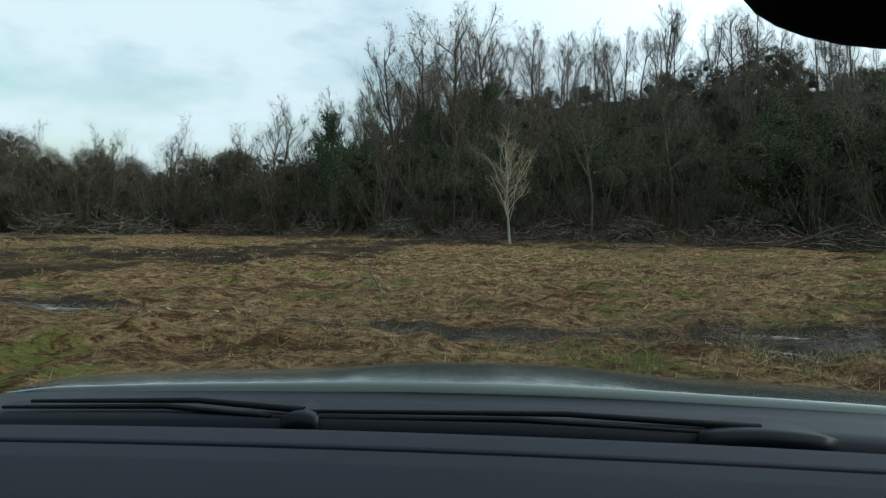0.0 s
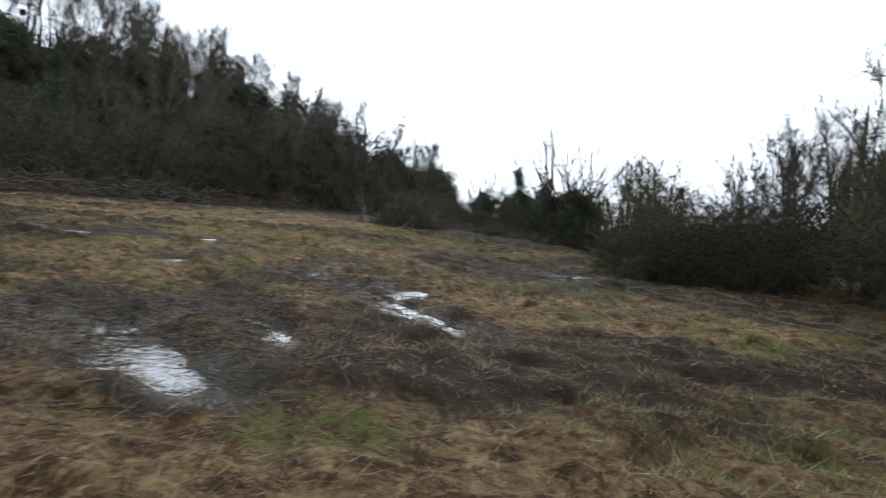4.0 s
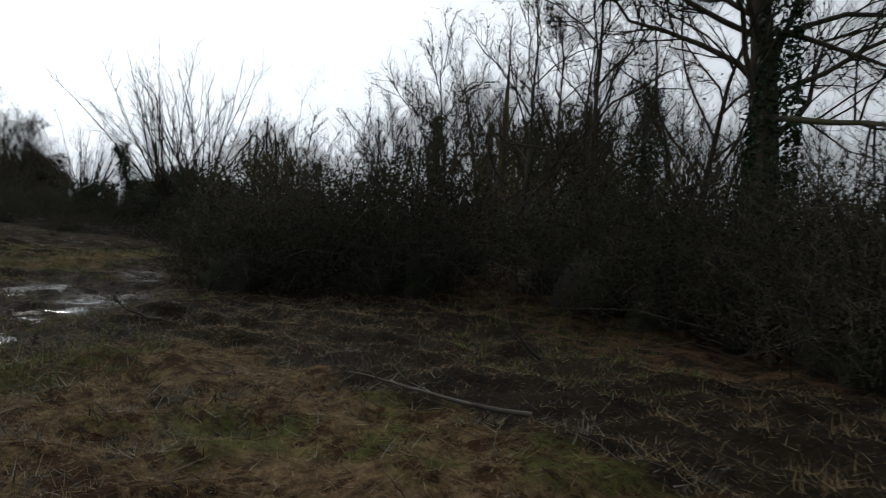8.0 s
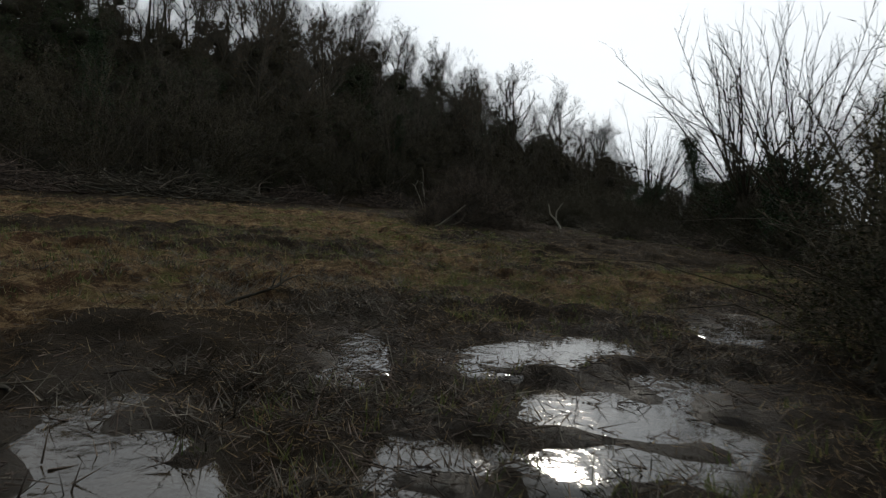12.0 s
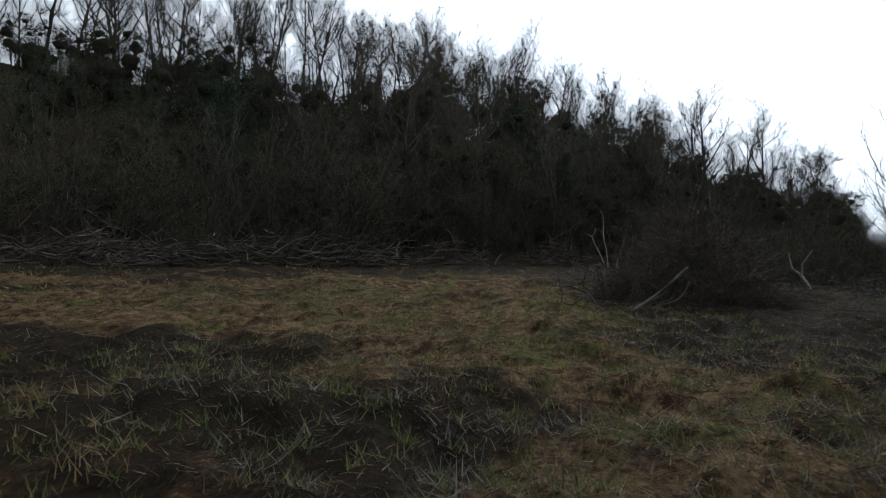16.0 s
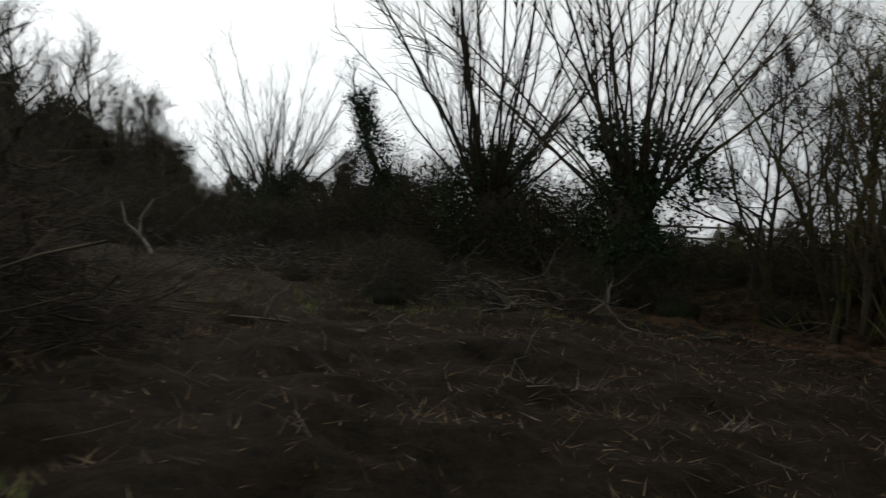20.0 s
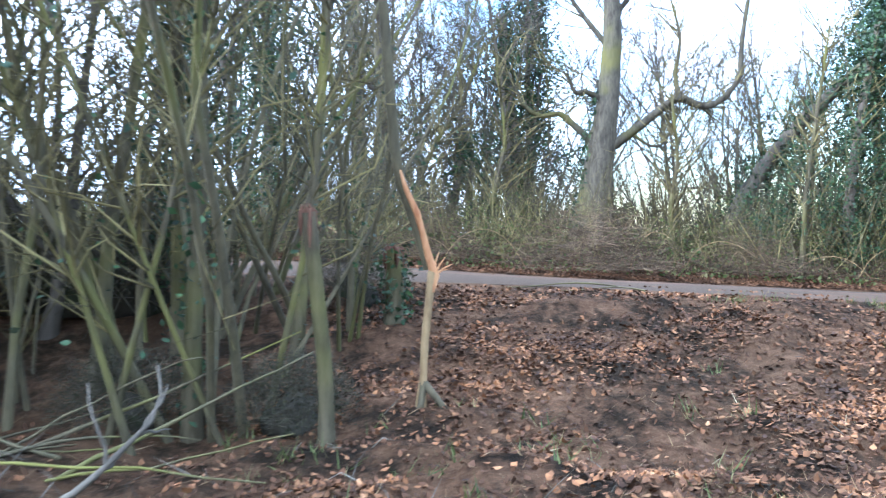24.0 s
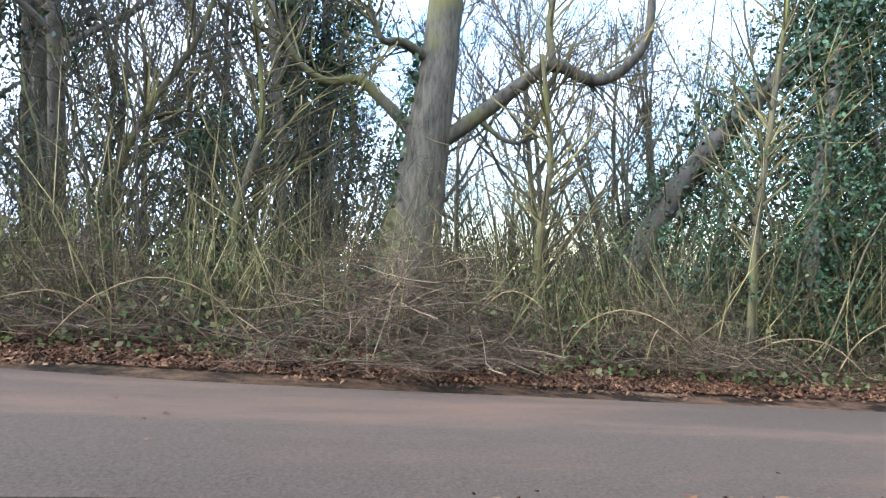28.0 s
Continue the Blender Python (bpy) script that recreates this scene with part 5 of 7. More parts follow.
# loose branches lying or standing in the field
def loose(x, y, seed, length, up, r=0.022, mat=None, label="loose broken branch lying on the field"):
    rng = np.random.RandomState(seed)
    z = float(land(x, y))
    e = thing("fallen_branch", label, "branch", "loose branches in the field", at=pose(x, y, z))
    a = rng.uniform(0, 6.28)
    line = bend_line((0, 0, 0.0), (math.cos(a), math.sin(a), up), length, 9, rng, 0.22, -up)
    line[:, 2] = np.maximum(line[:, 2], 0.012)
    stick("stem", "", line, r, r * 0.3, mat or M_BRUSH, e)
    for _ in range(4):
        q, d = along(line, [rng.uniform(0.25, 0.9)])
        sub = bend_line(q[0], spray(rng, d, 0.8)[0] + np.array((0, 0, up * 0.5)), length * rng.uniform(0.2, 0.45), 6, rng, 0.25, 0)
        sub[:, 2] = np.maximum(sub[:, 2], 0.01)
        stick("side_branch", "", sub, r * 0.5, r * 0.15, mat or M_BRUSH, e)


for x, y, seed, ln, up in ((42.9, 0.1, 1, 2.2, 0.25), (42.1, 1.6, 2, 2.0, 0.15), (46.6, 0.6, 3, 1.5, 1.6), (47.9, 0.5, 4, 1.7, 3.0), (45.4, 0.2, 5, 1.6, 0.7), (48.6, 1.4, 6, 2.2, 0.2), (16.6, -7.2, 7, 2.0, 0.05),
                           (45.0, -7.8, 8, 2.4, 0.1), (0.5, 12.2, 9, 0.9, 0.6), (27.7, -1.6, 10, 0.9, 0.9), (43.4, -5.6, 11, 1.4, 0.1), (22.9, -5.9, 12, 0.8, 0.3), (30.5, 27, 13, 2.5, 0.3), (46.5, -7.4, 14, 1.2, 0.4),
                           (24.6, -1.2, 15, 0.8, 0.1), (29, -10.5, 16, 1.0, 0.2), (19, -9.5, 17, 1.2, 0.2), (48.5, -8.5, 18, 1.6, 0.2), (43.8, -11.5, 19, 1.3, 0.1), (42.4, -12.6, 20, 1.1, 0.1), (44.8, -10.2, 21, 1.7, 0.15)):
    loose(x, y, seed, ln, up)
for pts, r in (([(48.0, 0.3, 0.3), (48.3, 0.45, 0.9), (49.0, 0.85, 1.5), (48.95, 0.95, 1.8), (49.05, 0.9, 1.98)], 0.022), ([(48.2, 0.2, 0.3), (48.7, 0.5, 1.2), (49.1, 0.65, 1.9), (49.2, 0.8, 2.5)], 0.02),
               ([(48.0, 0.1, 0.3), (48.4, 0.2, 0.65), (49.4, 0.3, 0.95), (50.4, 0.42, 1.2), (50.6, 0.42, 1.42)], 0.022), ([(48.6, 0.0, 0.35), (47.9, 0.3, 0.6), (47.4, 0.5, 0.75), (47.1, 0.66, 0.92)], 0.02),
               ([(41.3, -0.9, 0.38), (41.52, -0.48, 0.62), (41.85, -0.15, 0.85), (42.03, -0.04, 1.2)], 0.02)):
    p = np.array(pts)
    o = np.array((p[0][0], p[0][1], float(land(p[0][0], p[0][1])) - 0.03))
    e = thing("bare_shoot", "curved pale bare shoot standing up beside the brush pile", "branch", "bare shoots by the brush pile", at=pose(*o))
    p[0][2] = o[2]
    stick("stem", "", along(p - o, np.linspace(0, 1, 12))[0] + 0.03 * np.sin(np.outer(np.linspace(0, 9, 12), (1.0, 1.4, 0.0))), r * 0.62, r * 0.25, M_PALE if p[0][0] > 45 else M_BARK, e)
    q = along(p - o, [0.6])[0][0]
    stick("side_branch", "", np.array([q, q + (0.05, 0.12, 0.15), q + (0.02, 0.3, 0.22)]), r * 0.35, r * 0.12, M_PALE if p[0][0] > 45 else M_BARK, e)
fork = thing("forked_branch", "pale forked dead branch standing up from the ground", "branch", at=pose(55.4, -5.1, float(land(55.4, -5.1)) - 0.05))
stick("stem", "", np.array([(0, 0, 0), (0.12, 0.12, 0.25), (0.22, 0.3, 0.5)]), 0.06, 0.045, M_PALE, fork)
stick("prong", "", np.array([(0.22, 0.3, 0.5), (0.4, 0.6, 0.75), (0.42, 0.72, 1.25)]), 0.045, 0.015, M_PALE, fork)
stick("prong", "", np.array([(0.22, 0.3, 0.5), (0.25, 0.3, 0.9), (0.1, 0.05, 1.35)]), 0.04, 0.012, M_PALE, fork)

# ---- across the lane: the crooked oak and its neighbours ----
M_SPLIT, sn, sl, sb = material("fresh_split_wood", 0.7, spec=0.3)
so = object_space(sn)
sl.new(ramp_of(sn, sl, noise_of(sn, sl, 14, 5, 0.6, so, (1, 1, 0.12)), ((0.3, (0.28, 0.11, 0.04)), (0.7, (0.58, 0.33, 0.15)))), sb.inputs["Base Color"])


def crooked_oak(x, y):
    z = float(land(x, y, False))
    e = thing("crooked_oak", "old oak with mossy trunk and crooked bare limbs beside the lane", "tree", at=pose(x, y, z - 0.1))
    rng = np.random.RandomState(500)
    tr = np.array([(0.12, 0, 0), (0.1, 0, 0.6), (0.03, 0.02, 1.3), (-0.08, 0.05, 2.2), (-0.18, 0.1, 3.1), (-0.24, 0.12, 4.2), (-0.2, 0.1, 6.0), (-0.3, 0.2, 8.0)])
    part("trunk", Bits().tube(tr, (0.5, 0.39, 0.31, 0.26, 0.21, 0.18, 0.12, 0.04), 16), M_OAK, e, smooth=True)
    limbs = [
        ([(-0.25, 0.1, 2.15), (-0.6, 0.22, 2.42), (-1.02, 0.36, 2.78), (-1.4, 0.5, 3.1), (-1.7, 0.6, 2.92), (-1.95, 0.66, 2.88), (-2.2, 0.74, 3.03), (-2.46, 0.84, 3.4), (-2.45, 0.86, 4.1), (-2.6, 0.9, 5.2)], 0.13),
        ([(-1.4, 0.5, 3.1), (-1.34, 0.48, 3.5), (-1.45, 0.5, 4.2), (-1.2, 0.5, 5.0)], 0.07),
        ([(0.0, 0.0, 2.1), (0.2, -0.04, 2.36), (0.45, -0.1, 2.6), (0.7, -0.18, 2.84), (1.06, -0.3, 2.75), (1.4, -0.4, 3.0), (1.7, -0.3, 3.6)], 0.11),
        ([(-0.6, 0.22, 2.42), (-0.92, 0.3, 2.16), (-1.14, 0.36, 2.15), (-1.42, 0.47, 2.65), (-1.5, 0.5, 3.3)], 0.045),
        ([(-0.15, 0.1, 3.0), (0.3, 0.2, 3.2), (0.55, 0.3, 3.1), (0.7, 0.3, 3.5)], 0.09),
        ([(-0.22, 0.12, 4.0), (0.5, 0.0, 4.9), (1.2, -0.1, 6.2)], 0.08),
        ([(-0.22, 0.12, 4.6), (-0.9, 0.4, 5.5), (-1.4, 0.3, 6.8)], 0.08),
    ]
    aa, cc = [], []
    for pts, r in limbs:
        r = r * 0.74
        p = np.array(pts)
        t = np.linspace(0, 1, 3 * len(p))
        fine = along(p, t)[0]
        fine[1:-1] = (fine[:-2] + fine[1:-1] * 2 + fine[2:]) / 4
        part("limb", Bits().tube(fine, np.linspace(r, r * 0.4, len(fine)), 9), M_OAK, e, smooth=True)
        a, c = along(fine, rng.uniform(0.2, 1, 20))
        aa.append(a), cc.append(c)
    tw = Bits()
    a, c = np.concatenate(aa), np.concatenate(cc)
    mid, tip = tw.twigs(a, spray(rng, c, 1.0) + np.array((0, 0, 0.2)), rng.uniform(0.5, 1.5, len(a)), 0.014, rng, 0.5)
    for _ in range(3):
        f = rng.uniform(0.2, 1, (len(a), 1))
        tw.twigs(a + (tip - a) * f, spray(rng, tip - a, 0.9), rng.uniform(0.2, 0.6, len(a)), 0.007, rng, 0.5)
    tagged(part("crown", tw, M_TWIG_GREEN, e), kind="stuff")
    n = 700
    hh, ang = rng.uniform(0.2, 3.2, n), rng.uniform(-2.4, 0.6, n)
    rad = 0.4 - 0.045 * hh + np.abs(rng.normal(0, 0.06, n))
    ctr = np.array([np.interp(hh, tr[:, 2], tr[:, k]) for k in (0, 1)]).T
    tagged(part("ivy", Bits().leaves(np.stack([ctr[:, 0] + np.cos(ang) * rad, ctr[:, 1] + np.sin(ang) * rad, hh], 1), 0.08, rng), M_IVY, e, "dark ivy leaves"), kind="stuff")


crooked_oak(36.3, -22.65)


def ivy_stem(pts, r, leaves, top, seed, label, leaf=0.075, up=0.25):
    """A single stem hung with ivy, thickest in its head."""
    p = np.array(pts)
    o = p[0].copy()
    o[2] = float(land(o[0], o[1], False)) - 0.05
    p[0] = o
    p = p - o
    leaves = int(leaves * 2.6)
    rng = np.random.RandomState(seed)
    e = thing("ivy_clad_tree", label, "tree", "ivy-clad stems beyond the lane", at=pose(*o))
    fine = along(p, np.linspace(0, 1, 14))[0]
    part("trunk", Bits().tube(fine, np.linspace(r, r * 0.55, 14), 9), M_BARK, e, smooth=True)
    t = np.concatenate([rng.uniform(0.05, 1, leaves // 3), 1 - np.abs(rng.normal(0, 0.22, leaves - leaves // 3))]).clip(0, 1)
    a, d = along(fine, t)
    hub_at, _ = along(fine, np.concatenate([rng.uniform(0.08, 1, 60), 1 - np.abs(rng.normal(0, 0.2, 60))]).clip(0, 1))
    hub_t = np.clip(hub_at[:, 2] / max(fine[-1][2], 0.1), 0, 1)[:, None]
    hub_at = hub_at + rng.normal(size=hub_at.shape) * np.array((1, 1, 0.6)) * (r * 0.9 + top * hub_t**2)
    hung = rng.uniform(size=len(a)) < 0.7
    at = a + rng.normal(size=a.shape) * np.array((1, 1, 0.8)) * (r * 0.8)
    at[hung] = clumps(rng, hub_at, int(hung.sum()), 0.13)
    tagged(part("ivy", Bits().leaves(at, leaf, rng), M_IVY, e, "dark glossy ivy leaves"), kind="stuff")
    tw = Bits()
    a, d = along(fine, rng.uniform(0.2, 1, 40))
    tw.twigs(a, spray(rng, d, 1.1), rng.uniform(0.4, 1.6, 40), 0.012, rng, 0.5)
    tagged(part("crown", tw, M_TWIG_GREEN, e), kind="stuff")


ivy_stem([(37.3, -25.2, 1.1), (37.24, -25.15, 2.35), (37.33, -25.13, 3.57), (37.58, -25.16, 4.8), (37.7, -25.1, 6.5)], 0.2, 1700, 0.75, 510, "leaning stem thick with green ivy at its head")
ivy_stem([(40.75, -25.8, 1.1), (40.79, -25.76, 2.04), (40.89, -25.74, 3.35), (41.0, -25.7, 5.3), (41.1, -25.7, 7.5)], 0.24, 1100, 0.4, 511, "straight trunk wrapped in ivy")
ivy_stem([(33.9, -22.6, 1.1), (33.48, -22.39, 2.2), (33.11, -22.24, 2.9), (32.49, -22.01, 3.76), (31.73, -21.74, 4.55), (30.6, -21.4, 5.6)], 0.17, 1500, 0.4, 512, "trunk leaning over the lane hung with ivy")
ivy_stem([(31.9, -21.4, 1.1), (32.0, -21.3, 2.2), (31.9, -21.2, 3.6), (31.6, -21.2, 5.4)], 0.11, 1000, 0.34, 513, "upright stem smothered in dark ivy")
ivy_stem([(30.6, -21.3, 1.1), (30.7, -21.3, 2.2), (30.4, -21.3, 3.6), (30.2, -21.2, 5.2)], 0.11, 1000, 0.36, 514, "upright stem smothered in dark ivy")
ivy_stem([(38.9, -24.6, 1.1), (38.9, -24.6, 2.0), (38.7, -24.6, 2.9), (38.6, -24.5, 3.6)], 0.12, 700, 0.35, 515, "short ivy-wrapped stump among the stems")
for k, (pts, r) in enumerate(([[(39.9, -23.9, 1.0), (39.82, -23.88, 2.0), (39.61, -23.78, 2.8), (39.24, -23.63, 3.6), (38.83, -23.48, 4.2), (38.4, -23.4, 5.4)], 0.07], [[(33.1, -21.0, 0.9), (33.09, -20.95, 2.34), (33.0, -20.85, 3.5), (32.8, -20.8, 5.2)], 0.05],
                              [[(35.0, -22.0, 1.0), (35.1, -22.0, 2.0), (34.95, -22.0, 3.0), (35.1, -22, 4.2)], 0.06], [[(38.2, -23.0, 1.0), (38.3, -23, 2.2), (38.0, -23.1, 3.4), (38.2, -23.2, 5.0)], 0.06])):
    p = np.array(pts)
    p[0][2] = float(land(p[0][0], p[0][1], False)) - 0.05
    o = p[0].copy()
    e = thing("young_tree", "thin mossy young tree in the strip beyond the lane", "tree", "young trees beyond the lane", at=pose(*o))
    rng = np.random.RandomState(520 + k)
    fine = along(p - o, np.linspace(0, 1, 12))[0]
    part("trunk", Bits().tube(fine, np.linspace(r, r * 0.4, 12), 7), M_MOSSY, e, smooth=True)
    tw = Bits()
    a, d = along(fine, rng.uniform(0.25, 1, 60))
    mid, tip = tw.twigs(a, spray(rng, d, 0.9), rng.uniform(0.4, 1.8, 60), 0.014, rng, 0.5)
    f = rng.uniform(0.2, 1, (60, 1))
    tw.twigs(a + (tip - a) * f, spray(rng, tip - a, 0.8), rng.uniform(0.2, 0.8, 60), 0.008, rng, 0.5)
    tagged(part("crown", tw, M_TWIG_GREEN, e), kind="stuff")

for k in range(2):
    rng = np.random.RandomState(590 + k)
    st, lv = Bits(), Bits()
    hubs = []
    for _ in range(9):
        line = bend_line((rng.normal(0, 0.35), rng.normal(0, 0.3), -0.05), (rng.normal(0, 0.25), rng.normal(0, 0.2), 1), rng.uniform(2.0, 4.2), 9, rng, 0.1, 0.1)
        st.tube(line, np.linspace(rng.uniform(0.012, 0.03), 0.006, 9), 5)
        hubs.append(along(line, rng.uniform(0.08, 1, 12))[0])
    hubs = np.concatenate(hubs)
    hubs = hubs + rng.normal(size=hubs.shape) * (0.16, 0.16, 0.1)
    lv.leaves(clumps(rng, hubs, 2600, 0.1), 0.062, rng)
    prepare("curtain%d" % k, "ivy_thicket", "thicket of stems hung with dark glossy ivy beside the lane", "ivy", [("woody_base", st, M_HAZEL), ("ivy", lv, M_IVY, "dark glossy ivy leaves")])
for k, (px, py, sc) in enumerate(((33.6, -21.6, 0.7), (32.4, -21.2, 0.75), (30.9, -21.0, 0.8), (29.2, -20.9, 1.0), (38.3, -24.2, 0.75), (40.1, -24.6, 0.9), (41.8, -24.9, 1.0), (31.6, -21.6, 1.0), (30.0, -21.4, 1.1), (28.0, -20.8, 1.0))):
    plant("curtain%d" % (k % 2), px, py, sc, group="ivy thickets beyond the lane")

# thin upright stems and bramble loops along the far verge
rng = np.random.RandomState(530)
n = 4600
bx, by = rng.uniform(16, 47.5, n), -21.2 - np.abs(rng.normal(0, 2.4, n))
by = by + lane_off(bx)
base = np.stack([bx, by, land(bx, by, False) - 0.03], 1)
way = np.stack([rng.normal(0, 0.42, n), rng.normal(0, 0.35, n), np.ones(n)], 1)
b = Bits()
mid, tip = b.twigs(base, way, rng.uniform(0.4, 1.5, n) * rng.uniform(1, 1.9, n), rng.uniform(0.003, 0.009, n), rng, 0.35)
for _ in range(2):
    f = rng.uniform(0.3, 1, (n, 1))
    b.twigs(base + (tip - base) * f, spray(rng, tip - base, 0.8), rng.uniform(0.15, 0.6, n), 0.003, rng, 0.5)
scrub = tagged(new("verge_scrub", mesh_of("verge_scrub", b, M_TWIG_GREEN)), "tangle of thin bare greenish stems beyond the lane", "scrub", kind="stuff")
n = 5200
bx, by = rng.uniform(25, 49, n), -21.3 - np.abs(rng.normal(0, 1.1, n))
by = by + lane_off(bx)
bz = land(bx, by, False)
b = Bits()
for k in range(n):
    line = bend_line((bx[k], by[k], bz[k]), (rng.normal(0, 0.9), rng.normal(0.1, 0.5), 1), rng.uniform(0.5, 1.7), 8, rng, 0.17, -2.8)
    line[:, 2] = np.maximum(line[:, 2], bz[k] + 0.02)
    b.tube(line, np.linspace(0.0038, 0.0016, 8), 3)
tagged(new("bramble_loops", mesh_of("bramble_loops", b, M_CANE)), "dry arching bramble stems along the far verge", "bramble", kind="stuff")
rods, tw = heap_bits(540, 2.6, 1.1, 420, 0.0045, 9)
prepare("loopheap", "bramble_mound", "brown mound of tangled dry bramble stems by the lane", "bramble", [("woody_base", rods, M_CANE), ("crown", tw, M_CANE)])
for px, py, sc, turn in ((36.9, -21.5, 1.05, 30), (39.6, -22.4, 0.8, 130), (33.9, -21.3, 0.7, 230), (42.0, -22.8, 0.8, 80), (44.6, -23.2, 0.8, 310)):
    plant("loopheap", px, py, sc, turn, group="bramble mounds beyond the lane")
# low green weeds under the stems
n = 26000
bx, by = rng.uniform(20, 56, n), -21.0 - np.abs(rng.normal(0.2, 2.6, n))
at = np.stack([bx, by, land(bx, by, False) + np.abs(rng.normal(0.06, 0.28, n))], 1)
at[:, 1] += lane_off(bx)
at[:, 2] = land(at[:, 0], at[:, 1], False) + np.abs(rng.normal(0.03, 0.3, n)) * smooth01(-20.9, -21.8, at[:, 1] - lane_off(bx)) + 0.02
tagged(new("weeds", mesh_of("weeds", Bits().leaves(at, 0.075, rng), M_GRASS)), "low green weeds and seedlings on the far verge", "weeds", kind="stuff")

# taller yellow-green growth in drifts under the far stems
n = 240
hx = rng.uniform(26, 46, n)
hy = -21.9 - np.abs(rng.normal(0.2, 1.6, n)) + lane_off(hx)
hubs = np.stack([hx, hy, land(hx, hy, False) + np.abs(rng.normal(0.35, 0.38, n))], 1)
M_HERB = islands("yellow_green_herbs", ((0.0, (0.035, 0.045, 0.012)), (0.5, (0.1, 0.115, 0.03)), (1.0, (0.2, 0.19, 0.06))), 0.8, 0.2)
tagged(new("verge_herbs", mesh_of("verge_herbs", Bits().leaves(clumps(rng, hubs, 26000, 0.26), 0.045, rng), M_HERB)), "drifts of yellow-green weeds beyond the lane", "weeds", kind="stuff")

# ---- the snapped sapling at the gateway ----
M_TORN = bark("dark_torn_heartwood", (0.06, 0.028, 0.017), (0.17, 0.088, 0.05), (0.1, 0.07, 0.04), 0.6, 16.0)
M_TAN = bark("tan_torn_bark", (0.13, 0.085, 0.04), (0.36, 0.25, 0.12), (0.16, 0.13, 0.06), 0.6, 9.0)
sx, sy = 40.33, -14.46
sz = float(land(sx, sy)) - 0.05
knee = 1.24 - sz
e = thing("snapped_sapling", "snapped sapling with bright orange torn wood beside the gateway", "tree", at=pose(sx, sy, sz))
part("trunk", Bits().tube([(0.07, 0.03, 0), (0.05, 0.03, 0.25), (0.04, 0.0, 0.5), (0.0, -0.02, knee - 0.1), (-0.01, -0.02, knee)], (0.045, 0.027, 0.028, 0.03, 0.034), 8), M_TAN, e, "tan barkless lower stem", smooth=True)
part("torn_wood", Bits().tube([(0.0, -0.02, knee - 0.14), (-0.03, -0.03, knee - 0.02), (0.02, 0.0, knee + 0.12), (0.07, 0.04, knee + 0.3), (0.11, 0.07, knee + 0.42), (0.19, 0.12, knee + 0.58), (0.23, 0.16, knee + 0.7)], (0.03, 0.037, 0.028, 0.022, 0.025, 0.018, 0.008), 7), M_SPLIT, e, "bright orange torn wood")
part("upper_stem", Bits().tube([(0.03, -0.03, knee + 0.02), (0.06, -0.01, knee + 0.15), (0.12, 0.02, knee + 0.34), (0.22, 0.1, knee + 0.6), (0.27, 0.16, knee + 0.85), (0.34, 0.2, knee + 1.6), (0.45, 0.3, knee + 2.9), (0.5, 0.4, knee + 4.2)], (0.022, 0.024, 0.028, 0.034, 0.038, 0.035, 0.028, 0.012), 8), M_HAZEL, e, "mossy upper stem still standing", smooth=True)
for d in ((-0.16, -0.03, 0.06), (-0.1, 0.02, 0.11), (-0.13, -0.05, 0.02), (0.05, -0.06, 0.1), (-0.06, -0.05, 0.14)):
    part("splinter", Bits().tube([(-0.03, -0.02, knee - 0.03), (d[0] * 0.6, d[1], knee + d[2] * 0.5), (d[0], d[1], knee + d[2])], (0.01, 0.007, 0.002), 5), M_SPLIT, e, "pale torn splinter")
for a in ((0.1, 0.1), (-0.12, 0.14)):
    part("root", Bits().tube([(0.05, 0.03, 0.22), (a[0] * 0.7, a[1] * 0.7, 0.06), (a[0] * 1.5, a[1] * 1.2, -0.06)], (0.03, 0.024, 0.02), 6), M_MOSSY, e, smooth=True)


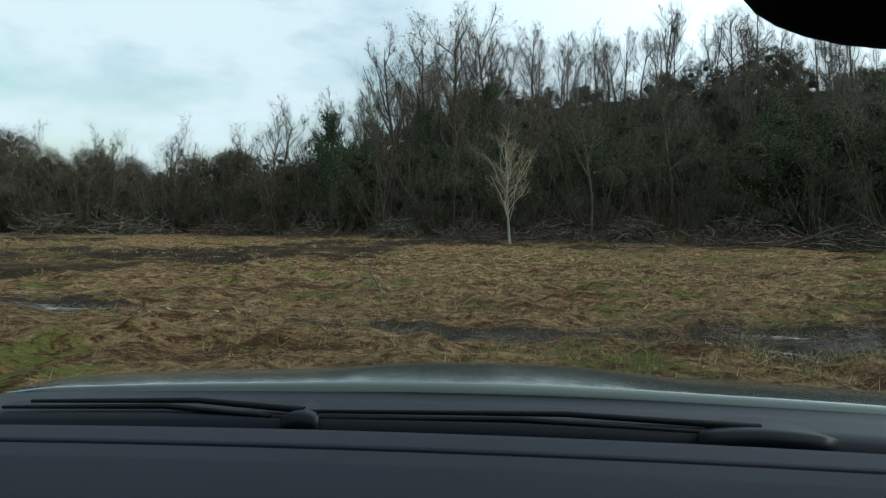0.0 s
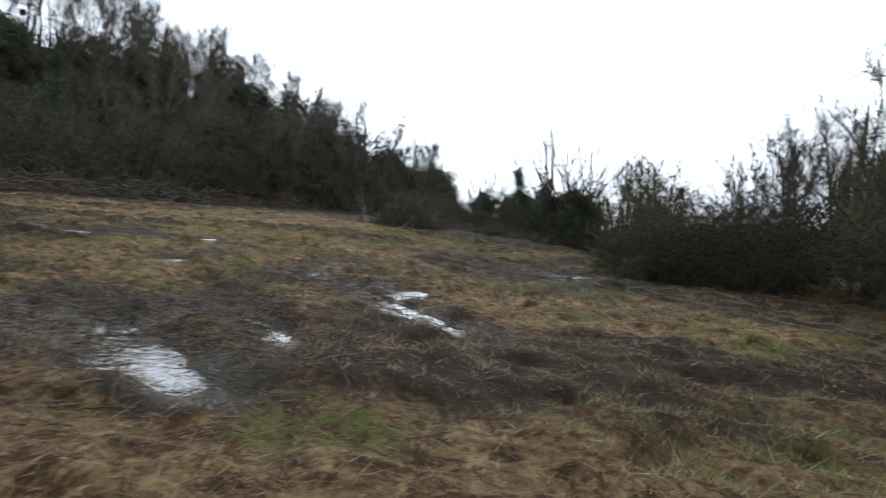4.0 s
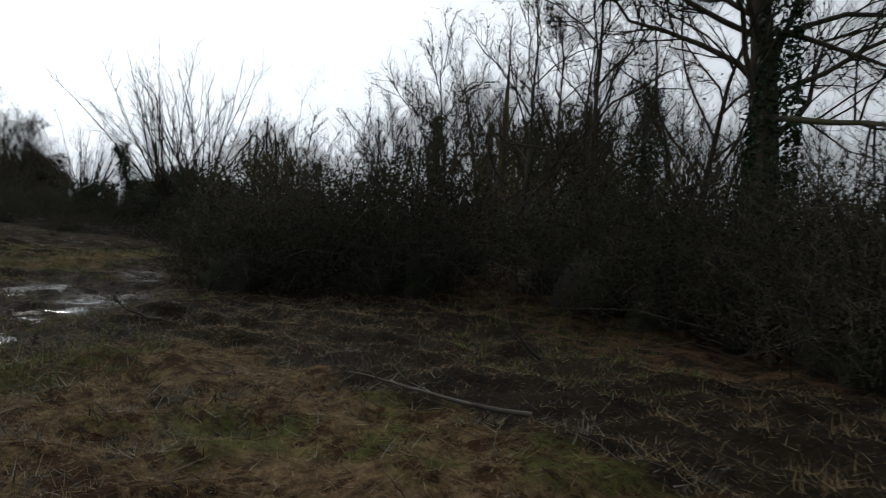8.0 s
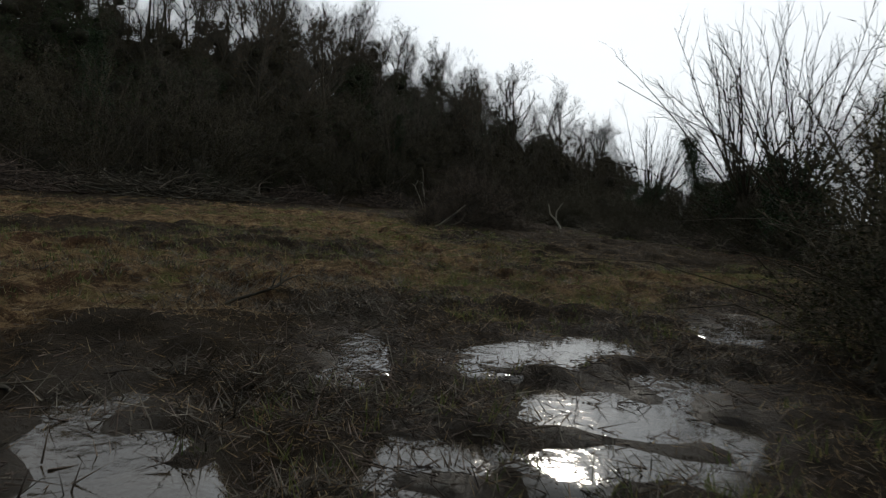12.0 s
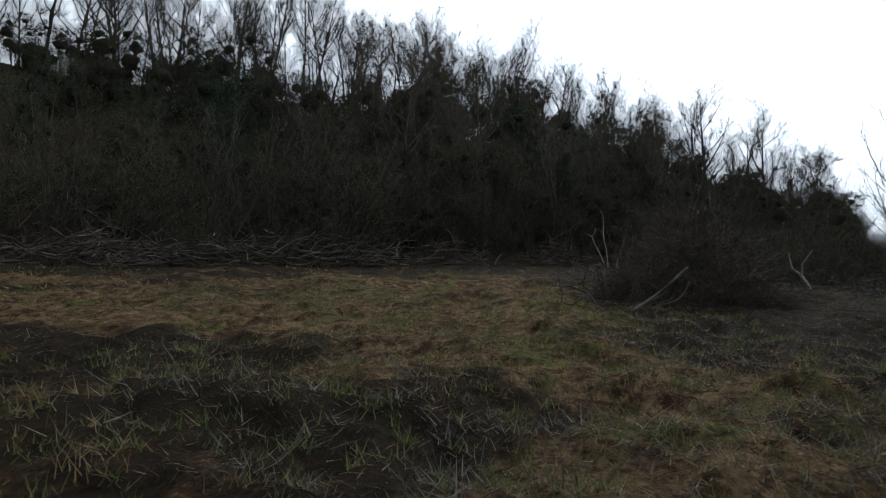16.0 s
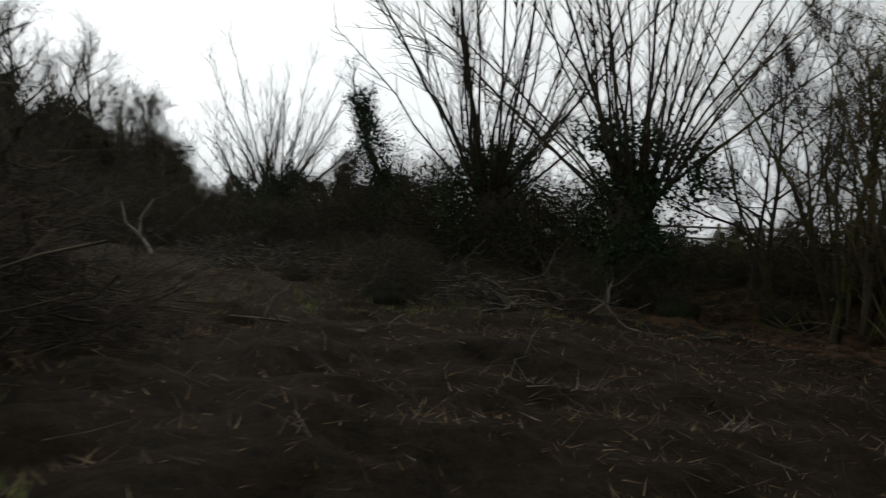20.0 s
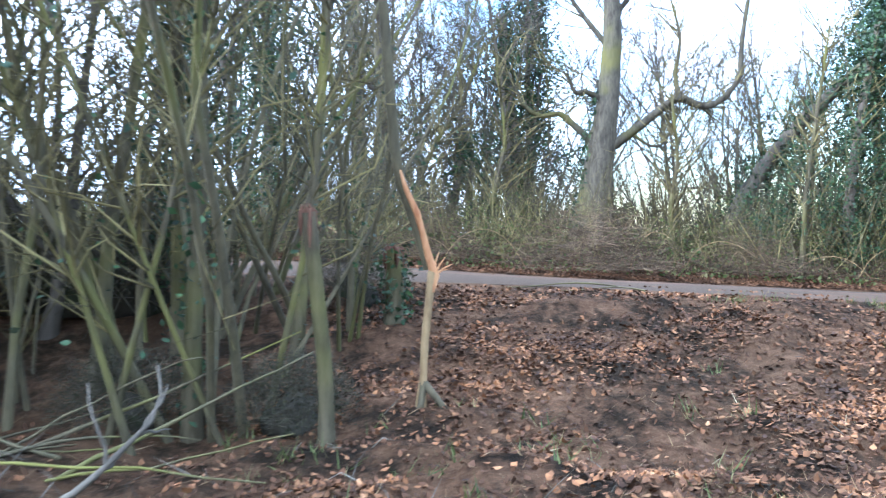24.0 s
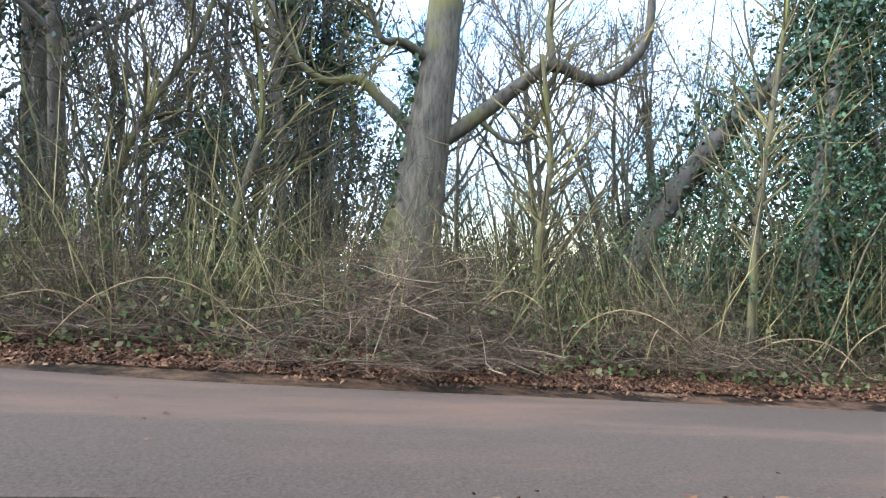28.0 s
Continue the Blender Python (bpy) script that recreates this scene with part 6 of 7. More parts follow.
def standing_trunk(x, y, high, r, seed, label, lean=(0.0, 0.0), mat=None, torn=False, ivy_leaves=0):
    """A mossy trunk beside the gateway, broken off or running up into twigs."""
    rng = np.random.RandomState(seed)
    e = thing("gateway_tree", label, "tree", "trunks beside the gateway", at=pose(x, y, float(land(x, y)) - 0.06))
    line = bend_line((0, 0, 0), (lean[0], lean[1], 1), high, 10, rng, 0.035, 0.0)
    part("trunk", Bits().tube(line, np.concatenate([[r * 1.5, r * 1.12], np.linspace(r, r * (0.95 if torn else 0.35), 8)]), 9, tip=not torn), mat or M_MOSSY, e, smooth=True)
    if torn:
        for k in range(13):
            a = k * 2.4
            p = line[-1] + np.array((math.cos(a), math.sin(a), 0)) * r * rng.uniform(0.2, 0.85) - (0, 0, 0.03)
            h = rng.uniform(0.03, 0.09)
            part("splinter", Bits().tube([p, p + (rng.normal(0, 0.006), 0.004, h * 0.6), p + (rng.normal(0, 0.012), 0, h)], (r * 0.26, r * 0.2, 0.002), 5), M_TORN, e, "torn red-brown wood")
        for k in range(4):
            a = k * 1.5 + 0.4
            side = np.array((math.cos(a), math.sin(a), 0)) * r * 0.92
            drop = rng.uniform(0.08, 0.3)
            part("torn_strip", Bits().tube([line[-1] + side - (0, 0, drop), line[-1] + side * 1.04 - (0, 0, drop * 0.5), line[-1] + side * 0.98 + (0, 0, 0.01)], (0.004, r * 0.3, r * 0.22), 5), M_TORN, e, "torn red-brown wood under the bark")
    else:
        tw = Bits()
        a, d = along(line, rng.uniform(0.2, 1, 50))
        mid, tip = tw.twigs(a, spray(rng, d, 0.9), rng.uniform(0.3, 1.5, 50), 0.011, rng, 0.5)
        f = rng.uniform(0.2, 1, (50, 1))
        tw.twigs(a + (tip - a) * f, spray(rng, tip - a, 0.8), rng.uniform(0.2, 0.7, 50), 0.006, rng, 0.5)
        tagged(part("crown", tw, M_TWIG_GREEN, e), kind="stuff")
    if ivy_leaves:
        a, d = along(line, rng.uniform(0.02, 1, ivy_leaves))
        tagged(part("ivy", Bits().leaves(a + rng.normal(size=a.shape) * (r * 1.1, r * 1.1, 0.05), 0.06, rng), M_IVY, e, "dark glossy ivy leaves"), kind="stuff")


standing_trunk(41.03, -14.0, 1.55, 0.05, 551, "mossy trunk snapped off at chest height beside the gateway", (0.02, 0.02), torn=True)
standing_trunk(40.52, -16.0, 0.72, 0.085, 552, "short torn stump wrapped in ivy beside the lane", torn=True, ivy_leaves=420)
for k, (x, y, r, lean) in enumerate(((41.95, -14.4, 0.055, (0.0, 0.05)), (42.75, -14.9, 0.05, (-0.06, 0.0)), (43.6, -14.5, 0.06, (0.08, 0.02)), (42.35, -15.7, 0.065, (0.03, 0.0)), (41.35, -15.3, 0.045, (-0.05, 0.0)), (44.5, -14.1, 0.05, (-0.1, 0.0)), (41.5, -14.6, 0.022, (-0.22, 0.1)), (42.2, -14.0, 0.02, (0.28, 0.0)), (42.4, -14.1, 0.02, (-0.3, 0.05)), (41.7, -14.2, 0.016, (0.35, 0.1)))):
    standing_trunk(x, y, 6.0 - 0.3 * (k % 4), r, 560 + k, "olive mossy trunk among the stems beside the gateway" if r > 0.04 else "thin leaning mossy stem beside the gateway", lean, ivy_leaves=(500, 0, 700, 900, 300, 600, 0, 0, 0, 0)[k])
rng = np.random.RandomState(580)
for k in range(26):
    x, y = rng.uniform(42.3, 45.6), rng.uniform(-14.2, -13.1)
    z = float(land(x, y))
    a, ln, up = rng.uniform(-0.5, 0.5) + (math.pi if k % 3 else 0), rng.uniform(0.7, 2.2), rng.uniform(0.05, 0.5)
    line = bend_line((x, y, z + 0.01), (math.cos(a), math.sin(a), up), ln, 8, rng, 0.09, -0.1)
    line[:, 2] = np.maximum(line[:, 2], land(line[:, 0], line[:, 1]) + 0.012)
    stick("fallen_stick", "thin mossy stick fallen across the foot of the stems", line, rng.uniform(0.008, 0.018), 0.004, (M_HAZEL, M_MOSSY, M_HAZEL)[k % 3], group="sticks fallen beside the gateway")
for k in range(12):
    x = 32.5 + k * 0.95 + rng.uniform(-0.3, 0.3)
    y = -21.0 + float(lane_off(x)) - rng.uniform(0, 0.4)
    line = bend_line((x, y, float(land(x, y, False))), (rng.normal(0, 0.7), 0.35, 1.3), rng.uniform(1.3, 2.1), 12, rng, 0.06, -2.9)
    line[:, 2] = np.maximum(line[:, 2], float(land(x, y, False)) + 0.02)
    stick("bramble_cane", "pale arching bramble cane beside the lane", line, 0.008, 0.003, M_TAN, group="arching canes beyond the lane", category="bramble")
for x, y, a, c, ln in ((38.6, -17.25, 0.2, 0, 1.3), (38.2, -16.9, 0.5, 0, 0.9)):
    z = float(land(x, y)) + 0.04
    stick("lane_stick", "thin brown stick lying beside the lane", np.array([(x + ln * (t - 0.5) * math.cos(a), y - ln * (t - 0.5) * math.sin(a), z + 0.03 * math.sin(5 * t)) for t in np.linspace(0, 1, 7)]), 0.01, 0.005, M_HAZEL, group="sticks beside the lane")

# ---- post and rail fence of the paddock beyond the lane ----
M_RAIL = bark("weathered_rail", (0.12, 0.11, 0.09), (0.3, 0.28, 0.24), (0.2, 0.2, 0.14), 0.6, 4.0)


def box_bits(x0, x1, y0, y1, z0, z1):
    v = [(x, y, z) for x in (x0, x1) for y in (y0, y1) for z in (z0, z1)]
    f = [(0, 1, 3), (0, 3, 2), (4, 6, 7), (4, 7, 5), (0, 4, 5), (0, 5, 1), (2, 3, 7), (2, 7, 6), (0, 2, 6), (0, 6, 4), (1, 5, 7), (1, 7, 3)]
    return Bits().add(v, f)


FX, FY = 46.0, -24.4
fz = float(land(FX + 8, FY, False))
fence = thing("rail_fence", "weathered two-rail wooden fence beyond the lane", "fence", at=pose(FX, FY, fz))
for k in range(11):
    part("post", box_bits(k * 1.9 - 0.05, k * 1.9 + 0.05, -0.05, 0.05, -0.6, 1.15), M_RAIL, fence)
    if k < 10:
        for z in (0.55, 0.98):
            part("rail", box_bits(k * 1.9 - 0.08, k * 1.9 + 1.95, 0.052, 0.09, z - 0.045, z + 0.045), M_RAIL, fence)

# ---- straw, grass and leaves on the ground ----
rng = np.random.RandomState(77)
WAY = np.array([(0.5, 0), (3, 2.5), (6, 1.5), (10, -1), (14, -3.6), (19, -4.6), (24, -3.8), (29, -2.6), (34, -1.6), (38, -3), (40, -7), (40.5, -11)])


def scatter(n, spread):
    k = rng.uniform(0, len(WAY) - 1.001, n)
    i = k.astype(int)
    p = WAY[i] + (WAY[i + 1] - WAY[i]) * (k - i)[:, None] + rng.normal(size=(n, 2)) * spread
    return p[:, 0], p[:, 1]


def field_only(x, y):
    return (y > -14.5) & (behind(x, y) < -1.5)


def blades(x, y, length, width, flat, mat, name, label, category, tall=0.0):
    """Single blades: thin triangles, lying (flat near 1) or upright."""
    n = len(x)
    a = rng.uniform(0, 6.28, n)
    up = np.abs(rng.normal(0, 1, n)) * (1 - flat) * 1.6 + 0.12 + tall
    d = np.stack([np.cos(a), np.sin(a), up], 1)
    d /= np.linalg.norm(d, axis=1)[:, None]
    side = np.stack([-np.sin(a), np.cos(a), rng.normal(0, 0.4, n)], 1)
    p = np.stack([x, y, land(x, y)], 1)
    v = np.stack([p - side * width[:, None], p + side * width[:, None], p + d * length[:, None]], 1)
    ob = new(name, mesh_of(name, (v.reshape(-1, 3), np.arange(3 * n).reshape(-1, 3)), mat))
    return tagged(ob, label, category, kind="stuff")


x, y = scatter(430000, 5.5)
wet = hollow(x, y) + 0.5 * smooth01(0.1, 0.7, wavy(x, y, 7.0, 21))
churned = smooth01(36, 40, x) * smooth01(-1.5, -4.0, y)
ok = field_only(x, y) & (rng.uniform(size=len(x)) > wet * 1.1) & (rng.uniform(size=len(x)) > 0.75 * churned) & (wavy(x, y, 1.1, 41) > rng.uniform(-1.1, 0.5, len(x)))
x, y = x[ok], y[ok]
blades(x, y, rng.uniform(0.04, 0.16, len(x)), rng.uniform(0.0016, 0.0042, len(x)), 0.8, M_STRAW, "straw", "cut dry straw lying over the mown field", "straw")
x, y = scatter(16000, 9.0)
ok = field_only(x, y) & (hollow(x, y) < 0.5) & (wavy(x, y, 2.6, 43) > 0.05)
x, y = np.repeat(x[ok], 9), np.repeat(y[ok], 9)
x, y = x + rng.normal(0, 0.05, len(x)), y + rng.normal(0, 0.05, len(x))
blades(x, y, rng.uniform(0.06, 0.17, len(x)), rng.uniform(0.003, 0.007, len(x)), 0.3, M_GRASS, "grass", "tufts of short green winter grass", "grass", 0.3)
x, y = scatter(6000, 12.0)
ok = field_only(x, y) & (hollow(x, y) < 0.7) & (wavy(x, y, 3.4, 47) > 0.1) & (rng.uniform(size=len(x)) > 0.75 * smooth01(36, 40, x) * smooth01(-1.5, -4.0, y))
x, y = np.repeat(x[ok], 14), np.repeat(y[ok], 14)
x, y = x + rng.normal(0, 0.07, len(x)), y + rng.normal(0, 0.07, len(x))
blades(x, y, rng.uniform(0.08, 0.24, len(x)), rng.uniform(0.002, 0.005, len(x)), 0.45, M_STRAW, "dead_grass", "matted tufts of dead tan grass", "grass", 0.1)
n = 2200
x, y = 26 + rng.normal(0, 6, n), -2.8 + rng.normal(0, 2.8, n)
ok = field_only(x, y) & (hollow(x, y) < 0.6) & (wavy(x, y, 1.7, 48) > -0.1)
x, y = np.repeat(x[ok], 14), np.repeat(y[ok], 14)
x, y = x + rng.normal(0, 0.09, len(x)), y + rng.normal(0, 0.09, len(x))
blades(x, y, rng.uniform(0.1, 0.3, len(x)), rng.uniform(0.003, 0.006, len(x)), 0.7, M_BRUSH, "flattened_straw", "wet flattened straw round the puddles", "straw", 0.05)
n = 34000
x, y = rng.uniform(-25, 62, n), rng.uniform(9, 46, n)
ok = field_only(x, y) & (wavy(x, y, 2.2, 49) > 0.05)
x, y = x[ok], y[ok]
blades(x, y, rng.uniform(0.08, 0.2, len(x)), rng.uniform(0.012, 0.03, len(x)), 0.7, M_STRAW, "far_stubble", "dry stubble over the far side of the field", "grass")
# broken pale stalks near the hedge and heap
n = 3000
k = rng.randint(0, 4, n)
cx, cy, sx_, sy_ = np.array((27, 43, 20, 44.0))[k], np.array((-3.5, -7, -7.5, -12.0))[k], np.array((4, 4, 5, 3.0))[k], np.array((2.4, 3, 2.2, 2.0))[k]
x, y = cx + rng.normal(size=n) * sx_, cy + rng.normal(size=n) * sy_
ok = field_only(x, y)
x, y = x[ok], y[ok]
b = Bits()
b.twigs(np.stack([x, y, land(x, y)], 1), np.stack([rng.normal(size=len(x)), rng.normal(size=len(x)), np.abs(rng.normal(0.1, 0.5, len(x)))], 1), rng.uniform(0.06, 0.4, len(x)), rng.uniform(0.002, 0.005, len(x)), rng, 0.6)
tagged(new("broken_stalks", mesh_of("broken_stalks", b, M_BRUSH)), "broken pale plant stalks strewn over the mud", "stalks", kind="stuff")
# leaf litter along hedge and lane
n = 230000
x, y = rng.uniform(8, 52, n), rng.uniform(-23, -8.5, n)
x[: n // 2] = rng.uniform(31, 46, n // 2)
y[: n // 4] = -20.7 - np.abs(rng.normal(0, 0.45, n // 4)) + lane_off(x[: n // 4])
off = lane_off(x)
lane = (y - off < LANE_NEAR - 0.2) & (y - off > LANE_FAR + 0.15)
keep = (rng.uniform(size=n) < np.where(lane, 0.012, smooth01(-8.5, -13, y))) & ((wavy(x, y, 1.3, 51) + 0.5 * wavy(x, y, 0.35, 52) > rng.uniform(-0.1, 1.0, n)) | ((np.arange(n) < n // 4) & (rng.uniform(size=n) < 0.4)))
near = ((x > 33) & (x < 44)) | (rng.uniform(size=n) < 0.5)
x, y = x[keep & near], y[keep & near]
at = np.stack([x, y, land(x, y) + np.where((y - lane_off(x) < LANE_NEAR) & (y - lane_off(x) > LANE_FAR), 0.055, 0.02)], 1)
tagged(new("leaf_litter", mesh_of("leaf_litter", Bits().leaves(at, 0.05, rng, 0.55), M_LITTER)), "fallen brown and orange leaves along hedge and lane", "leaves", kind="stuff")
# drifts of orange leaves and grass on the bank between field and lane
n = 15000
hx, hy = rng.uniform(33.5, 41.6, 60), rng.uniform(-17.4, -12.8, 60)
k = rng.randint(0, 60, n)
x, y = hx[k] + rng.normal(0, 0.34, n), hy[k] + rng.normal(0, 0.2, n)
ok = (y - lane_off(x) > LANE_NEAR + 0.1) & (y < -12.3)
x, y = x[ok], y[ok]
tagged(new("bank_leaves", mesh_of("bank_leaves", Bits().leaves(np.stack([x, y, land(x, y) + 0.012], 1), 0.055, rng, 0.5), M_RUST)), "drifts of wet orange leaves on the bank by the lane", "leaves", kind="stuff")
n = 700
x, y = 35.3 + rng.normal(0, 1.0, n), -15.2 + rng.normal(0, 0.8, n)
ok = (y - lane_off(x) > LANE_NEAR + 0.15) & (wavy(x, y, 0.9, 55) > -0.15)
x, y = np.repeat(x[ok], 12), np.repeat(y[ok], 12)
x, y = x + rng.normal(0, 0.05, len(x)), y + rng.normal(0, 0.05, len(x))
blades(x, y, rng.uniform(0.06, 0.2, len(x)), rng.uniform(0.003, 0.006, len(x)), 0.35, M_GRASS, "bank_grass", "tufts of green grass on the bank by the lane", "grass", 0.25)
# soaked stalks in the puddles
n = 26000
k = rng.randint(0, len(HOLLOWS), n)
hol = np.array(HOLLOWS)[k]
u, w = rng.normal(size=n) * hol[:, 2] * 0.9, rng.normal(size=n) * hol[:, 3] * 1.3
x = hol[:, 0] + u * np.cos(hol[:, 4]) - w * np.sin(hol[:, 4])
y = hol[:, 1] + u * np.sin(hol[:, 4]) + w * np.cos(hol[:, 4])
b = Bits()
b.spikes(np.stack([x, y, land(x, y) + 0.03], 1), np.stack([rng.normal(size=n), rng.normal(size=n), rng.normal(0.15, 0.3, n)], 1), rng.uniform(0.06, 0.26, n), rng.uniform(0.003, 0.007, n), rng)
tagged(new("drowned_straw", mesh_of("drowned_straw", b, M_RED_BRUSH)), "dark soaked stalks lying in the puddles", "straw", kind="stuff")

# ---- the car from which the field is seen, as it stands at the start ----
def paint(name, col, rough, metal, coat=0.0):
    m, n, l, b = material(name, rough, metal, 0.5 if metal else 0.18)
    o = object_space(n)
    l.new(blend(n, l, step_of(n, l, noise_of(n, l, 5.0, 6, 0.7, o), 0.45, 0.8), col, tuple(0.75 * v for v in col)), b.inputs["Base Color"])
    b.inputs["Coat Weight"].default_value = coat
    bump_of(n, l, b, noise_of(n, l, 260.0, 2, 0.5, o), 0.12 if coat == 0 else 0.01, 0.002)
    return m


M_PAINT = paint("pale_green_metallic_paint", (0.05, 0.062, 0.055), 0.2, 0.5, 0.3)
M_DASH = paint("grained_grey_dashboard", (0.009, 0.0105, 0.019), 0.75, 0.0)
M_BLACK = paint("black_rubber_and_plastic", (0.006, 0.006, 0.007), 0.7, 0.0)
M_WIPER = paint("satin_grey_plastic", (0.006, 0.008, 0.012), 0.5, 0.0)
M_RIM = paint("alloy_wheel_grey", (0.4, 0.4, 0.41), 0.35, 0.9)
mg, gn, gl, gb = material("mirror_glass", 0.03, 1.0)
gb.inputs["Base Color"].default_value = (0.8, 0.82, 0.83, 1)


def slab(grid, thick):
    """A curved sheet of the grid's points with a thickness downwards."""
    g = np.asarray(grid, float)
    a, c = g.shape[:2]
    top, low = g.reshape(-1, 3), g.reshape(-1, 3) - np.array(thick)
    i = np.arange(a * c).reshape(a, c)
    q = np.stack([i[:-1, :-1], i[1:, :-1], i[1:, 1:], i[:-1, 1:]], -1).reshape(-1, 4)
    f = [q[:, [0, 1, 2]], q[:, [0, 2, 3]], q[:, [0, 2, 1]] + a * c, q[:, [0, 3, 2]] + a * c]
    ring = np.concatenate([i[:, 0], i[-1, 1:], i[-2::-1, -1], i[0, -2:0:-1]])
    nxt = np.roll(ring, -1)
    f += [np.stack([ring, ring + a * c, nxt], 1), np.stack([nxt, ring + a * c, nxt + a * c], 1)]
    return Bits().add(np.vstack([top, low]), np.concatenate(f))


def grid_of(fn, us, vs):
    return np.array([[fn(u, v) for v in vs] for u in us])


CAR_TURN = radians(-10.5)
CAR = pose(0.53 + 0.05 * math.cos(CAR_TURN), -0.54 + 0.05 * math.sin(CAR_TURN), 0.12, 0, 0, -10.5)
car = thing("estate_car", "muddy pale green car standing on the field, seen from its dashboard", "car", at=CAR)
uu = np.linspace(-1, 1, 33)


def seat_view(x, y, z):
    """Brings the front of the car to its true distance from the driver's eye."""
    return (x, 0.76 * y, 1.376 - 0.76 * (1.376 - z))


bonnet_z = lambda x, y: 0.985 - 0.075 * ((y - 1.57) / 0.55) ** 1.6 - 0.035 * x * x + 0.022 * math.exp(-((x + 0.09) / 0.3) ** 4) * min(1.0, (y - 1.57) / 0.3)
part("bonnet", slab(grid_of(lambda u, y: seat_view(0.95 * u, y - 0.06 * u * u, bonnet_z(0.95 * u, y)), uu, np.linspace(1.57, 2.46, 16)), (0, 0, 0.03)), M_PAINT, car, "pale metallic bonnet", True)
part("cowl", slab(grid_of(lambda u, y: seat_view(0.95 * u, y - 0.06 * u * u, 0.955 + 0.02 * (y - 1.4) / 0.16 - 0.02 * u * u), uu, (1.4, 1.45, 1.5, 1.56)), (0, 0, 0.05)), M_WIPER, car, "dark plastic scuttle", True)
# black sheet put where only deep shadow fills the gap before the scuttle
part("gap_shadow_sheet", slab(grid_of(lambda u, y: seat_view(0.95 * u, y - 0.06 * u * u, 0.86), uu, (1.0, 1.2, 1.42)), (0, 0, 0.03)), M_BLACK, car, "black sheet painted in for the shadowed gap under the windscreen", True)
dash = part("dashboard", slab(grid_of(lambda u, y: seat_view(0.9 * u, y - 0.05 * u * u, 1.118 - 0.018 * (y - 0.33) / 0.47 - 0.012 * u * u), uu, np.linspace(0.4, 0.795, 8)), (0, 0, 0.3)), M_DASH, car, "grained blue-grey dashboard", True)
part("dash_lip", slab(grid_of(lambda u, y: seat_view(0.9 * u, y - 0.05 * u * u, 1.1 - 0.05 * (y - 0.8) / 0.23 - 0.012 * u * u), uu, np.linspace(0.81, 1.03, 6)), (0, 0, 0.2)), M_DASH, dash, "upper lip of the dashboard", True)
for x0, x1, wide in ((0.33, -0.4, 0.1), (-0.38, -0.85, 0.03)):
    w = thing("windscreen_wiper", "grey windscreen wiper resting on the scuttle", "")
    w.parent = car
    part("wiper_arm", Bits().tube([seat_view(x0, 1.42, 0.965), seat_view(x0 + (x1 - x0) * 0.4, 1.44, 0.972), seat_view(x1, 1.42, 0.962)], (0.006, 0.005, 0.003), 8), M_BLACK, w, smooth=True)
    part("wiper_blade", Bits().tube([seat_view(x0 - 0.05, 1.4, 0.955), seat_view(x0 + (x1 - x0) * 0.5, 1.42, 0.962), seat_view(x1 - 0.04, 1.4, 0.952)], (0.004, 0.005, 0.003), 6), M_BLACK, w, smooth=True)
    part("wiper_pivot", slab(grid_of(lambda u, v: seat_view(x0 + wide * u * (1 - 0.3 * v), 1.38 + 0.1 * v, 0.968 - 0.01 * u * u), np.linspace(-1, 1, 9), np.linspace(0, 1, 5)), (0, 0, 0.03)), M_WIPER, w, "grey plastic pivot cover", True)
mirror = thing("rear_view_mirror", "black rear-view mirror housing at the roof edge", "")
mirror.parent = car
bm = bmesh.new()
bmesh.ops.create_uvsphere(bm, u_segments=28, v_segments=14, radius=1.0)
bmesh.ops.scale(bm, vec=(0.125, 0.028, 0.05), verts=bm.verts)
bmesh.ops.translate(bm, vec=(0.235, 0.529, 1.55), verts=bm.verts)
for f in bm.faces:
    f.smooth = True
part("housing", bm, M_BLACK, mirror)
part("stalk", Bits().tube([(0.24, 0.529, 1.59), (0.2, 0.54, 1.62), (0.17, 0.55, 1.645)], (0.014, 0.013, 0.018), 8), M_BLACK, mirror, smooth=True)
part("roof", slab(grid_of(lambda u, y: (0.62 * u, y - 0.06 * u * u, 1.68 - 0.05 * u * u - 0.03 * ((y + 0.7) / 1.2) ** 2), uu, np.linspace(-2.2, 0.52, 14)), (0, 0, 0.035)), M_PAINT, car, "", True)
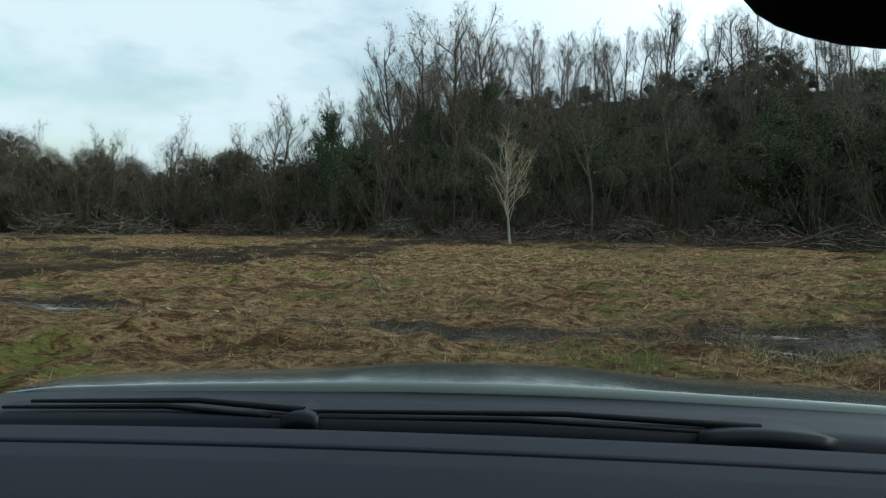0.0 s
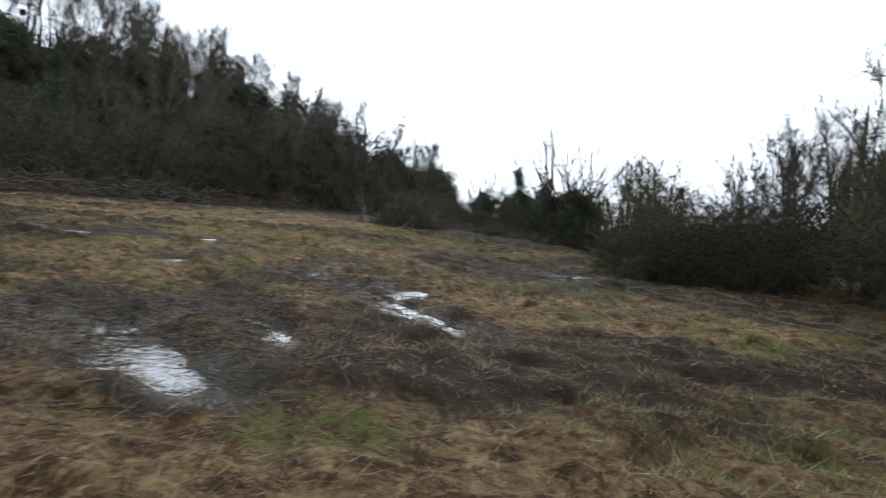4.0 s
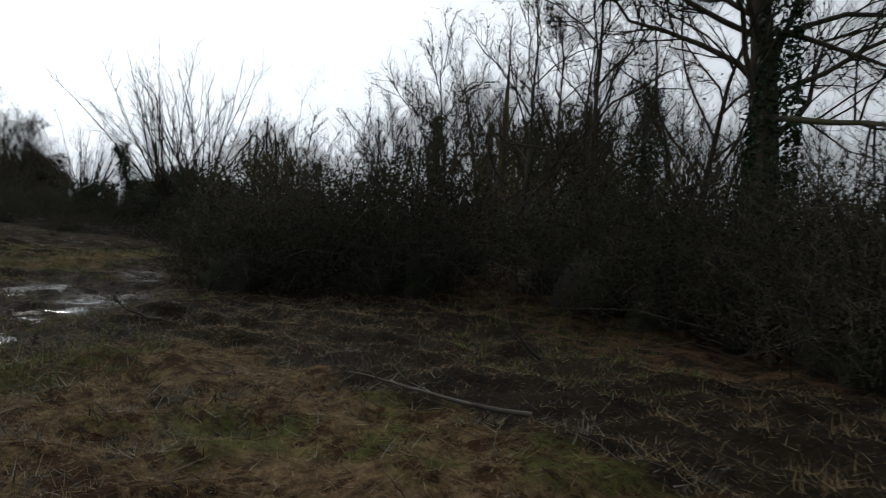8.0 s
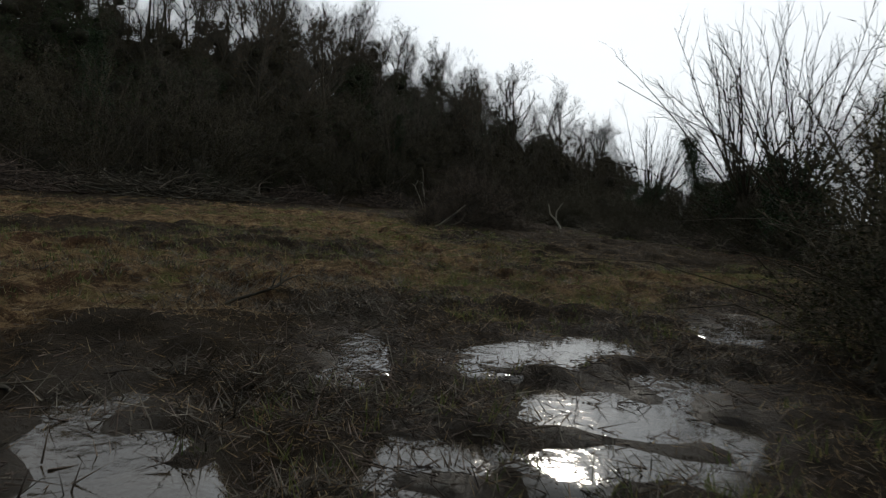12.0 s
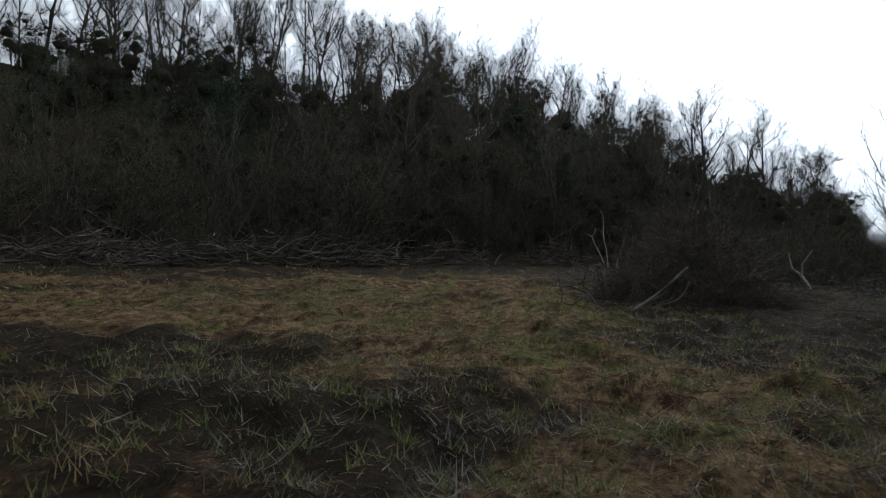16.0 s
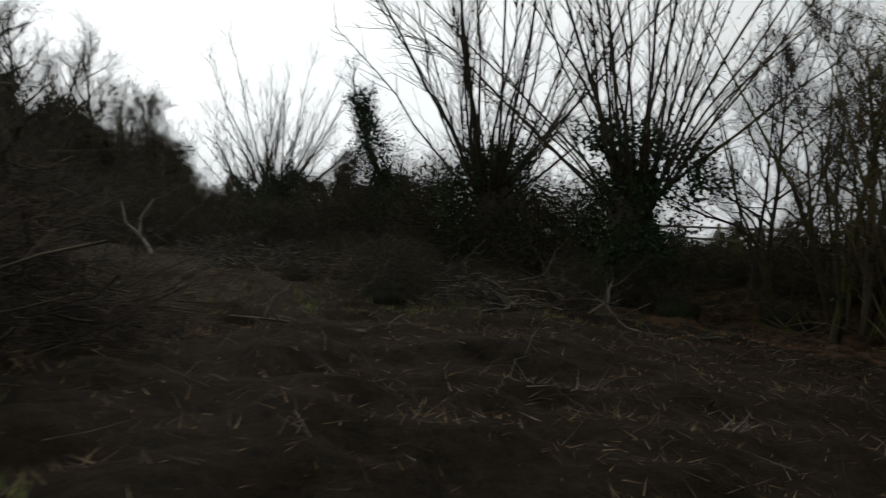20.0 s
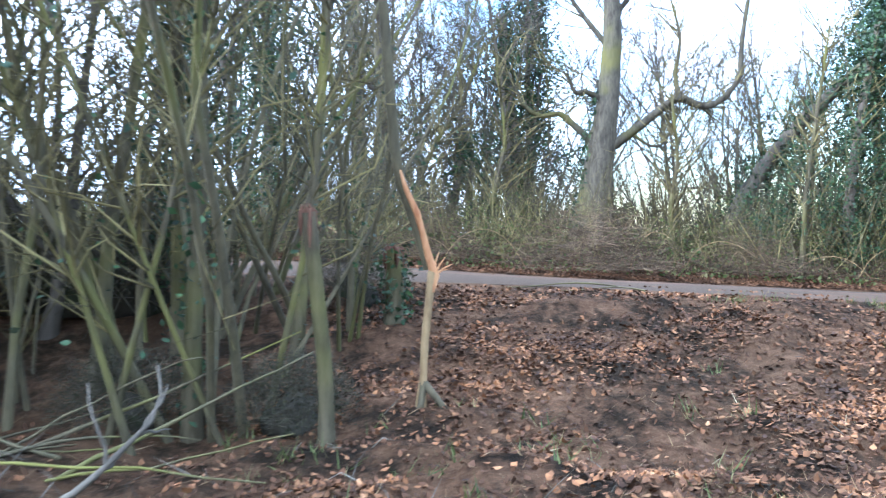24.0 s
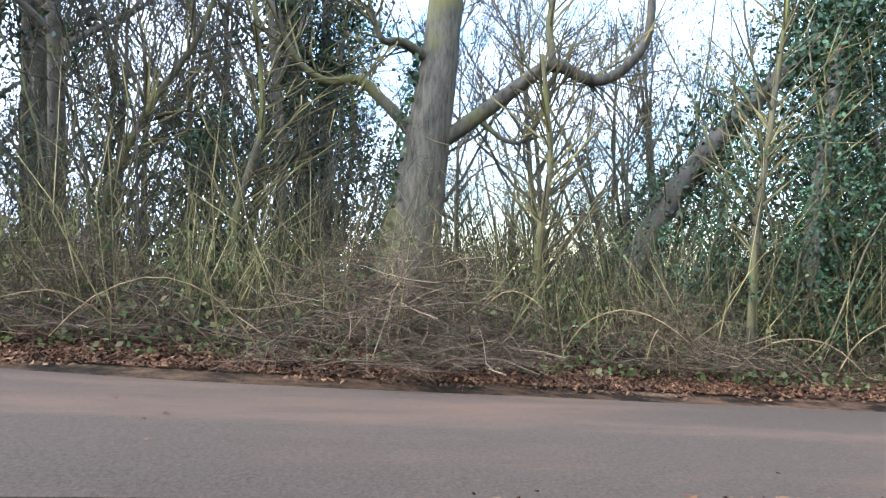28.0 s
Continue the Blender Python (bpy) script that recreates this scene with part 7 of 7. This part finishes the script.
for s in (-1, 1):
    part("pillar", Bits().tube([(0.9 * s, 0.92, 0.96), (0.78 * s, 0.68, 1.34), (0.63 * s, 0.44, 1.63)], (0.045, 0.04, 0.035), 8), M_PAINT, car, smooth=True)
    part("pillar", Bits().tube([(0.83 * s, -0.55, 0.95), (0.74 * s, -0.6, 1.35), (0.62 * s, -0.62, 1.63)], (0.045, 0.04, 0.035), 8), M_PAINT, car, smooth=True)
    part("pillar", Bits().tube([(0.83 * s, -2.3, 0.95), (0.74 * s, -2.25, 1.35), (0.6 * s, -2.15, 1.6)], (0.06, 0.05, 0.045), 8), M_PAINT, car, smooth=True)
    prof = lambda t, y: (s * (0.86 + 0.05 * math.sin(math.pi * t) - 0.08 * t * t - 0.1 * max(0, (y - 1.4) / 0.5) ** 2), y, 0.3 + t * (0.71 - 0.12 * max(0, (y - 0.9)) ** 2))
    part("side_panel", slab(grid_of(prof, np.linspace(0, 1, 9), np.linspace(-2.35, 1.82, 24)), (0.05 * s, 0, 0)), M_PAINT, car, "", True)
    for y in (-1.55, 1.25):
        wheel = thing("wheel", "muddy black car wheel with grey rim", "")
        wheel.parent = car
        wheel.matrix_basis = pose(0.84 * s, y, 0.32)
        ring = [(0.3 + r * math.cos(a), r * 1.1 * math.sin(a)) for r in (0.09,) for a in np.linspace(0, 2 * math.pi, 11)[:-1]]
        k = 28
        v = np.array([(w_ * 1.0, rr * math.cos(t), rr * math.sin(t)) for t in np.arange(k) * 2 * math.pi / k for rr, w_ in ring])
        i = np.arange(k * 10).reshape(k, 10)
        q = np.stack([i, np.roll(i, -1, 0), np.roll(np.roll(i, -1, 0), -1, 1), np.roll(i, -1, 1)], -1).reshape(-1, 4)
        v[:, 1:] *= 0.345 / 0.39
        part("tyre", Bits().add(v, np.concatenate([q[:, [0, 1, 2]], q[:, [0, 2, 3]]])), M_BLACK, wheel, smooth=True)
        part("rim", Bits().tube([(-0.07, 0, 0), (-0.03, 0, 0), (0.03, 0, 0), (0.07, 0, 0)], (0.16, 0.2, 0.2, 0.16), 24), M_RIM, wheel)
part("bumper", slab(grid_of(lambda u, t: (0.84 * u, 1.98 - 0.24 * u * u - 0.08 * t, 0.3 + 0.52 * t), uu, np.linspace(0, 1, 6)), (0, 0.06, 0)), M_PAINT, car, "", True)
part("tailgate", slab(grid_of(lambda u, t: (0.82 * u, -2.42 + 0.1 * u * u, 0.35 + 0.62 * t), uu, np.linspace(0, 1, 6)), (0, -0.05, 0)), M_PAINT, car, "", True)
part("floor_pan", box_bits(-0.8, 0.8, -2.3, 1.6, 0.26, 0.3), M_BLACK, car)
